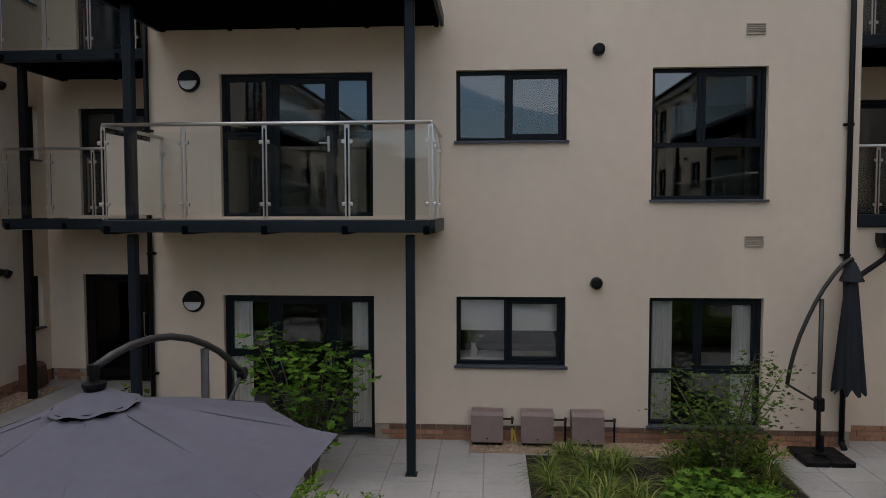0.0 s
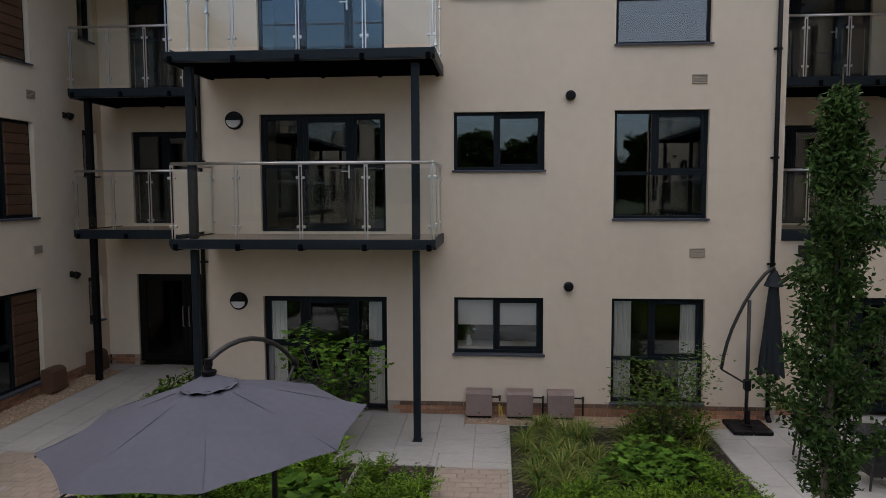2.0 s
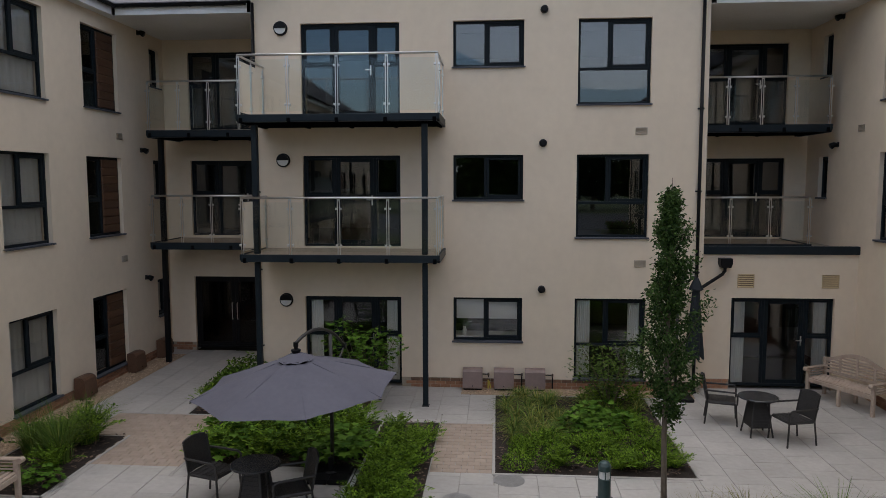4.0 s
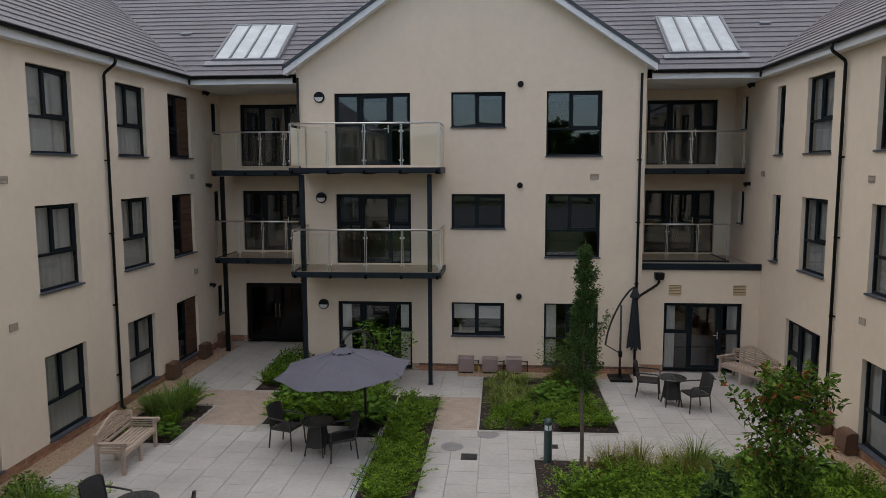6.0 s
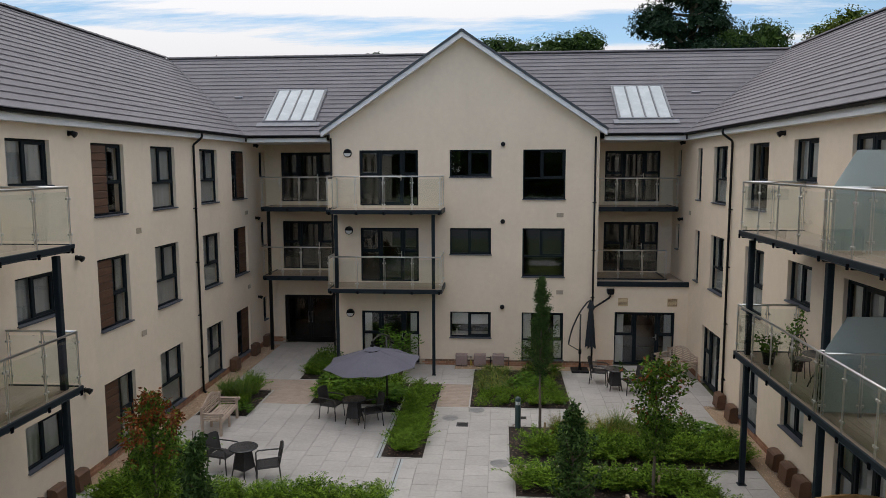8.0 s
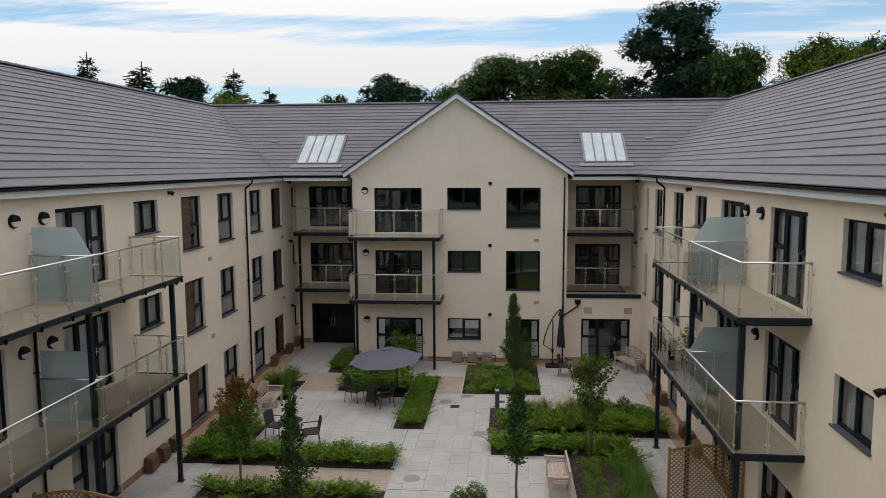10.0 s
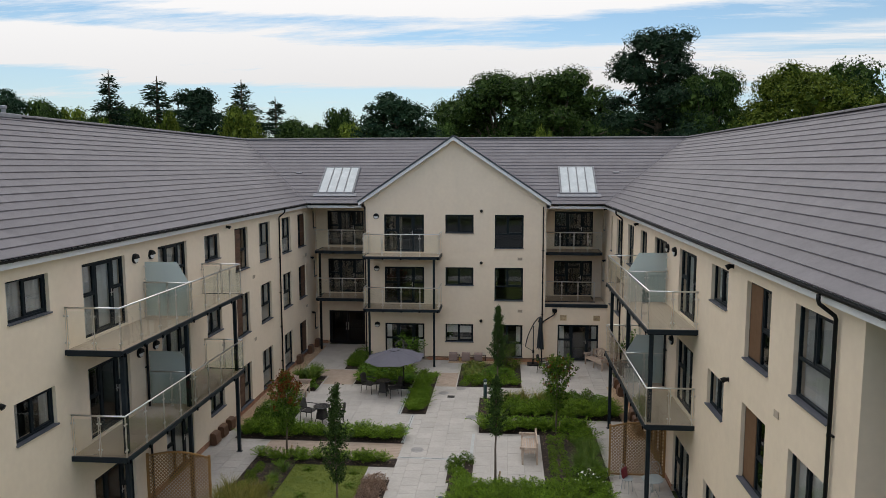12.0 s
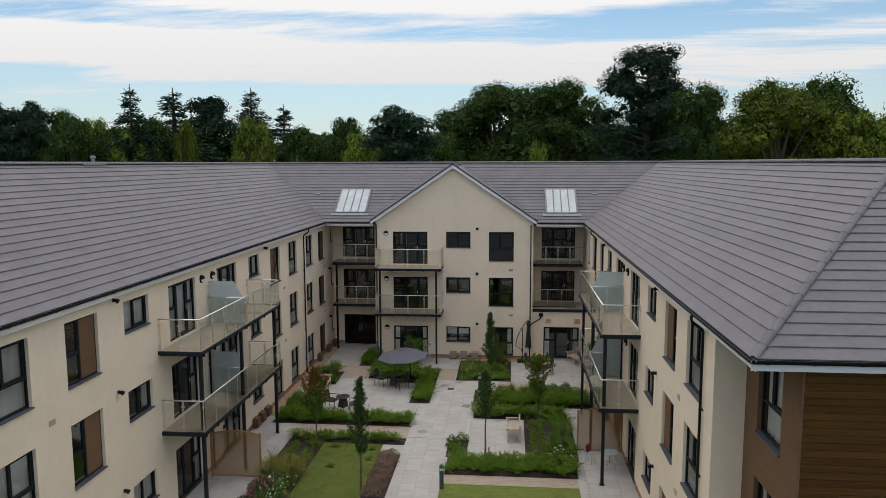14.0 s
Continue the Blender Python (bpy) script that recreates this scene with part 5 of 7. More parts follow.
def ferny_mesh(seed, radius=0.48, height=0.46, stems=34, mat=LEAF_FERNY, leaf=0.06):
    rng = random.Random(seed)
    s = Leaves()
    for i in range(stems):
        a, lean = rng.uniform(0, 2 * math.pi), rng.uniform(0.15, 1.0)
        out = Vector((math.cos(a), math.sin(a), 0))
        length, base = rng.uniform(0.7, 1.1), Vector((rng.uniform(-0.1, 0.1), rng.uniform(-0.1, 0.1), 0))
        side = out.cross(Vector((0, 0, 1)))
        n = 15
        for k in range(3, n):
            t = k / (n - 1) * length
            p = base + out * (radius * lean * t) + Vector((0, 0, height * (1.15 * t - 0.55 * lean * t * t)))
            for sg in (-1, 1):
                d = (out * 0.55 * lean + Vector((0, 0, 0.35)) + side * sg * 0.9 + rvec(rng) * 0.35)
                s.leaf(p, d, Vector((0, 0, 1)).cross(d) + rvec(rng) * 0.4, leaf * rng.uniform(0.9, 1.9), leaf * 0.55)
    return s.mesh("foliage", mat, fix=False)


def broad_mesh(seed, radius=0.42, height=0.48, n=120, size=0.12, mat=LEAF_BRIGHT):
    rng = random.Random(seed)
    s = Leaves()
    for i in range(n):
        a, r = rng.uniform(0, 2 * math.pi), radius * math.sqrt(rng.random())
        z = height * (0.35 + 0.65 * rng.random()) * math.sqrt(max(0.1, 1 - (r / radius) ** 2 * 0.8))
        out = Vector((math.cos(a), math.sin(a), 0))
        d = out * 0.9 + Vector((0, 0, rng.uniform(-0.5, 0.25))) + rvec(rng) * 0.3
        s.palm(out * r + Vector((0, 0, z)), d, out.cross(Vector((0, 0, 1))) + rvec(rng) * 0.25, size * rng.uniform(0.6, 1.15))
    return s.mesh("foliage", mat, fix=False)


def grass_mesh(seed, n=130, length=0.42, width=0.012, droop=0.9, spread=0.09, mat=BLADE):
    rng = random.Random(seed)
    s = Leaves()
    for i in range(n):
        a = rng.uniform(0, 2 * math.pi)
        out = Vector((math.cos(a), math.sin(a), 0))
        s.blade(out * spread * rng.random(), out, length * rng.uniform(0.55, 1.1), width, droop * rng.uniform(0.25, 1.1))
    return s.mesh("foliage", mat, fix=False)


def mound_mesh(seed, radius=0.36, height=0.34, n=620, size=0.055, mat=LEAF_MID):
    rng = random.Random(seed)
    s = Leaves()
    for i in range(n):
        v = rvec(rng)
        v.z = abs(v.z)
        k = rng.uniform(0.7, 1.05) * (1 + 0.18 * noise.noise(v * 2.3 + Vector((seed, 0, 0))))
        p = Vector((v.x * radius * k, v.y * radius * k, 0.03 + v.z * height * k))
        lie = v.cross(rvec(rng)) + v * 0.45 + rvec(rng) * 0.35
        s.leaf(p, lie, v.cross(lie) + rvec(rng) * 0.35, size * rng.uniform(0.7, 1.4), size * 0.6)
    return s.mesh("foliage", mat, fix=False)


plant_rng = random.Random(11)
plant_store = {}


def plant(kind, x, y, scale=1.0, z=0.0):
    """Sets one plant of a kind; each kind has three shapes."""
    specs = {
        "ferny": ("groundcover_shrub", "bright green feathery low shrub in the planting bed", "shrub", lambda k: [(ferny_mesh(20 + k, 0.56, 0.46, 44, leaf=0.05), LEAF_FERNY)]),
        "broad": ("broadleaf_shrub", "bright green shrub with large lobed leaves", "shrub", lambda k: [(broad_mesh(30 + k), LEAF_BRIGHT)]),
        "sedge": ("sedge_clump", "green and yellow sedge clump in bark mulch", "ornamental grass", lambda k: [(grass_mesh(40 + k, 54, 0.44, 0.028, 1.25, 0.06), BLADE), (grass_mesh(45 + k, 44, 0.44, 0.026, 1.25, 0.06, BLADE_TAN), BLADE_TAN)]),
        "tallgrass": ("tall_grass_clump", "tall arching green ornamental grass", "ornamental grass", lambda k: [(grass_mesh(50 + k, 260, 1.0, 0.014, 0.75, 0.16), BLADE), (grass_mesh(55 + k, 40, 0.8, 0.012, 0.7, 0.15, BLADE_TAN), BLADE_TAN)]),
        "tangrass": ("tan_grass_clump", "tan and green feathery grass clump in a bed", "ornamental grass", lambda k: [(grass_mesh(60 + k, 240, 0.66, 0.013, 0.8, 0.14, BLADE_OLIVE), BLADE_OLIVE), (grass_mesh(65 + k, 60, 0.5, 0.012, 0.7, 0.12), BLADE)]),
        "lushgrass": ("green_grass_clump", "dense bright green arching grass clump", "ornamental grass", lambda k: [(grass_mesh(130 + k, 300, 0.72, 0.016, 0.95, 0.15), BLADE)]),
        "tuft": ("lawn_tuft", "lush dark green round tuft in the lawn", "grass", lambda k: [(grass_mesh(140 + k, 700, 0.075, 0.010, 0.8, 0.27, LEAF_MID), LEAF_MID)]),
        "mound": ("mound_shrub", "rounded green mound-shaped shrub", "shrub", lambda k: [(mound_mesh(70 + k, 0.34, 0.36, 820, 0.045, LEAF_FERNY), LEAF_FERNY)]),
        "bush": ("leafy_bush", "mid-green leafy bush in the planting bed", "shrub", lambda k: [(mound_mesh(80 + k, 0.42, 0.62, 900, 0.075), LEAF_MID)]),
        "heather": ("heather_clump", "reddish brown heather clump", "heather", lambda k: [(mound_mesh(90 + k, 0.26, 0.28, 420, 0.05, HEATHER), HEATHER)]),
        "white": ("white_flower_shrub", "green shrub with white flowers", "flowering shrub", lambda k: [(mound_mesh(100 + k, 0.36, 0.5, 620, 0.065, LEAF_MID), LEAF_MID), (mound_mesh(105 + k, 0.38, 0.55, 26, 0.10, PETAL_WHITE), PETAL_WHITE)]),
        "pink": ("pink_flower_shrub", "green shrub with pink and red flowers", "flowering shrub", lambda k: [(mound_mesh(110 + k, 0.38, 0.46, 620, 0.07, LEAF_DARK), LEAF_DARK), (mound_mesh(115 + k, 0.40, 0.50, 70, 0.10, PETAL_PINK), PETAL_PINK)]),
    }
    name, label, cat, make = specs[kind]
    k = plant_rng.randrange(3)
    m = pose(x, y, z, plant_rng.uniform(-5, 5), plant_rng.uniform(-5, 5), plant_rng.uniform(0, 360)) @ Matrix.Diagonal((scale * plant_rng.uniform(0.9, 1.15), scale * plant_rng.uniform(0.9, 1.15), scale * plant_rng.uniform(0.85, 1.15), 1))
    if (kind, k) not in plant_store:
        t = thing(name, Matrix(), label, cat, "planting")
        for i, (me, mt) in enumerate(make(k)):
            o = part(("foliage", "blossom" if kind in ("white", "pink") else "dry_foliage")[i], me, mt, t)
            if i == 1:
                o["kind"] = "stuff"
        plant_store[kind, k] = t
        t.matrix_basis = m
        return t
    src = plant_store[kind, k]
    t = copy_thing(src, Matrix())
    t.matrix_basis = m
    return t


def fill(rect, kind, gap, scale=1.0, jitter=0.35, edge=0.1):
    """Plants over a rectangle at a rough spacing."""
    x0, x1, y0, y1 = rect
    nx, ny = max(1, round((x1 - x0 - 2 * edge) / gap)), max(1, round((y1 - y0 - 2 * edge) / gap))
    for i in range(nx):
        for j in range(ny):
            x = x0 + edge + (i + 0.5 + plant_rng.uniform(-jitter, jitter)) * (x1 - x0 - 2 * edge) / nx
            y = y0 + edge + (j + 0.5 + plant_rng.uniform(-jitter, jitter)) * (y1 - y0 - 2 * edge) / ny
            plant(kind if isinstance(kind, str) else plant_rng.choice(kind), x, y, scale * plant_rng.uniform(0.85, 1.15))


BEDS = [(-7.35, -5.75, -6.05, -3.5), (-5.2, -4.25, -2.2, -0.5), (-4.15, -1.25, -4.7, -2.35), (-1.2, -0.12, -8.77, -2.4), (0.95, 4.1, -4.75, -0.55), (2.13, 8.2, -8.95, -6.32),
        (2.25, 6.8, -10.74, -9.79), (4.68, 6.9, -15.41, -10.74), (1.4, 6.72, -17.11, -15.41), (1.3, 2.18, -15.41, -13.41), (-7.35, -5.65, -11.03, -8.8), (-7.35, -0.6, -12.08, -11.08),
        (-5.85, -0.62, -14.31, -13.51), (-5.85, -4.2, -19.81, -14.31), (-1.55, -0.62, -19.41, -15.31)]
# bed by the bench
fill((-7.2, -5.85, -5.0, -3.6), ["tallgrass", "tallgrass", "ferny"], 0.5, 1.0)
fill((-7.2, -5.8, -4.5, -3.55), "ferny", 0.5, 1.1)
fill((-7.2, -5.8, -6.0, -5.0), ["ferny", "sedge", "broad"], 0.5, 0.85)
fill((-5.15, -4.3, -2.15, -0.6), ["bush", "ferny"], 0.42, 0.95)
plant("bush", -4.45, -0.75, 1.25)
# bed under the open umbrella and the strip beside the path
fill((-4.1, -1.3, -3.8, -2.4), ["bush", "broad", "ferny"], 0.55, 1.05)
fill((-4.1, -1.3, -4.65, -3.7), ["broad", "broad", "ferny"], 0.42, 1.15)
fill((-1.15, -0.15, -8.7, -3.6), "ferny", 0.38, 0.84)
fill((-1.15, -0.1, -3.6, -2.9), "ferny", 0.40, 0.72)
# bed in front of the facade
fill((1.0, 2.4, -3.5, -0.6), "sedge", 0.35, 0.92)
fill((2.4, 4.0, -1.9, -0.65), ["sedge", "sedge", "ferny"], 0.38, 0.80)
fill((2.2, 3.5, -3.2, -1.8), "broad", 0.44, 0.78)
fill((3.2, 4.0, -3.2, -1.8), ["ferny", "broad"], 0.46, 0.62)
fill((1.0, 4.05, -4.7, -3.3), ["ferny", "ferny", "mound"], 0.42, 0.72)
# long bed on the right
fill((3.4, 8.1, -8.9, -7.5), "ferny", 0.40, 1.05)
fill((2.5, 4.3, -8.8, -7.8), "ferny", 0.5, 1.0)
fill((3.2, 6.2, -7.7, -6.5), ["tangrass", "tangrass", "tangrass", "ferny"], 0.42, 1.05)
fill((6.0, 8.0, -7.5, -6.4), ["tallgrass", "broad", "bush"], 0.55, 0.9)
plant("tallgrass", 5.1, -7.05, 1.0)
# beds round the small patio
fill((2.3, 6.7, -10.65, -9.84), "ferny", 0.38, 1.05)
fill((4.78, 5.72, -15.31, -10.84), "mound", 0.46, 0.54, 0.08)
fill((5.6, 6.85, -12.0, -10.84), "ferny", 0.42, 1.1)
fill((5.65, 6.85, -14.6, -11.8), ["tallgrass", "lushgrass", "lushgrass"], 0.42, 0.78)
fill((5.5, 6.8, -15.6, -14.4), ["bush", "white", "ferny"], 0.45, 0.85)
fill((1.45, 6.7, -17.06, -15.51), ["ferny", "ferny", "ferny", "mound"], 0.40, 0.86)
fill((1.35, 2.15, -15.41, -13.51), ["white", "white", "mound"], 0.42, 0.9)
# beds on the left
fill((-7.25, -5.75, -11.03, -8.9), ["bush", "ferny", "tallgrass"], 0.5, 0.95)
fill((-7.25, -0.65, -12.03, -11.12), "ferny", 0.42, 1.02)
fill((-7.2, -5.6, -11.98, -11.12), "ferny", 0.45, 1.2)
fill((-5.8, -0.7, -14.26, -13.56), "ferny", 0.42, 0.9)
fill((-5.8, -4.95, -17.01, -14.36), "mound", 0.44, 0.62, 0.18)
fill((-5.0, -4.2, -17.2, -14.36), ["lushgrass", "lushgrass", "ferny"], 0.42, 0.62)
fill((-5.8, -4.3, -18.6, -16.9), "tangrass", 0.42, 1.30)
fill((-5.8, -4.2, -19.71, -18.21), ["pink", "pink", "white"], 0.48, 1.0)
fill((-5.8, -4.0, -20.61, -19.61), ["broad", "white", "pink"], 0.5, 0.9)
fill((-1.5, -0.68, -19.31, -15.41), "heather", 0.34, 1.0)
# lush round tufts in the lawn
for tx, ty, ts in ((-3.60, -14.71, 1.0), (-1.95, -14.85, 1.05), (-1.90, -15.92, 0.8), (-3.32, -16.73, 1.0), (-1.90, -17.12, 0.85)):
    plant("tuft", tx, ty, ts)


def maple(x, y, height, spread, n, seed, leaf=0.075, mat=LEAF_BRIGHT):
    """An open many-stemmed shrub with lobed leaves in loose tiers."""
    rng = random.Random(seed)
    t = thing("maple_shrub", pose(x, y, 0), "open green many-stemmed shrub with lobed leaves", "shrub", "planting")
    s, stems = Leaves(), Shape()
    for i in range(11):
        a = i * 2.4 + rng.uniform(-0.5, 0.5)
        out = Vector((math.cos(a), math.sin(a), 0)) * spread * rng.uniform(0.25, 0.95)
        top = height * rng.uniform(0.62, 1.0)
        pts = [Vector((0, 0, 0)) + out * 0.05, out * 0.35 + Vector((0, 0, top * 0.45)), out * 0.75 + Vector((0, 0, top * 0.8)), out + Vector((0, 0, top))]
        stems.tube([tuple(p) for p in pts], 0.01, 5, radii=[0.014, 0.010, 0.007, 0.003])
        for j in range(n // 11):
            u = rng.uniform(0.22, 1.0) * 3
            k = min(2, int(u))
            p = pts[k].lerp(pts[k + 1], u - k) + Vector((rng.gauss(0, 0.13), rng.gauss(0, 0.13), rng.gauss(0, 0.05))) * (spread / 0.8)
            d = rvec(rng)
            d.z = d.z * 0.4 - 0.15
            s.palm(p, d, d.cross(Vector((0, 0, 1))) + rvec(rng) * 0.2, leaf * rng.uniform(0.6, 1.2))
    part("stem", stems, BARK, t)
    part("foliage", s.mesh("foliage", mat, fix=False), mat, t)


maple(-1.66, -1.75, 1.95, 0.82, 860, 3, 0.074)
maple(3.24, -1.50, 1.50, 0.95, 1700, 5, 0.044, LEAF_OLIVE)


def upright_tree(name, x, y, height, foot, width, n, seed, label, mat=LEAF_TREE, leaf=0.085, stake=True, tips=None, round_top=False):
    """A young tree: a thin trunk, steep limbs and many leaves in a narrow uneven crown."""
    rng = random.Random(seed)
    t = thing(name, pose(x, y, 0), label, "tree", "courtyard trees")
    wood = Shape()
    sway = [Vector((rng.gauss(0, 0.012), rng.gauss(0, 0.012), height * k / 6)) for k in range(7)]
    sway[0] = Vector((0, 0, -0.02))
    wood.tube([tuple(p) for p in sway], 0.03, 8, radii=[0.042, 0.038, 0.032, 0.026, 0.019, 0.011, 0.004])
    s, s2 = Leaves(), Leaves()
    limbs = 46
    for i in range(limbs):
        f = (i + rng.random()) / limbs
        z0 = foot + (height - foot) * f * 0.94
        env = ((0.5 + 0.5 * math.sin(math.pi / 2 * min(1, f / 0.28))) * (1 - 0.88 * max(0.0, (f - 0.24) / 0.76) ** 1.05)) if not round_top else math.sin(math.pi * (0.12 + 0.80 * f)) ** 0.6
        a = i * 2.4 + rng.uniform(-0.4, 0.4)
        out = Vector((math.cos(a), math.sin(a), 0))
        reach = width / 2 * env * rng.choice((0.6, 0.75, 0.9, 1.0, 1.28))
        rise = reach * rng.uniform(0.7, 1.7)
        rise = min(rise, max(0.08, height - 0.05 - z0))
        p0, p1, p2 = Vector((0, 0, z0)), Vector((0, 0, z0)) + out * reach * 0.55 + Vector((0, 0, rise * 0.4)), Vector((0, 0, z0)) + out * reach + Vector((0, 0, rise))
        wood.tube([tuple(p0), tuple(p1), tuple(p2)], 0.006, 5, radii=[0.010, 0.007, 0.003])
        for j in range(n // limbs):
            u = rng.uniform(0.18, 1.12)
            p = (p0.lerp(p1, u * 2) if u < 0.5 else p1.lerp(p2, u * 2 - 1)) + Vector((rng.gauss(0, 0.04), rng.gauss(0, 0.04), rng.gauss(0, 0.05)))
            d = out * 0.5 + rvec(rng) * 0.9 + Vector((0, 0, -0.15))
            tgt = s2 if tips and u > 0.75 and f > 0.25 and rng.random() < tips else s
            tgt.leaf(p, d, rvec(rng), leaf * rng.uniform(0.7, 1.3), leaf * 0.52)
    part("trunk", wood, BARK, t)
    part("crown", s.mesh("crown", mat, fix=False), mat, t)
    if s2.f:
        part("young_leaves", s2.mesh("young_leaves", LEAF_RED, fix=False), LEAF_RED, t, "reddish young leaves")["kind"] = "stuff"
    if stake:
        part("stake", Shape().cbox(0.10, 0.15, -0.025, 0.025, 0.0, 0.48, 0.008, pose(0, 0, 0, 0, 9, 40)), WOOD_STAKE, t, "short pale timber stake")
    return t


WOOD_STAKE = mk("stake_timber", (0.32, 0.22, 0.12), (0.42, 0.30, 0.18), 6, 0.8, 0.2, 40)
upright_tree("hornbeam_tree", 2.97, -7.30, 4.65, 1.72, 0.66, 12500, 1, "slender upright green tree with a thin grey trunk", leaf=0.052)
upright_tree("hornbeam_tree", -1.60, -18.8, 4.50, 1.4, 0.70, 6000, 2, "slender upright green tree with a thin grey trunk", leaf=0.072)
upright_tree("hornbeam_tree", 3.0, -15.45, 3.80, 1.7, 0.76, 3400, 7, "slender upright green tree with a thin grey trunk", leaf=0.080)
upright_tree("photinia_tree", 5.35, -10.55, 3.15, 0.9, 1.15, 3600, 4, "small round-headed tree with glossy leaves", LEAF_MID, 0.105, True, 0.14, True)
upright_tree("photinia_tree", -4.68, -13.80, 3.25, 1.05, 1.30, 7500, 6, "bushy conical tree with reddish young leaves", LEAF_MID, 0.085, True, 0.80)


# flowers in a vase behind the small ground floor window
fv_rng = random.Random(17)
fv = thing("flower_vase", pose(0.24, 0.40, 1.12), "white lilies with dark leaves in a glass vase", "flower vase")
part("vase", Shape().lathe([(0.04, 0.0), (0.055, 0.02), (0.05, 0.12), (0.035, 0.17), (0.045, 0.20), (0.03, 0.195)], 16), LAMP_WHITE, fv, smooth=True)
fv_leaf, fv_petal, fv_stem = Leaves(), Leaves(), Shape()
for i in range(9):
    a = i * 2.4
    tip = Vector((math.cos(a) * 0.13, math.sin(a) * 0.09, fv_rng.uniform(0.28, 0.52)))
    fv_stem.tube([(0, 0, 0.15), tuple(tip)], 0.004, 5)
    for k in range(7):
        fv_leaf.leaf(Vector((0, 0, 0.15)).lerp(tip, fv_rng.uniform(0.3, 1.0)), rvec(fv_rng) + Vector((0, 0, 0.3)), rvec(fv_rng), 0.10, 0.035)
    if i % 2:
        for k in range(6):
            fv_petal.leaf(tip, Vector((math.cos(k * 1.05), math.sin(k * 1.05) - 0.4, 0.5)), rvec(fv_rng), 0.065, 0.035)
part("stem", fv_stem, BARK, fv)
part("foliage", fv_leaf.mesh("foliage", LEAF_DARK, fix=False), LEAF_DARK, fv)
part("blossom", fv_petal.mesh("blossom", PETAL_WHITE, fix=False), PETAL_WHITE, fv, "white lily flowers")
solo("worktop", Shape().cbox(-0.02, 1.52, 0.32, 0.88, 1.08, 1.12, 0.006), CURTAIN, "pale kitchen worktop under the window", "worktop")
solo("kitchen_unit", Shape().cbox(-0.02, 1.52, 0.36, 0.86, -0.01, 1.08, 0.006), CURTAIN, "pale kitchen unit under the window", "kitchen unit")


# ---- woods beyond the roofs ----
def clump(s, rng, centre, radii, n, size, thin=0.6, flat=0.0):
    """A billow of foliage: leaves lie roughly along its rounded surface."""
    for i in range(n):
        v = rvec(rng)
        k = rng.uniform(0.72, 1.06)
        p = centre + Vector((v.x * radii[0], v.y * radii[1], v.z * radii[2])) * k
        face = Vector((v.x, v.y, v.z + 0.15)) if not flat else Vector((v.x * (1 - flat), v.y * (1 - flat), v.z + flat))
        along = face.cross(rvec(rng))
        if along.length < 0.05:
            continue
        d = along.normalized() + face * rng.uniform(-0.1, 0.5) + rvec(rng) * 0.45
        s.leaf(p, d, face.cross(along) + rvec(rng) * 0.4, size * rng.uniform(0.6, 1.3), size * thin)


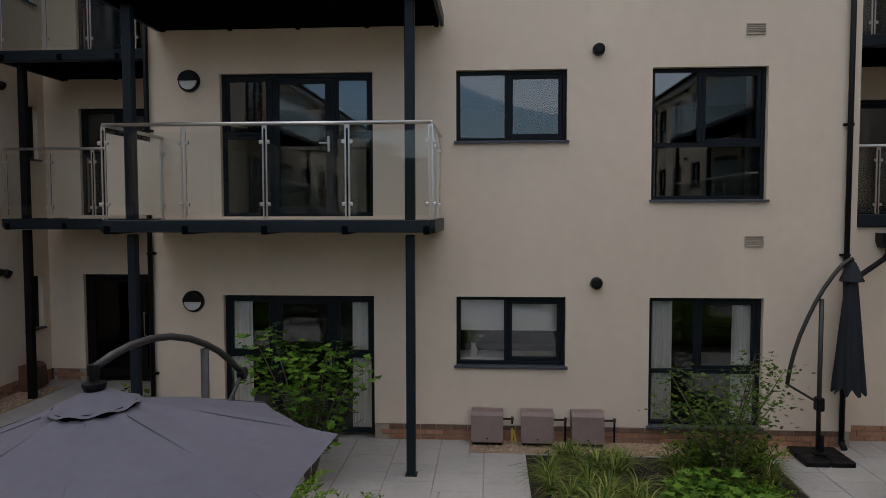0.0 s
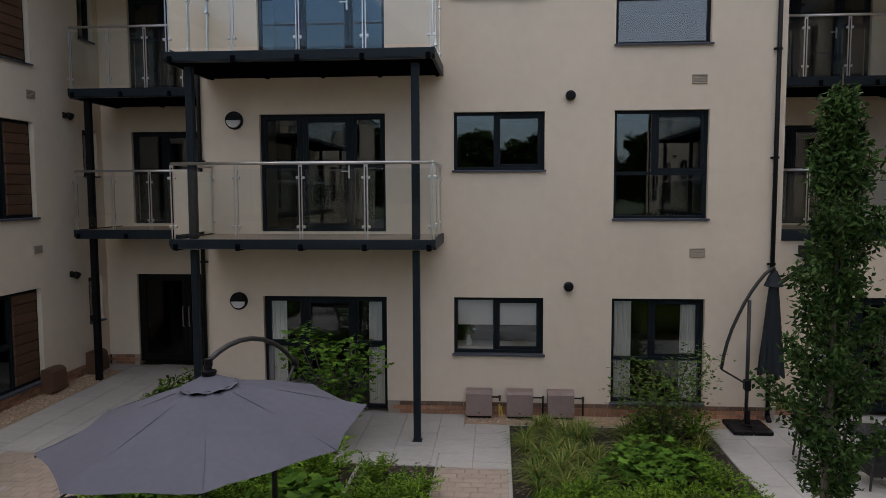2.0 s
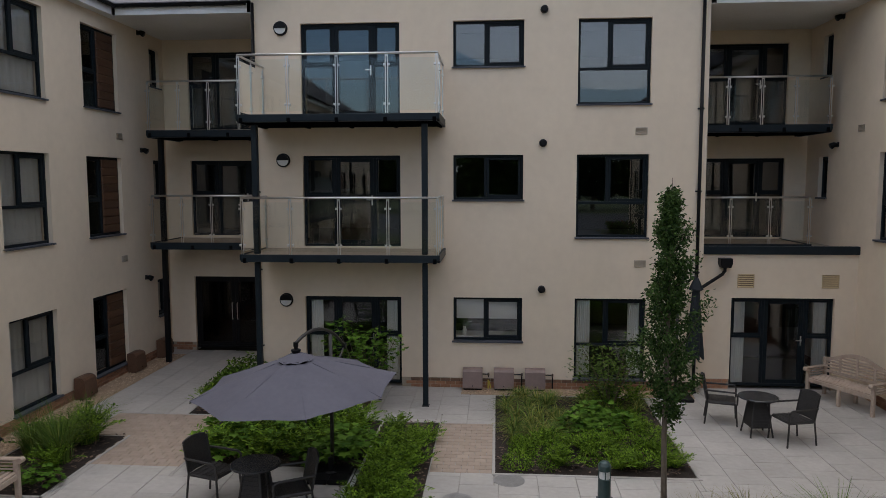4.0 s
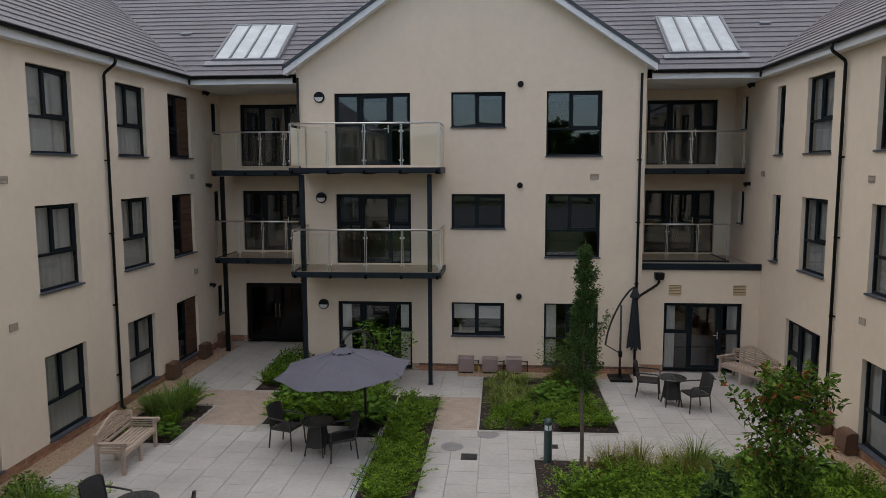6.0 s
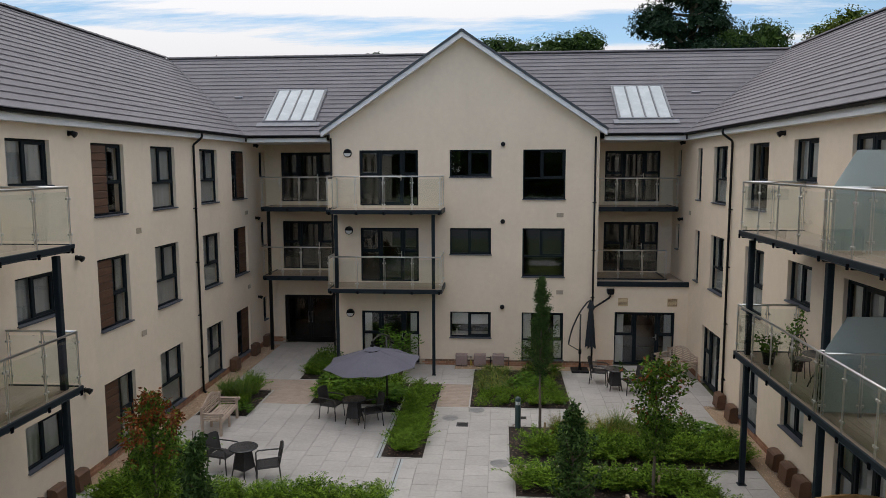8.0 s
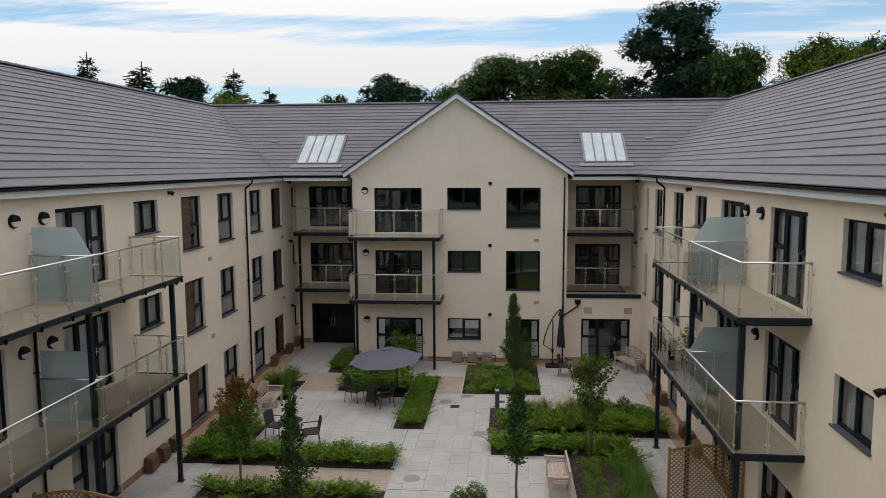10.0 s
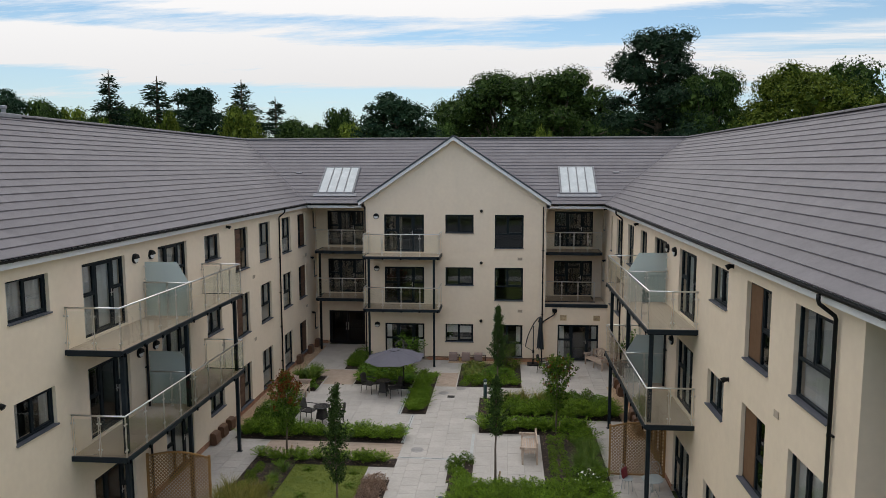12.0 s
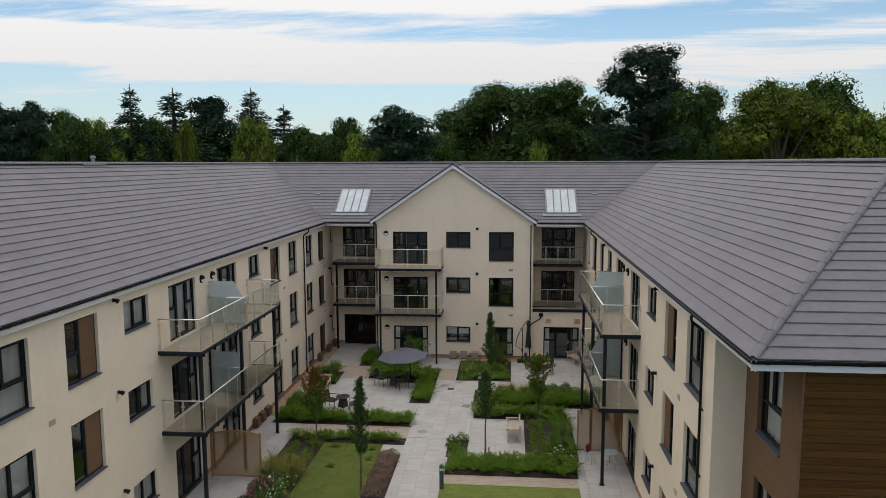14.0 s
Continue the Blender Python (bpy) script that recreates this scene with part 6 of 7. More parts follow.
def far_tree(kind, seed, fine=2):
    rng = random.Random(seed)
    label = {"oak": "large dark green broadleaf tree beyond the roof", "light": "light green rounded tree beyond the roof", "pine": "tall dark spreading pine beyond the roof", "spruce": "dark pointed conifer beyond the roof"}[kind]
    t = thing(kind + "_tree", Matrix(), label, "tree", "trees beyond the roofs")
    s, wood = Leaves(), Shape()
    mat = {"oak": FAR_OAK, "light": FAR_LIGHT, "pine": FAR_PINE, "spruce": FAR_PINE}[kind]
    if kind in ("oak", "light"):
        wood.tube([(0, 0, -0.2), (0.1, 0, 4), (0, 0.2, 9), (0.2, 0, 15)], 0.4, 8, radii=[0.55, 0.42, 0.3, 0.1])
        for i in range(66):
            a, f = rng.uniform(0, 2 * math.pi), (i + rng.random()) / 66
            z = 4.5 + 14.0 * f
            r = 6.2 * math.sqrt(max(0.05, 1 - ((f - 0.38) / 0.68) ** 2)) * rng.uniform(0.4, 1.0)
            c = Vector((math.cos(a) * r, math.sin(a) * r, z))
            if i % 3 == 0:
                wood.tube([(0, 0, z * 0.55), tuple(c * 0.6 + Vector((0, 0, z * 0.32))), tuple(c)], 0.1, 5, radii=[0.2, 0.12, 0.04])
            q = rng.uniform(1.5, 2.6)
            clump(s, rng, c, (q, q, q * 0.75), (20, 60, 185, 480)[fine], (1.3, 0.8, 0.38, 0.25)[fine], 0.62)
            clump(s, rng, c * 0.9 + Vector((0, 0, c.z * 0.1 - 0.2)), (q * 0.6, q * 0.6, q * 0.45), (10, 32, 34, 40)[fine], (2.0, 1.7, 1.0, 0.9)[fine], 0.9)
    elif kind == "pine":
        wood.tube([(0, 0, -0.2), (0.2, 0.1, 7), (-0.1, 0.2, 13), (0.2, 0, 19)], 0.4, 8, radii=[0.5, 0.4, 0.28, 0.08])
        for i in range(60):
            a, f = i * 2.4 + rng.uniform(-0.5, 0.5), (i + rng.random()) / 60
            z = 4.0 + 15.0 * f
            r = 5.2 * (1 - 0.85 * max(0.0, f - 0.40)) * (1.0 if f < 0.88 else math.sqrt(max(0.04, 1.0 - ((f - 0.88) / 0.13) ** 2))) * rng.choice((0.3, 0.55, 0.8, 1.0))
            c = Vector((math.cos(a) * r, math.sin(a) * r, z + rng.gauss(0, 0.3)))
            wood.tube([(0, 0, z - 1.0), tuple(c * 0.5 + Vector((0, 0, z * 0.5 - 0.5))), tuple(c)], 0.1, 5, radii=[0.14, 0.09, 0.03])
            q = rng.uniform(1.2, 2.1)
            clump(s, rng, c, (q, q, q * 0.50), (22, 75, 260, 520)[fine], (1.3, 0.8, 0.38, 0.27)[fine], 0.38, 0.3)
            clump(s, rng, c * 0.92 + Vector((0, 0, c.z * 0.08 - 0.15)), (q * 0.65, q * 0.65, q * 0.22), (14, 40, 42, 48)[fine], (1.8, 1.5, 0.8, 0.7)[fine], 0.9, 0.45)
    else:
        wood.tube([(0, 0, -0.2), (0, 0, 10), (0, 0, 20)], 0.3, 8, radii=[0.4, 0.25, 0.03])
        for i in range(105):
            f = (i // 5 + 0.75 * rng.random()) / 21.6
            z = 3.0 + 16.8 * f
            a = i * 1.05 + rng.uniform(-0.3, 0.3)
            r = 4.3 * (1 - f) ** 0.95 * rng.uniform(0.45, 1.15) + 0.10
            tip = Vector((math.cos(a) * r, math.sin(a) * r, z - r * 0.22))
            wood.tube([(0, 0, z), tuple(tip)], 0.04, 4, radii=[0.07, 0.02])
            for j in range(int(14 + 62 * r)):
                u = rng.uniform(0.15, 1.05)
                p = Vector((0, 0, z)).lerp(tip, u) + Vector((rng.gauss(0, 0.12 + 0.09 * r), rng.gauss(0, 0.12 + 0.09 * r), rng.gauss(-0.05, 0.16)))
                s.leaf(p, Vector((math.cos(a), math.sin(a), -0.15)) + rvec(rng) * 0.7, rvec(rng), (0.30 + 0.09 * r) * rng.uniform(0.6, 1.2), 0.12 + 0.04 * r)
    part("trunk", wood, BARK, t)
    part("crown", s.mesh("crown", mat, fix=False), mat, t)
    return t


wood_rng = random.Random(21)
first = {}


def wood_tree(kind, x, y, h, wide=1.0, fine=2):
    k = (kind, wood_rng.randrange(2) if fine < 3 else 0, fine)
    if k not in first:
        first[k] = far_tree(kind, 300 + len(first), fine)
        t = first[k]
    else:
        t = copy_thing(first[k], Matrix())
    f = h / (19.8 if kind != "oak" else 19.5)
    t.matrix_basis = pose(x, y, -0.1, 0, 0, wood_rng.uniform(0, 360)) @ Matrix.Diagonal((f * wide, f * wide, f, 1))


for kind, x, y, h, wide in (
        ("oak", -6.5, 86.0, 21.8, 0.7), ("oak", 30.5, 58.0, 20.0, 0.8), ("oak", 44.0, 52.0, 22.9, 0.8), ("light", 43.5, 42.0, 18.4, 0.75), ("light", 51.0, 46.0, 19.5, 0.8), ("oak", 56.0, 52.0, 22.0, 0.9), ("light", 7.2, 40.0, 15.0, 0.3),
        ("pine", -11.5, 57.6, 20.2, 1.15), ("oak", -6.5, 70.0, 17.4, 0.6), ("oak", -24.4, 80.0, 20.3, 0.65), ("light", -20.5, 70.0, 17.6, 0.6), ("oak", -28.5, 76.0, 17.6, 0.8), ("oak", -35.0, 92.0, 19.4, 0.9),
        ("spruce", -46.3, 113.5, 25.4, 1.7), ("spruce", -52.0, 109.0, 28.5, 1.7), ("pine", -57.5, 100.0, 26.4, 1.05), ("spruce", -52.9, 74.2, 25.0, 2.1), ("spruce", -50.6, 56.0, 23.6, 1.3), ("light", -36.7, 67.2, 19.9, 0.58),
        ("light", -46.2, 64.0, 19.2, 0.32), ("oak", -53.5, 67.0, 20.0, 0.6), ("light", -51.1, 56.0, 17.8, 0.5), ("light", -61.5, 64.0, 19.9, 0.5), ("oak", -62.8, 60.0, 19.6, 0.6), ("oak", -57.0, 62.0, 18.2, 0.7),
        ("oak", -71.6, 70.0, 21.4, 0.7), ("pine", -73.5, 66.0, 22.2, 0.8), ("pine", -78.5, 66.0, 22.4, 0.9), ("oak", -86.0, 70.0, 22.0, 0.9)):
    wood_tree(kind, x, y, h, wide)
for kind, x, y, h, wide in (("pine", 21.8, 53.5, 27.9, 1.0), ("oak", 2.2, 77.0, 25.7, 1.18), ("oak", 11.6, 76.0, 25.5, 1.15), ("oak", 27.6, 52.0, 22.4, 0.74), ("light", 36.5, 47.5, 22.4, 1.05)):
    wood_tree(kind, x, y, h, wide, 3)
for i in range(22):
    wood_tree(wood_rng.choice(("oak", "oak", "pine")), -118 + i * 9.6 + wood_rng.uniform(-1.5, 1.5), 98 + wood_rng.uniform(-4, 6), wood_rng.uniform(17.0, 18.8), 1.4, 1)
for i in range(24):
    wood_tree(wood_rng.choice(("oak", "oak", "pine")), -80 + i * 7 + wood_rng.uniform(-2, 2), -105 + wood_rng.uniform(-4, 4), wood_rng.uniform(11.0, 14.5), 1.25, 0)


# ---- garden furniture ----
RATTAN = mk("black_rattan", (0.012, 0.011, 0.011), (0.035, 0.031, 0.029), 30, 0.55, 0.8, 90, coords="object")
RATTAN_GREY = mk("grey_rattan", (0.016, 0.015, 0.015), (0.042, 0.039, 0.038), 30, 0.55, 0.8, 90, coords="object")
DARK_METAL = mk("dark_bronze_metal", (0.02, 0.018, 0.017), (0.035, 0.032, 0.03), 6, 0.45, 0.1, 60)
TABLE_GLASS = mk("dark_table_top", (0.03, 0.03, 0.032), (0.05, 0.05, 0.052), 5, 0.22, 0.05, 60)
TEAK = mk("weathered_teak", (0.37, 0.275, 0.210), (0.50, 0.395, 0.315), 5, 0.75, 0.35, 50, coords="object", random=0.10, stretch=(1, 1, 1))
CANOPY_GREY = mk("grey_canopy_cloth", (0.088, 0.085, 0.107), (0.110, 0.106, 0.130), 1.5, 0.85, 0.25, 220, coords="object")
CANOPY_DARK = mk("dark_canopy_cloth", (0.007, 0.011, 0.015), (0.013, 0.018, 0.024), 2, 0.8, 0.25, 220, coords="object")
BOLLARD_GREEN = mk("bollard_paint", (0.028, 0.055, 0.052), (0.042, 0.075, 0.07), 5, 0.4, 0.1, 60)
TRELLIS = mk("golden_trellis_wood", (0.23, 0.115, 0.036), (0.33, 0.18, 0.062), 5, 0.75, 0.3, 50, random=0.1)
BISTRO_IRON = mk("pale_painted_iron", (0.27, 0.31, 0.31), (0.36, 0.40, 0.40), 6, 0.5, 0.1, 80)
RED_CLOTH = mk("red_cushion", (0.16, 0.02, 0.025), (0.24, 0.035, 0.04), 6, 0.9, 0.2, 80)


def rattan_chair(m, label="black woven rattan garden armchair"):
    t = thing("garden_chair", m, label, "garden chair", "rattan chairs")
    s = Shape().cbox(-0.26, 0.26, -0.25, 0.25, 0.40, 0.45, 0.02)
    part("seat", s, RATTAN, t)
    # woven back, slightly curved and leaning
    b = Shape()
    nx, nz = 8, 6
    for j in range(nz + 1):
        for i in range(nx + 1):
            u, v = i / nx * 2 - 1, j / nz
            for dy in (0.0, 0.025):
                b.v.append((u * (0.25 - 0.02 * v), 0.24 + 0.10 * v - 0.05 * (1 - u * u) * -1 * 0.6 + dy, 0.44 + 0.44 * v + 0.03 * (1 - u * u) * v))
    idx = lambda i, j, k: (j * (nx + 1) + i) * 2 + k
    for j in range(nz):
        for i in range(nx):
            b.f += [(idx(i, j, 0), idx(i + 1, j, 0), idx(i + 1, j + 1, 0), idx(i, j + 1, 0)), (idx(i, j, 1), idx(i, j + 1, 1), idx(i + 1, j + 1, 1), idx(i + 1, j, 1))]
    for j in range(nz):
        for i in (0, nx):
            b.f.append((idx(i, j, 0), idx(i, j + 1, 0), idx(i, j + 1, 1), idx(i, j, 1)))
    for i in range(nx):
        for j in (0, nz):
            b.f.append((idx(i, j, 0), idx(i + 1, j, 0), idx(i + 1, j, 1), idx(i, j, 1)))
    part("backrest", b, RATTAN_GREY, t, "grey woven backrest")
    for sx in (-1, 1):
        part("arm", Shape().tube([(sx * 0.26, 0.30, 0.66), (sx * 0.28, 0.05, 0.66), (sx * 0.285, -0.22, 0.655), (sx * 0.28, -0.27, 0.62), (sx * 0.27, -0.27, 0.42)], 0.018, 8), DARK_METAL, t)
        part("leg", Shape().tube([(sx * 0.25, -0.25, 0.42), (sx * 0.265, -0.28, 0.0)], 0.016, 8), DARK_METAL, t)
        part("leg", Shape().tube([(sx * 0.24, 0.33, 0.86), (sx * 0.24, 0.25, 0.44), (sx * 0.25, 0.30, 0.0)], 0.016, 8), DARK_METAL, t)
    w = Shape()
    for k in range(5):
        w.tube([(-0.25, -0.2 + k * 0.1, 0.452), (0.25, -0.2 + k * 0.1, 0.452)], 0.006, 5)
    part("weave", w, RATTAN, t)
    return t


def rattan_table(m):
    t = thing("garden_table", m, "round dark garden table on a flared woven base with splayed legs", "garden table", "round tables")
    part("tabletop", Shape().lathe([(0.02, 0.685), (0.33, 0.685), (0.35, 0.695), (0.35, 0.71), (0.335, 0.72), (0.02, 0.72)], 36), TABLE_GLASS, t)
    part("base", Shape().lathe([(0.245, 0.17), (0.25, 0.18), (0.20, 0.42), (0.16, 0.62), (0.17, 0.685)], 4), RATTAN, t)
    for k in range(4):
        c, s_ = math.cos(k * math.pi / 2), math.sin(k * math.pi / 2)
        part("leg", Shape().tube([(0.17 * c, 0.17 * s_, 0.68), (0.245 * c, 0.245 * s_, 0.22), (0.29 * c, 0.29 * s_, 0.0)], 0.016, 8), DARK_METAL, t)
    w = Shape()
    for k in range(8):
        z = 0.20 + k * 0.06
        r = 0.25 - 0.205 * (z - 0.18)
        w.tube([((r + 0.004) * math.cos(math.pi * i / 2), (r + 0.004) * math.sin(math.pi * i / 2), z) for i in range(5)], 0.006, 4, cap=False)
    part("weave", w, RATTAN, t)
    return t


chair = rattan_chair(pose(-3.14, -5.95, 0, 0, 0, 72))
table = rattan_table(pose(-2.38, -6.33, 0, 0, 0, 35))
for x, y, a in ((-1.86, -6.47, -62), (-4.95, -9.85, 75), (-3.65, -10.35, -70), (5.29, -1.95, 75), (6.20, -3.00, -75)):
    copy_thing(chair, pose(x, y, 0, 0, 0, a))
copy_thing(table, pose(-4.34, -10.08, 0, 0, 0, 20))
copy_thing(table, pose(5.72, -2.65, 0, 0, 0, 50))


def bench(m, w, arched, label):
    """A slatted teak bench; local y points to the back."""
    t = thing("garden_bench", m, label, "bench", "teak benches")
    for i in range(6):
        part("seat_slat", Shape().cbox(-w / 2 + 0.03, w / 2 - 0.03, -0.26 + i * 0.088, -0.26 + i * 0.088 + 0.065, 0.42, 0.445, 0.006), TEAK, t)
    for sx in (-1, 1):
        x = sx * (w / 2 - 0.035)
        part("leg", Shape().cbox(x - 0.035, x + 0.035, -0.29, -0.22, 0.0, 0.62, 0.008), TEAK, t)
        part("leg", Shape().cbox(x - 0.035, x + 0.035, 0.23, 0.30, 0.0, 0.82, 0.008), TEAK, t)
        part("arm", Shape().cbox(x - 0.045, x + 0.045, -0.33, 0.26, 0.62, 0.655, 0.012), TEAK, t)
        part("scroll", Shape().tube([(x - 0.045, -0.32, 0.615), (x + 0.045, -0.32, 0.615)], 0.045, 10), TEAK, t)
        for k in range(3):
            part("side_slat", Shape().cbox(x - 0.012, x + 0.012, -0.22, 0.23, 0.47 + k * 0.05, 0.495 + k * 0.05, 0.004), TEAK, t)
    part("apron", Shape().cbox(-w / 2 + 0.07, w / 2 - 0.07, -0.28, -0.25, 0.34, 0.42, 0.006), TEAK, t)
    part("leg", Shape().cbox(-0.035, 0.035, -0.285, -0.225, 0.0, 0.42, 0.008), TEAK, t)
    part("leg", Shape().cbox(-0.035, 0.035, 0.235, 0.295, 0.0, 0.42, 0.008), TEAK, t)
    top = lambda x: 0.82 + (0.20 * max(0.0, math.cos(math.pi * x / w * 1.05)) ** 1.6 if arched else 0.0)
    n = 16
    xs = [-w / 2 + 0.07 + (w - 0.14) * i / n for i in range(n + 1)]
    prof = [(x, top(x)) for x in xs] + [(x, top(x) - 0.07) for x in reversed(xs)]
    part("back_rail", Shape().prism(prof, "y", 0.245, 0.285), TEAK, t)
    part("back_rail", Shape().cbox(-w / 2 + 0.07, w / 2 - 0.07, 0.245, 0.285, 0.50, 0.56, 0.006), TEAK, t)
    if arched:
        k = 0
        z = 0.60
        while z < 0.95:
            xr_ = max([x for x in xs if top(x) - 0.07 > z] or [0.0])
            if xr_ > 0.1:
                part("back_slat", Shape().cbox(-xr_, xr_, 0.255, 0.275, z, z + 0.035, 0.004), TEAK, t)
            z += 0.065
        for x in (-w / 4, 0, w / 4):
            part("back_slat", Shape().cbox(x - 0.025, x + 0.025, 0.25, 0.28, 0.56, top(x) - 0.06, 0.004), TEAK, t)
    else:
        c = int((w - 0.2) / 0.10)
        for i in range(c):
            x = -w / 2 + 0.12 + (w - 0.24) * i / (c - 1)
            part("back_slat", Shape().cbox(x - 0.02, x + 0.02, 0.255, 0.275, 0.55, 0.76, 0.004), TEAK, t)
    return t


bench(pose(-6.18, -6.95, 0, 0, 0, 93), 1.5, True, "weathered teak bench with an arched slatted back")
bench(pose(8.20, -0.74, 0, 0, 0, -62), 1.55, True, "weathered teak bench with an arched back in the terrace corner")
bench(pose(4.2, -12.95, 0, 0, 0, -90), 1.5, False, "weathered teak bench with a straight slatted back")


def umbrella_base(t, x, y, w=0.44):
    for i in (0, 1):
        for j in (0, 1):
            part("weight", Shape().cbox(x - w + i * (w + 0.005), x + i * w, y - w + j * (w + 0.005), y + j * w, 0.0, 0.075, 0.015), BLACK_PLASTIC, t)
    part("foot", Shape().lathe([(0.09, 0.075), (0.09, 0.09), (0.045, 0.11), (0.04, 0.32), (0.035, 0.32)], 16, (x, y, 0)), BLACK_PLASTIC, t)


# the open umbrella
ux, uy, mx_, my_ = -1.893, -5.915, -1.64, -4.87
um = thing("cantilever_umbrella", Matrix(), "open grey cantilever parasol on a weighted black base", "parasol")
umbrella_base(um, -1.62, -5.07, 0.31)
part("mast", Shape().tube([(mx_, my_, 0.1), (mx_, my_, 2.24)], 0.03, 12), DARK_METAL, um, smooth=True)
# the bowed arm rises from its hinge behind the mast and ends in an elbow over the hub
arm_way = ((0.0, 1.95), (0.10, 2.08), (0.20, 2.19), (0.30, 2.27), (0.42, 2.345), (0.55, 2.395), (0.68, 2.415), (0.80, 2.405), (0.90, 2.375), (1.0, 2.325))
arm_pts = [(-1.525 + (ux + 1.525) * a, -4.40 + (uy + 4.40) * a, z) for a, z in arm_way]
part("arm", Shape().tube(arm_pts, 0.025, 12), DARK_METAL, um, "curved dark metal arm", True)
part("hinge", Shape().tube([(-1.555, -4.40, 1.95), (-1.495, -4.40, 1.95)], 0.05, 14), BLACK_PLASTIC, um)
part("elbow", Shape().tube([(ux, uy, 2.345), (ux, uy, 2.28)], 0.036, 12).tube([(ux, uy, 2.28), (ux, uy, 2.215)], 0.028, 12), BLACK_PLASTIC, um)
part("strut", Shape().tube([(mx_, my_, 1.45), (-1.525, -4.40, 1.95)], 0.016, 8), DARK_METAL, um)
part("crank", Shape().cbox(mx_ - 0.05, mx_ + 0.05, my_ - 0.06, my_ + 0.06, 1.05, 1.25, 0.015).tube([(mx_ + 0.05, my_, 1.15), (mx_ + 0.13, my_, 1.15), (mx_ + 0.13, my_, 1.05)], 0.010, 6), BLACK_PLASTIC, um)
part("hub", Shape().lathe([(0.02, 2.10), (0.05, 2.12), (0.05, 2.17), (0.07, 2.215), (0.07, 2.235), (0.03, 2.245)], 14, (ux, uy, 0)), BLACK_PLASTIC, um)
TOP, EDGE, RAD, SIDES, PHASE = 2.14, 1.694, 1.46, 8, 0.352
cn = Shape()
rings, seg = 8, 6


def lean(x, y, z):
    """The canopy hangs a little low on one side."""
    return (x, y, z + (x - ux) * 0.053 + (y - uy) * 0.03)


def canopy_z(f):
    return TOP - (TOP - EDGE) * f ** 1.12


for j in range(rings + 1):
    f = j / rings
    for i in range(SIDES * seg):
        a = 2 * math.pi * i / (SIDES * seg) + PHASE
        local = (i % seg) / seg
        chord = math.cos(math.pi / SIDES) / math.cos(2 * math.pi / SIDES * (local - 0.5))
        sag = 0.045 * f * f * math.sin(math.pi * local)
        r = RAD * f * (chord - 0.03 * f * math.sin(math.pi * local))
        cn.v.append(lean(ux + r * math.cos(a), uy + r * math.sin(a), canopy_z(f) - sag * 0.4 + 0.008 * math.sin(i * 1.7 + j)))
n = SIDES * seg
cn.f = [(j * n + i, j * n + (i + 1) % n, (j + 1) * n + (i + 1) % n, (j + 1) * n + i) for j in range(rings) for i in range(n)]
canopy = part("canopy", cn, CANOPY_GREY, um, "grey cloth canopy in eight panels", True)
# A black ring is added to paint the shade in the vent's gap.
vent_cap, vent_net = Shape(), Shape()
for j in range(5):
    f = j / 4
    for i in range(48):
        a = 2 * math.pi * i / 48
        lobe = math.sin(4 * (a - PHASE)) ** 2
        r = (0.03 + 0.23 * f) * (1 - 0.015 * f * (1 - lobe))
        vent_cap.v.append(lean(ux + r * math.cos(a), uy + r * math.sin(a), TOP + 0.060 - 0.112 * f ** 1.2 + 0.020 * f ** 4 * lobe))
        if j in (2, 4):
            vent_net.v.append(lean(ux + 0.235 * math.cos(a), uy + 0.235 * math.sin(a), TOP + (-0.034 if j == 2 else -0.068)))
vent_cap.f = [(j * 48 + i, j * 48 + (i + 1) % 48, (j + 1) * 48 + (i + 1) % 48, (j + 1) * 48 + i) for j in range(4) for i in range(48)]
vent_net.f = [(i, (i + 1) % 48, 48 + (i + 1) % 48, 48 + i) for i in range(48)]
part("vent_net", vent_net, SHADE_BLACK, canopy, "black ring standing in for the shaded gap under the vent flap")
part("vent", vent_cap, CANOPY_GREY, canopy, smooth=True)
for i in range(SIDES):
    a = 2 * math.pi * i / SIDES + PHASE
    at = lambda f, dz: lean(ux + RAD * f * math.cos(a), uy + RAD * f * math.sin(a), canopy_z(f) + dz)
    rib = part("rib", Shape().tube([at(0.03, -0.03), at(0.5, -0.03), at(1.0, -0.03)], 0.011, 6), DARK_METAL, um)
    part("strut", Shape().tube([(ux + 0.04 * math.cos(a), uy + 0.04 * math.sin(a), 1.72), at(0.5, -0.03)], 0.008, 6), DARK_METAL, rib)
    part("seam", Shape().tube([at(f, -0.0005) for f in (0.2, 0.4, 0.6, 0.8, 1.0)], 0.004, 5), CANOPY_GREY, canopy)

# the closed umbrella by the wall
cx, cy = 4.80, -0.42
uc = thing("cantilever_umbrella", Matrix(), "closed dark cantilever parasol on a weighted black base by the wall", "parasol")
umbrella_base(uc, cx - 0.01, cy - 0.10, 0.31)
part("mast", Shape().tube([(cx, cy, 0.1), (cx, cy, 2.10)], 0.03, 12), DARK_METAL, uc, smooth=True)
pts = [(cx + dx, cy - 0.02, z) for dx, z in ((-0.42, 0.97), (-0.385, 1.2), (-0.34, 1.4), (-0.27, 1.63), (-0.18, 1.85), (-0.09, 2.05), (0.02, 2.25), (0.12, 2.40), (0.22, 2.53), (0.30, 2.60), (0.37, 2.63))]
part("arm", Shape().tube(pts, 0.027, 12), DARK_METAL, uc, "curved dark metal arm", True)
part("strut", Shape().tube([(cx, cy, 0.72), (cx - 0.42, cy - 0.02, 0.97)], 0.016, 8), DARK_METAL, uc)
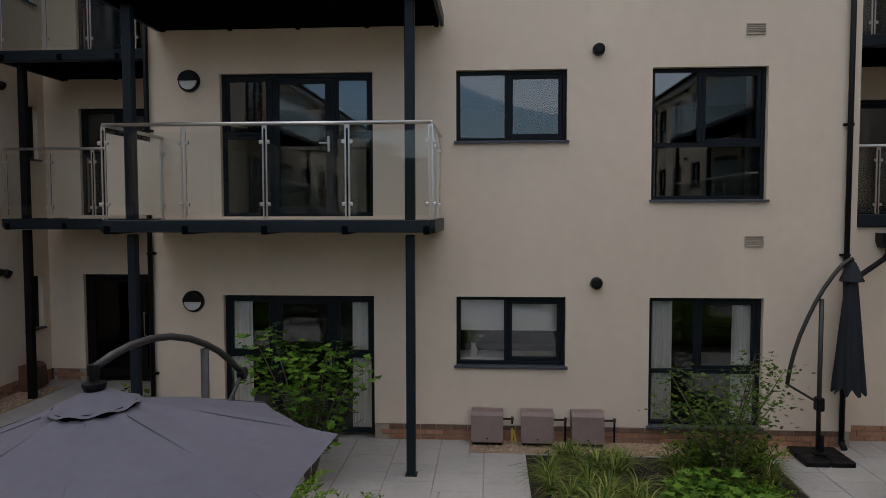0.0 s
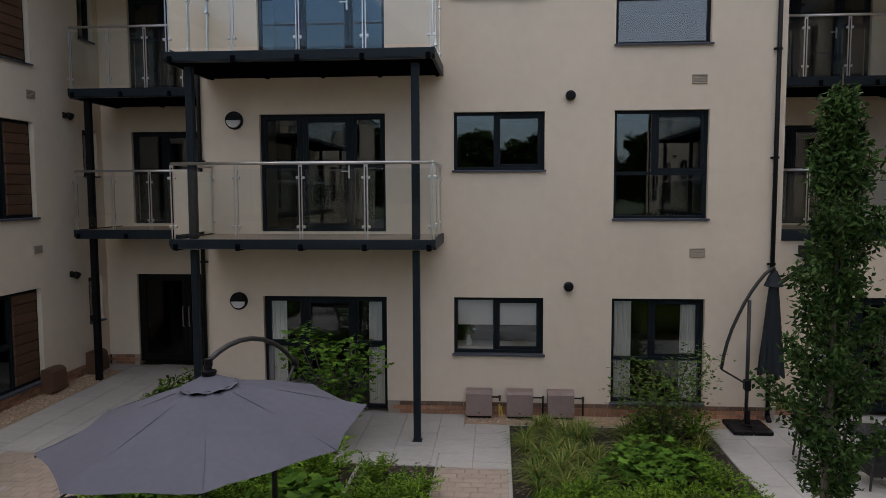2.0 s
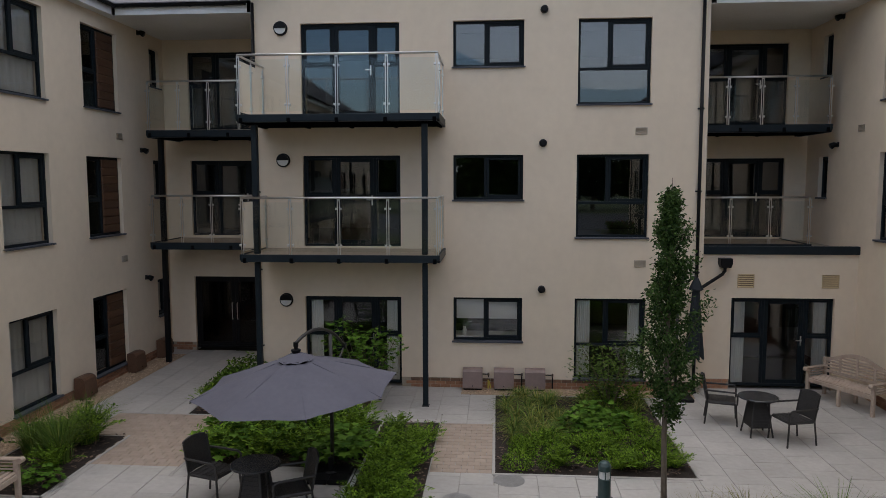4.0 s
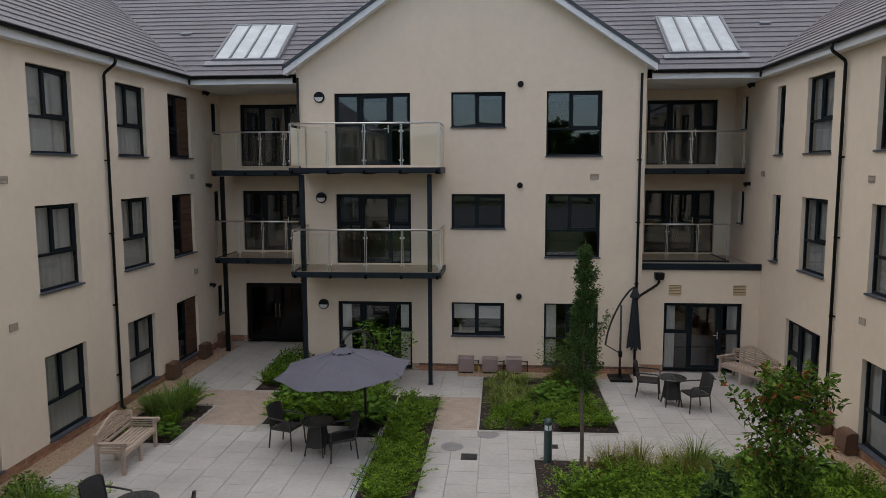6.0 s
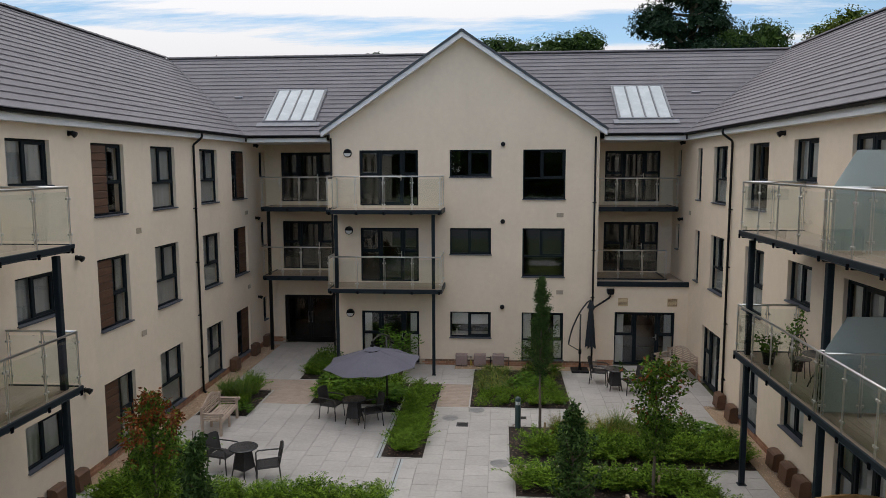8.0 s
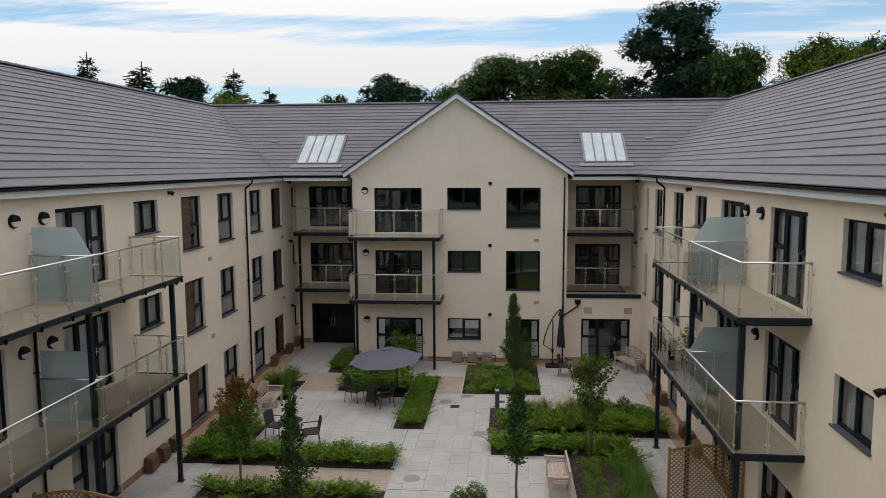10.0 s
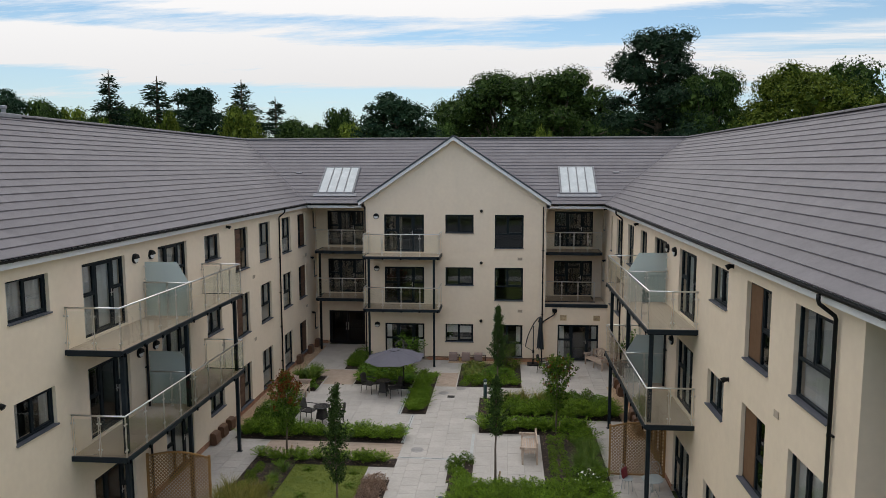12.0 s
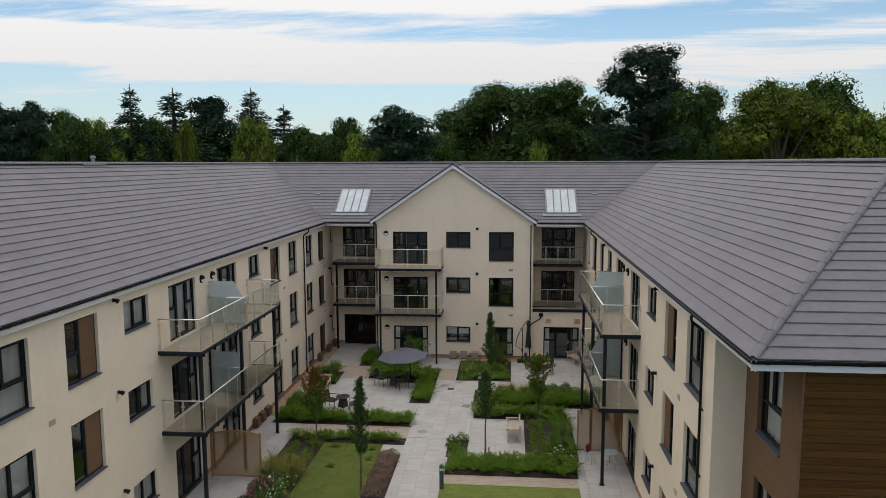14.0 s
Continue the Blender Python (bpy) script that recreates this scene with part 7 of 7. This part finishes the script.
part("crank", Shape().cbox(cx - 0.05, cx + 0.05, cy - 0.07, cy + 0.06, 0.62, 0.80, 0.015), BLACK_PLASTIC, uc)
cl = Shape()
n, hgt = 40, 1.65
for j in range(9):
    f = j / 8
    r = 0.05 + 0.125 * f ** 0.8
    for i in range(n):
        a = 2 * math.pi * i / n
        fold = 1 + (0.22 * f) * math.sin(8 * a + 0.6 * math.sin(f * 5))
        cl.v.append((cx + 0.37 + r * fold * math.cos(a), cy + r * fold * math.sin(a), 2.54 - hgt * f - (0.05 * math.sin(8 * a) if j == 8 else 0)))
cl.f = [(j * n + i, j * n + (i + 1) % n, (j + 1) * n + (i + 1) % n, (j + 1) * n + i) for j in range(8) for i in range(n)]
part("canopy", cl, CANOPY_DARK, uc, "furled dark cloth canopy", True)
part("vent", Shape().lathe([(0.02, 2.60), (0.05, 2.57), (0.10, 2.46), (0.15, 2.34), (0.14, 2.33), (0.06, 2.46)], 20, (cx + 0.37, cy, 0)), CANOPY_DARK, uc)


def bollard(m, h=0.95):
    t = thing("bollard_light", m, "dark green post bollard light with a domed cap", "bollard", "bollard lights")
    part("post", Shape().lathe([(0.085, 0.0), (0.085, h - 0.24), (0.075, h - 0.235)], 20), BOLLARD_GREEN, t)
    part("lens", Shape().lathe([(0.07, h - 0.24), (0.07, h - 0.12), (0.06, h - 0.12)], 20), LAMP_WHITE, t, "pale ring lens")
    part("cap", Shape().lathe([(0.085, h - 0.13), (0.085, h - 0.06), (0.06, h - 0.02), (0.02, h)], 20), BOLLARD_GREEN, t)
    for k in range(4):
        a = k * math.pi / 2
        part("guard_bar", Shape().tube([(0.075 * math.cos(a), 0.075 * math.sin(a), h - 0.25), (0.075 * math.cos(a), 0.075 * math.sin(a), h - 0.12)], 0.008, 6), BOLLARD_GREEN, t)
    return t


bo = bollard(pose(2.39, -6.50, 0.0))
copy_thing(bo, pose(1.42, -18.36, 0))


def trellis(m, w, h=1.85):
    """A diagonal lattice screen in a frame with a bowed top."""
    t = thing("trellis_screen", m, "golden timber lattice screen with a bowed top rail", "trellis", "lattice screens")
    for x in (0.0, w):
        part("post", Shape().cbox(x - 0.035, x + 0.035, -0.035, 0.035, 0.0, h, 0.006), TRELLIS, t)
    part("rail", Shape().cbox(0.035, w - 0.035, -0.02, 0.02, 0.05, 0.11, 0.005), TRELLIS, t)
    topz = lambda x: h - 0.06 + 0.16 * math.sin(math.pi * x / w)
    n = 12
    xs = [0.035 + (w - 0.07) * i / n for i in range(n + 1)]
    part("rail", Shape().prism([(x, topz(x)) for x in xs] + [(x, topz(x) - 0.055) for x in reversed(xs)], "y", -0.02, 0.02), TRELLIS, t)
    step = 0.115
    for sg, y in ((1, -0.009), (-1, 0.009)):
        k = -int(h / step) - 2
        while k * step < w + h:
            b = k * step
            # clip the 45 degree lath to the frame
            zs = [0.11 + i * 0.02 for i in range(int((h + 0.1) / 0.02))]
            ok = []
            for z in zs:
                x = b + z if sg > 0 else w - (b + z)
                if 0.03 < x < w - 0.03 and z < topz(x) - 0.05:
                    ok.append((x, z))
            if len(ok) > 3:
                (xa, za), (xb, zb) = ok[0], ok[-1]
                d = 0.021
                part("lath", Shape().prism([(xa - d, za), (xa + d, za), (xb + d, zb), (xb - d, zb)], "y", y - 0.005, y + 0.005), TRELLIS, t)
            k += 1
    return t


trellis(pose(-7.74, -18.1, 0), 1.98)
trellis(pose(6.92, -14.35, 0), 1.84)


# iron bistro set on the ground-floor patio
def bistro_table(m):
    t = thing("bistro_table", m, "round %s iron bistro table" % ("dark" if BISTRO_IRON is DARK_METAL else "pale-painted"), "garden table")
    part("tabletop", Shape().lathe([(0.01, 0.70), (0.33, 0.70), (0.35, 0.71), (0.33, 0.725), (0.01, 0.725)], 30), BISTRO_IRON, t)
    part("stem", Shape().tube([(0, 0, 0.25), (0, 0, 0.70)], 0.02, 8), BISTRO_IRON, t)
    for k in range(3):
        a = 2 * math.pi * k / 3
        c, s_ = math.cos(a), math.sin(a)
        part("leg", Shape().tube([(0, 0, 0.30), (0.10 * c, 0.10 * s_, 0.36), (0.2 * c, 0.2 * s_, 0.18), (0.27 * c, 0.27 * s_, 0.0)], 0.012, 7), BISTRO_IRON, t)
    return t


def bistro_chair(m):
    t = thing("bistro_chair", m, "%s iron bistro chair with a looped back" % ("dark" if BISTRO_IRON is DARK_METAL else "pale-painted"), "garden chair", "bistro chairs")
    part("seat", Shape().lathe([(0.01, 0.44), (0.19, 0.44), (0.20, 0.45), (0.19, 0.46), (0.01, 0.46)], 24), BISTRO_IRON, t)
    for k in range(4):
        a = math.pi / 4 + math.pi / 2 * k
        part("leg", Shape().tube([(0.15 * math.cos(a), 0.15 * math.sin(a), 0.44), (0.2 * math.cos(a), 0.2 * math.sin(a), 0.0)], 0.010, 7), BISTRO_IRON, t)
    part("back_hoop", Shape().tube([(0.19 * math.cos(math.pi * k / 12), 0.17, 0.45 + 0.46 * math.sin(math.pi * k / 12)) for k in range(13)], 0.011, 7), BISTRO_IRON, t)
    for r in (0.12, 0.06):
        part("back_loop", Shape().tube([(r * math.cos(math.pi * k / 10), 0.17, 0.45 + 0.42 * r / 0.12 * 0.8 * math.sin(math.pi * k / 10)) for k in range(11)], 0.007, 6), BISTRO_IRON, t)
    return t


bistro_table(pose(8.02, -16.1, 0))
bc = bistro_chair(pose(7.32, -15.55, 0, 0, 0, 55))
copy_thing(bc, pose(8.28, -15.30, 0, 0, 0, -10))
cu = Shape().cbox(-0.17, 0.17, -0.04, 0.04, 0.0, 0.33, 0.035)
solo("cushion", cu, RED_CLOTH, "dark red cushion standing on a bistro chair", "cushion", m=pose(7.27, -15.48, 0.46, -12, 0, 55))


# potted plant and small table on the balcony
def pot_plant(m, h, seed):
    rng = random.Random(seed)
    t = thing("potted_plant", m, "leafy climbing plant in a dark pot", "potted plant", "balcony plants")
    part("pot", Shape().lathe([(0.10, 0.0), (0.14, 0.24), (0.15, 0.25), (0.15, 0.28), (0.125, 0.28), (0.12, 0.22)], 18), BLACK_PLASTIC, t)
    s = Leaves()
    st = Shape()
    for i in range(5):
        a = rng.uniform(0, 6.28)
        tip = Vector((math.cos(a) * 0.22, math.sin(a) * 0.22, h * rng.uniform(0.7, 1)))
        st.tube([(0, 0, 0.24), tuple(tip * 0.5 + Vector((0, 0, 0.15))), tuple(tip)], 0.005, 5)
        for k in range(40):
            p = Vector((0, 0, 0.24)).lerp(tip, rng.uniform(0.15, 1.0)) + rvec(rng) * 0.10
            s.leaf(p, rvec(rng), rvec(rng), 0.09, 0.05)
    part("stem", st, BARK, t)
    part("foliage", s.mesh("foliage", LEAF_BRIGHT, fix=False), LEAF_BRIGHT, t)
    return t


pot_plant(pose(8.15, -11.0, 3.12), 1.35, 4)
pot_plant(pose(7.75, -10.5, 3.12), 0.75, 9)
BISTRO_IRON = DARK_METAL
bistro_table(pose(8.05, -12.35, 3.12))
bd = bistro_chair(pose(7.95, -11.7, 3.12, 0, 0, 0))
copy_thing(bd, pose(7.85, -12.95, 3.12, 0, 0, 170))


# ---- lawn, gravel, mulch and paving pieces ----
def minus(rects, cut):
    """The parts of axis-aligned rectangles that lie outside another one."""
    out = []
    a0, a1, b0, b1 = cut
    for x0, x1, y0, y1 in rects:
        if x1 <= a0 or x0 >= a1 or y1 <= b0 or y0 >= b1:
            out.append((x0, x1, y0, y1))
            continue
        if x0 < a0:
            out.append((x0, a0, y0, y1))
        if x1 > a1:
            out.append((a1, x1, y0, y1))
        if y0 < b0:
            out.append((max(x0, a0), min(x1, a1), y0, b0))
        if y1 > b1:
            out.append((max(x0, a0), min(x1, a1), b1, y1))
    return out


rng = random.Random(8)
# soil of the beds, gently heaped, with pale edging
soil = Shape()
edging = Shape()
for x0, x1, y0, y1 in BEDS:
    nx, ny = max(2, int((x1 - x0) / 0.25)), max(2, int((y1 - y0) / 0.25))
    o = len(soil.v)
    for j in range(ny + 1):
        for i in range(nx + 1):
            rim = i in (0, nx) or j in (0, ny)
            soil.v.append((x0 + (x1 - x0) * i / nx, y0 + (y1 - y0) * j / ny, -0.012 if rim else 0.02 + 0.025 * rng.random()))
    soil.f += [(o + j * (nx + 1) + i, o + j * (nx + 1) + i + 1, o + (j + 1) * (nx + 1) + i + 1, o + (j + 1) * (nx + 1) + i) for j in range(ny) for i in range(nx)]
solo("ground_beds", soil, SOIL, "dark bark-mulched soil of the planting beds", "soil", "structure", smooth=True)
for x0, x1, y0, y1 in ((4.1, 4.16, -4.81, -0.55), (0.9, 0.95, -4.81, -0.55), (-1.2, -0.12, -8.82, -8.77), (2.08, 2.13, -9.0, -6.27), (-5.75, -5.70, -6.1, -3.5), (-7.35, -5.7, -6.1, -6.05), (0.95, 4.1, -4.81, -4.75)):
    edging.cbox(x0, x1, y0, y1, -0.03, 0.012, 0.006)
solo("edging", edging, SLAB_JOINED, "pale concrete edging round the planting beds", "edging", "structure")
chips = Shape()
for x0, x1, y0, y1 in BEDS:
    for i in range(int((x1 - x0) * (y1 - y0) * 110)):
        p = Vector((rng.uniform(x0 + 0.03, x1 - 0.03), rng.uniform(y0 + 0.03, y1 - 0.03), 0.035 + 0.03 * rng.random()))
        a, l, w = rng.uniform(0, 6.28), rng.uniform(0.03, 0.09), rng.uniform(0.015, 0.035)
        d, e = Vector((math.cos(a), math.sin(a), rng.uniform(-0.3, 0.3))) * l / 2, Vector((-math.sin(a), math.cos(a), rng.uniform(-0.4, 0.4))) * w / 2
        chips.add([tuple(p - d - e), tuple(p + d - e), tuple(p + d + e), tuple(p - d + e)], [(0, 1, 2, 3)])
BARK_CHIP = mk("bark_chip", (0.025, 0.016, 0.011), (0.22, 0.145, 0.100), 6, 0.9, 0.3, 60, island=0.5)
ob = solo("bark_mulch", chips, BARK_CHIP, "loose brown bark chips on the beds", "mulch", "stuff")
gr = Shape()
for x0, x1, y0, y1 in GRAVEL_RECTS:
    for i in range(int((x1 - x0) * (y1 - y0) * 420)):
        x, y, r = rng.uniform(x0 + 0.02, x1 - 0.02), rng.uniform(y0 + 0.02, y1 - 0.02), rng.uniform(0.010, 0.024)
        z = 0.008 + 0.012 * rng.random()
        gr.add([(x - r, y, z), (x + r * rng.uniform(0.7, 1.2), y + r * 0.3, z), (x, y - r, z), (x, y + r, z), (x, y, z + r * 0.8), (x, y, z - r)], [(0, 2, 4), (2, 1, 4), (1, 3, 4), (3, 0, 4)])
solo("gravel", gr, GRAVEL, "loose golden gravel along the walls", "gravel", "stuff")
s = Shape()
for x0, x1, y0, y1 in GRAVEL_RECTS:
    s.box(x0, x1, y0, y1, -0.03, 0.004)
solo("gravel_bed", s, GRAVEL_BED, "golden gravel strips along the walls", "gravel", "structure")
s = Shape()
for x0, x1, y0, y1 in LAWN_RECTS:
    s.box(x0, x1, y0, y1, -0.03, 0.006)
solo("lawn", s, LAWN, "mown green lawn", "lawn", "structure")
blades = Leaves()
for (x0, x1, y0, y1), density in zip(LAWN_RECTS, (1500, 350, 200)):
    for i in range(int((x1 - x0) * (y1 - y0) * density)):
        p = Vector((rng.uniform(x0, x1), rng.uniform(y0, y1), 0.004))
        blades.leaf(p, Vector((rng.gauss(0, 0.5), rng.gauss(0, 0.5), 1)), rvec(rng), rng.uniform(0.03, 0.06), 0.012)
LAWN_BLADE = mk("lawn_blade", (0.125, 0.158, 0.022), (0.188, 0.217, 0.038), 0.8, 0.8, spec=0.2, island=0.25, stain=((0.035, 0.085, 0.012), 0.9, 0.75, (1, 1, 0.1)))
ob = new("lawn_grass", blades.mesh("lawn_grass", LAWN_BLADE, fix=False))
tagged(ob, "short mown grass blades of the lawn", "grass", kind="stuff")

# flags
pave = thing("pavement", Matrix(), "pale grey concrete flag paving of the courtyard", "pavement", kind="structure")
SKIP = BEDS + LAWN_RECTS + TAN_RECTS + GRAVEL_RECTS + [(XG0, XG1, 0.0, 4.0), (XG1 - 0.01, 9, 0.3, 4.0)]
SIZE, GAP = 0.60, 0.004
full = Shape().cbox(GAP, SIZE - GAP, GAP, SIZE - GAP, -0.04, 0.0, 0.004).mesh("flag", SLAB)
rest = Shape()
made = 0
x = XL + 0.0
ci = 0
while x < XR:
    y = 3.2 - (0.3 if ci % 2 else 0.0)
    while y > -30:
        pieces = [(x, min(x + SIZE, XR), y - SIZE, min(y, YB))]
        for cut in SKIP:
            pieces = minus(pieces, cut)
        for p in pieces:
            w, h = p[1] - p[0], p[3] - p[2]
            if w < 0.03 or h < 0.03:
                continue
            near = y > -5.2 and made < 300
            lift = rng.uniform(-0.0015, 0.0015)
            if near:
                made += 1
                if abs(w - SIZE) < 1e-6 and abs(h - SIZE) < 1e-6:
                    o = part("flag", full, SLAB, pave)
                    o.location = (p[0], p[2], lift)
                else:
                    part("flag", Shape().cbox(p[0] + GAP, p[1] - GAP, p[2] + GAP, p[3] - GAP, -0.04, lift, 0.004), SLAB, pave)
            else:
                rest.cbox(p[0] + GAP, p[1] - GAP, p[2] + GAP, p[3] - GAP, -0.04, lift, 0.004)
        y -= SIZE
    x += SIZE
    ci += 1
ob = part("far_flags", rest, SLAB_JOINED, pave)
ob["kind"] = "stuff"
# tan block paths
tan = thing("pavement_tan", Matrix(), "tan block paving of the garden paths", "pavement", kind="structure")
sett = Shape().cbox(0.004, 0.196, 0.004, 0.146, -0.04, 0.0, 0.006).mesh("block", TAN_BLOCK)
rest = Shape()
for k, (x0, x1, y0, y1) in enumerate(TAN_RECTS):
    j, y = 0, y0
    while y < y1 - 0.02:
        x = x0 - (0.1 if j % 2 else 0.0)
        while x < x1 - 0.01:
            a, b, c, d = max(x, x0), min(x + 0.2, x1), y, min(y + 0.15, y1)
            if b - a > 0.03 and not any(e[0] < (a + b) / 2 < e[1] and e[2] < (c + d) / 2 < e[3] for e in BEDS):
                if k == 1 and b - a > 0.199 and d - c > 0.149:
                    o = part("block", sett, TAN_BLOCK, tan)
                    o.location = (a, c, rng.uniform(-0.002, 0.002))
                else:
                    rest.cbox(a + 0.004, b - 0.004, c + 0.004, d - 0.004, -0.04, rng.uniform(-0.002, 0.002), 0.005)
            x += 0.2
        y += 0.15
        j += 1
ob = part("far_blocks", rest, TAN_BLOCK_JOINED, tan)
ob["kind"] = "stuff"

# drain channels and covers
CAST_IRON = mk("cast_iron", (0.035, 0.034, 0.033), (0.06, 0.058, 0.055), 8, 0.6, 0.3, 60, metal=0.4)
DRAIN_RIM = mk("drain_steel", (0.34, 0.36, 0.35), (0.44, 0.46, 0.45), 8, 0.45, 0.2, 60)
STEEL_GRATE = mk("steel_grate", (0.28, 0.27, 0.26), (0.36, 0.35, 0.34), 8, 0.5, 0.3, 60, metal=0.5)
for x0, x1, y0, y1 in ((-0.62, 1.32, -13.48, -13.34), (-0.72, -0.58, -11.98, -8.85), (2.0, 2.12, -13.41, -10.84), (-1.345, -1.205, -8.82, -4.72)):
    t = thing("drain_channel", Matrix(), "narrow grey steel drain channel in the paving", "drain", "drain channels")
    part("rim", Shape().cbox(x0, x1, y0, y1, -0.02, 0.004, 0.002), DRAIN_RIM, t)
    along_x = x1 - x0 > y1 - y0
    part("slot", Shape().cbox(x0 + (0.0 if along_x else 0.06), x1 - (0.0 if along_x else 0.06), y0 + (0.06 if along_x else 0), y1 - (0.06 if along_x else 0), 0.0, 0.007, 0.001), CAST_IRON, t)
for x, y, w in ((0.79, -6.28, 0.17), (2.55, -5.6, 0.12)):
    t = thing("gully_grate", pose(x, y, 0), "black square cast-iron gully grate in the paving", "drain cover", "gully grates")
    part("frame", Shape().cbox(-w, w, -w, w, -0.02, 0.004, 0.003), CAST_IRON, t)
    for i in range(5):
        part("bar", Shape().cbox(-w + 0.03, w - 0.03, -w + 0.03 + i * (2 * w - 0.06) / 5, -w + 0.03 + (i + 0.55) * (2 * w - 0.06) / 5, 0.004, 0.010, 0.002), CAST_IRON, t)
for x, y, r in ((1.17, -5.0, 0.24), (0.40, -5.75, 0.24), (1.88, -8.95, 0.25), (0.0, -12.65, 0.25)):
    t = thing("manhole_cover", pose(x, y, 0), "round grey manhole cover set in the paving", "manhole cover", "manhole covers")
    part("lid", Shape().lathe([(r, -0.02), (r, 0.003), (r - 0.02, 0.005), (r - 0.03, 0.003), (0.02, 0.003)], 28), STEEL_GRATE, t)

# plinths of brick: each brick on the gable front, joined ones along the wings
plinth = thing("plinth", Matrix(), "red-brown brick plinth with a dark top course", "plinth", kind="structure")
DOOR_GAPS = {"left": ((-20.5, -18.34), (-16.3, -14.2)), "right": ((1.64, 3.64), (11.46, 13.46), (15.33, 17.37))}


def between(a, b, gaps):
    """The stretches from a to b that the door openings leave."""
    out = []
    for g0, g1 in gaps:
        out.append((a, g0))
        a = g1
    return out + [(a, b)]


mortar = Shape()
for x0, x1, y0 in ((XG0 + 0.01, -3.36, 0.0), (-1.17, XG1 - 0.01, 0.0), (XG1, 6.14, 0.3), (8.34, XR - 0.01, 0.3), (XL + 0.02, -7.32, YB), (-5.13, XG0, YB)):
    mortar.box(x0, x1, y0 + 0.012, y0 + 0.28, -0.02, 0.218)
part("mortar", mortar, MORTAR, plinth)
brick = Shape().cbox(0.005, 0.220, 0.0, 0.10, 0.0, 0.065, 0.004).mesh("brick", BRICK)
dark = Shape().cbox(0.005, 0.220, 0.0, 0.10, 0.0, 0.065, 0.004).mesh("dark_brick", BRICK_DARK)
far = Shape()
for row in range(3):
    z = -0.002 + row * 0.074
    x = XG0 + (0.0 if row % 2 else -0.1125)
    while x < XG1 - 0.05:
        if x >= XG0 - 0.001 and x + 0.225 <= XG1 + 0.01 and not (x + 0.2 > -3.36 and x < -1.17):
            o = part("brick", dark if row == 2 else brick, BRICK, plinth)
            o.location = (x, -0.004, z)
        x += 0.225
    for wall_m, a, b in ((TERRACE, XG1, 6.12), (TERRACE, 8.36, XR), (BAY, XL, -7.34), (BAY, -5.11, XG0), *[(LEFT, a, b) for a, b in between(L_END, YB, DOOR_GAPS["left"])], *[(RIGHT, a, b) for a, b in between(-YB, -R_END, DOOR_GAPS["right"])]):
        u = a + (0.0 if row % 2 else 0.1125)
        while u < b - 0.1:
            mm = wall_m @ pose(u, -0.004, z)
            far.cbox(0.005, min(0.220, b - u), 0.0, 0.05, 0.0, 0.065, 0.004, mm)
            u += 0.225
ob = part("far_bricks", far, mk("brick_joined", (0.27, 0.125, 0.07), (0.42, 0.225, 0.135), 5, 0.9, 0.5, 80, island=0.25), plinth)
ob["kind"] = "stuff"
wing_mortar = Shape()
for a, b in between(L_END, YB, DOOR_GAPS["left"]):
    wing_mortar.box(XL - 0.28, XL - 0.012, a, b, -0.02, 0.218)
for a, b in between(-YB, -R_END, DOOR_GAPS["right"]):
    wing_mortar.box(XR + 0.012, XR + 0.28, -b, -a, -0.02, 0.218)
part("wing_mortar", wing_mortar.box(XR + 0.28, NOTCH_X, R_END + 0.01, R_END + 0.28, -0.02, 0.218).box(NOTCH_X + 0.012, NOTCH_X + 0.28, NOTCH_Y, R_END, -0.02, 0.218), MORTAR, plinth)
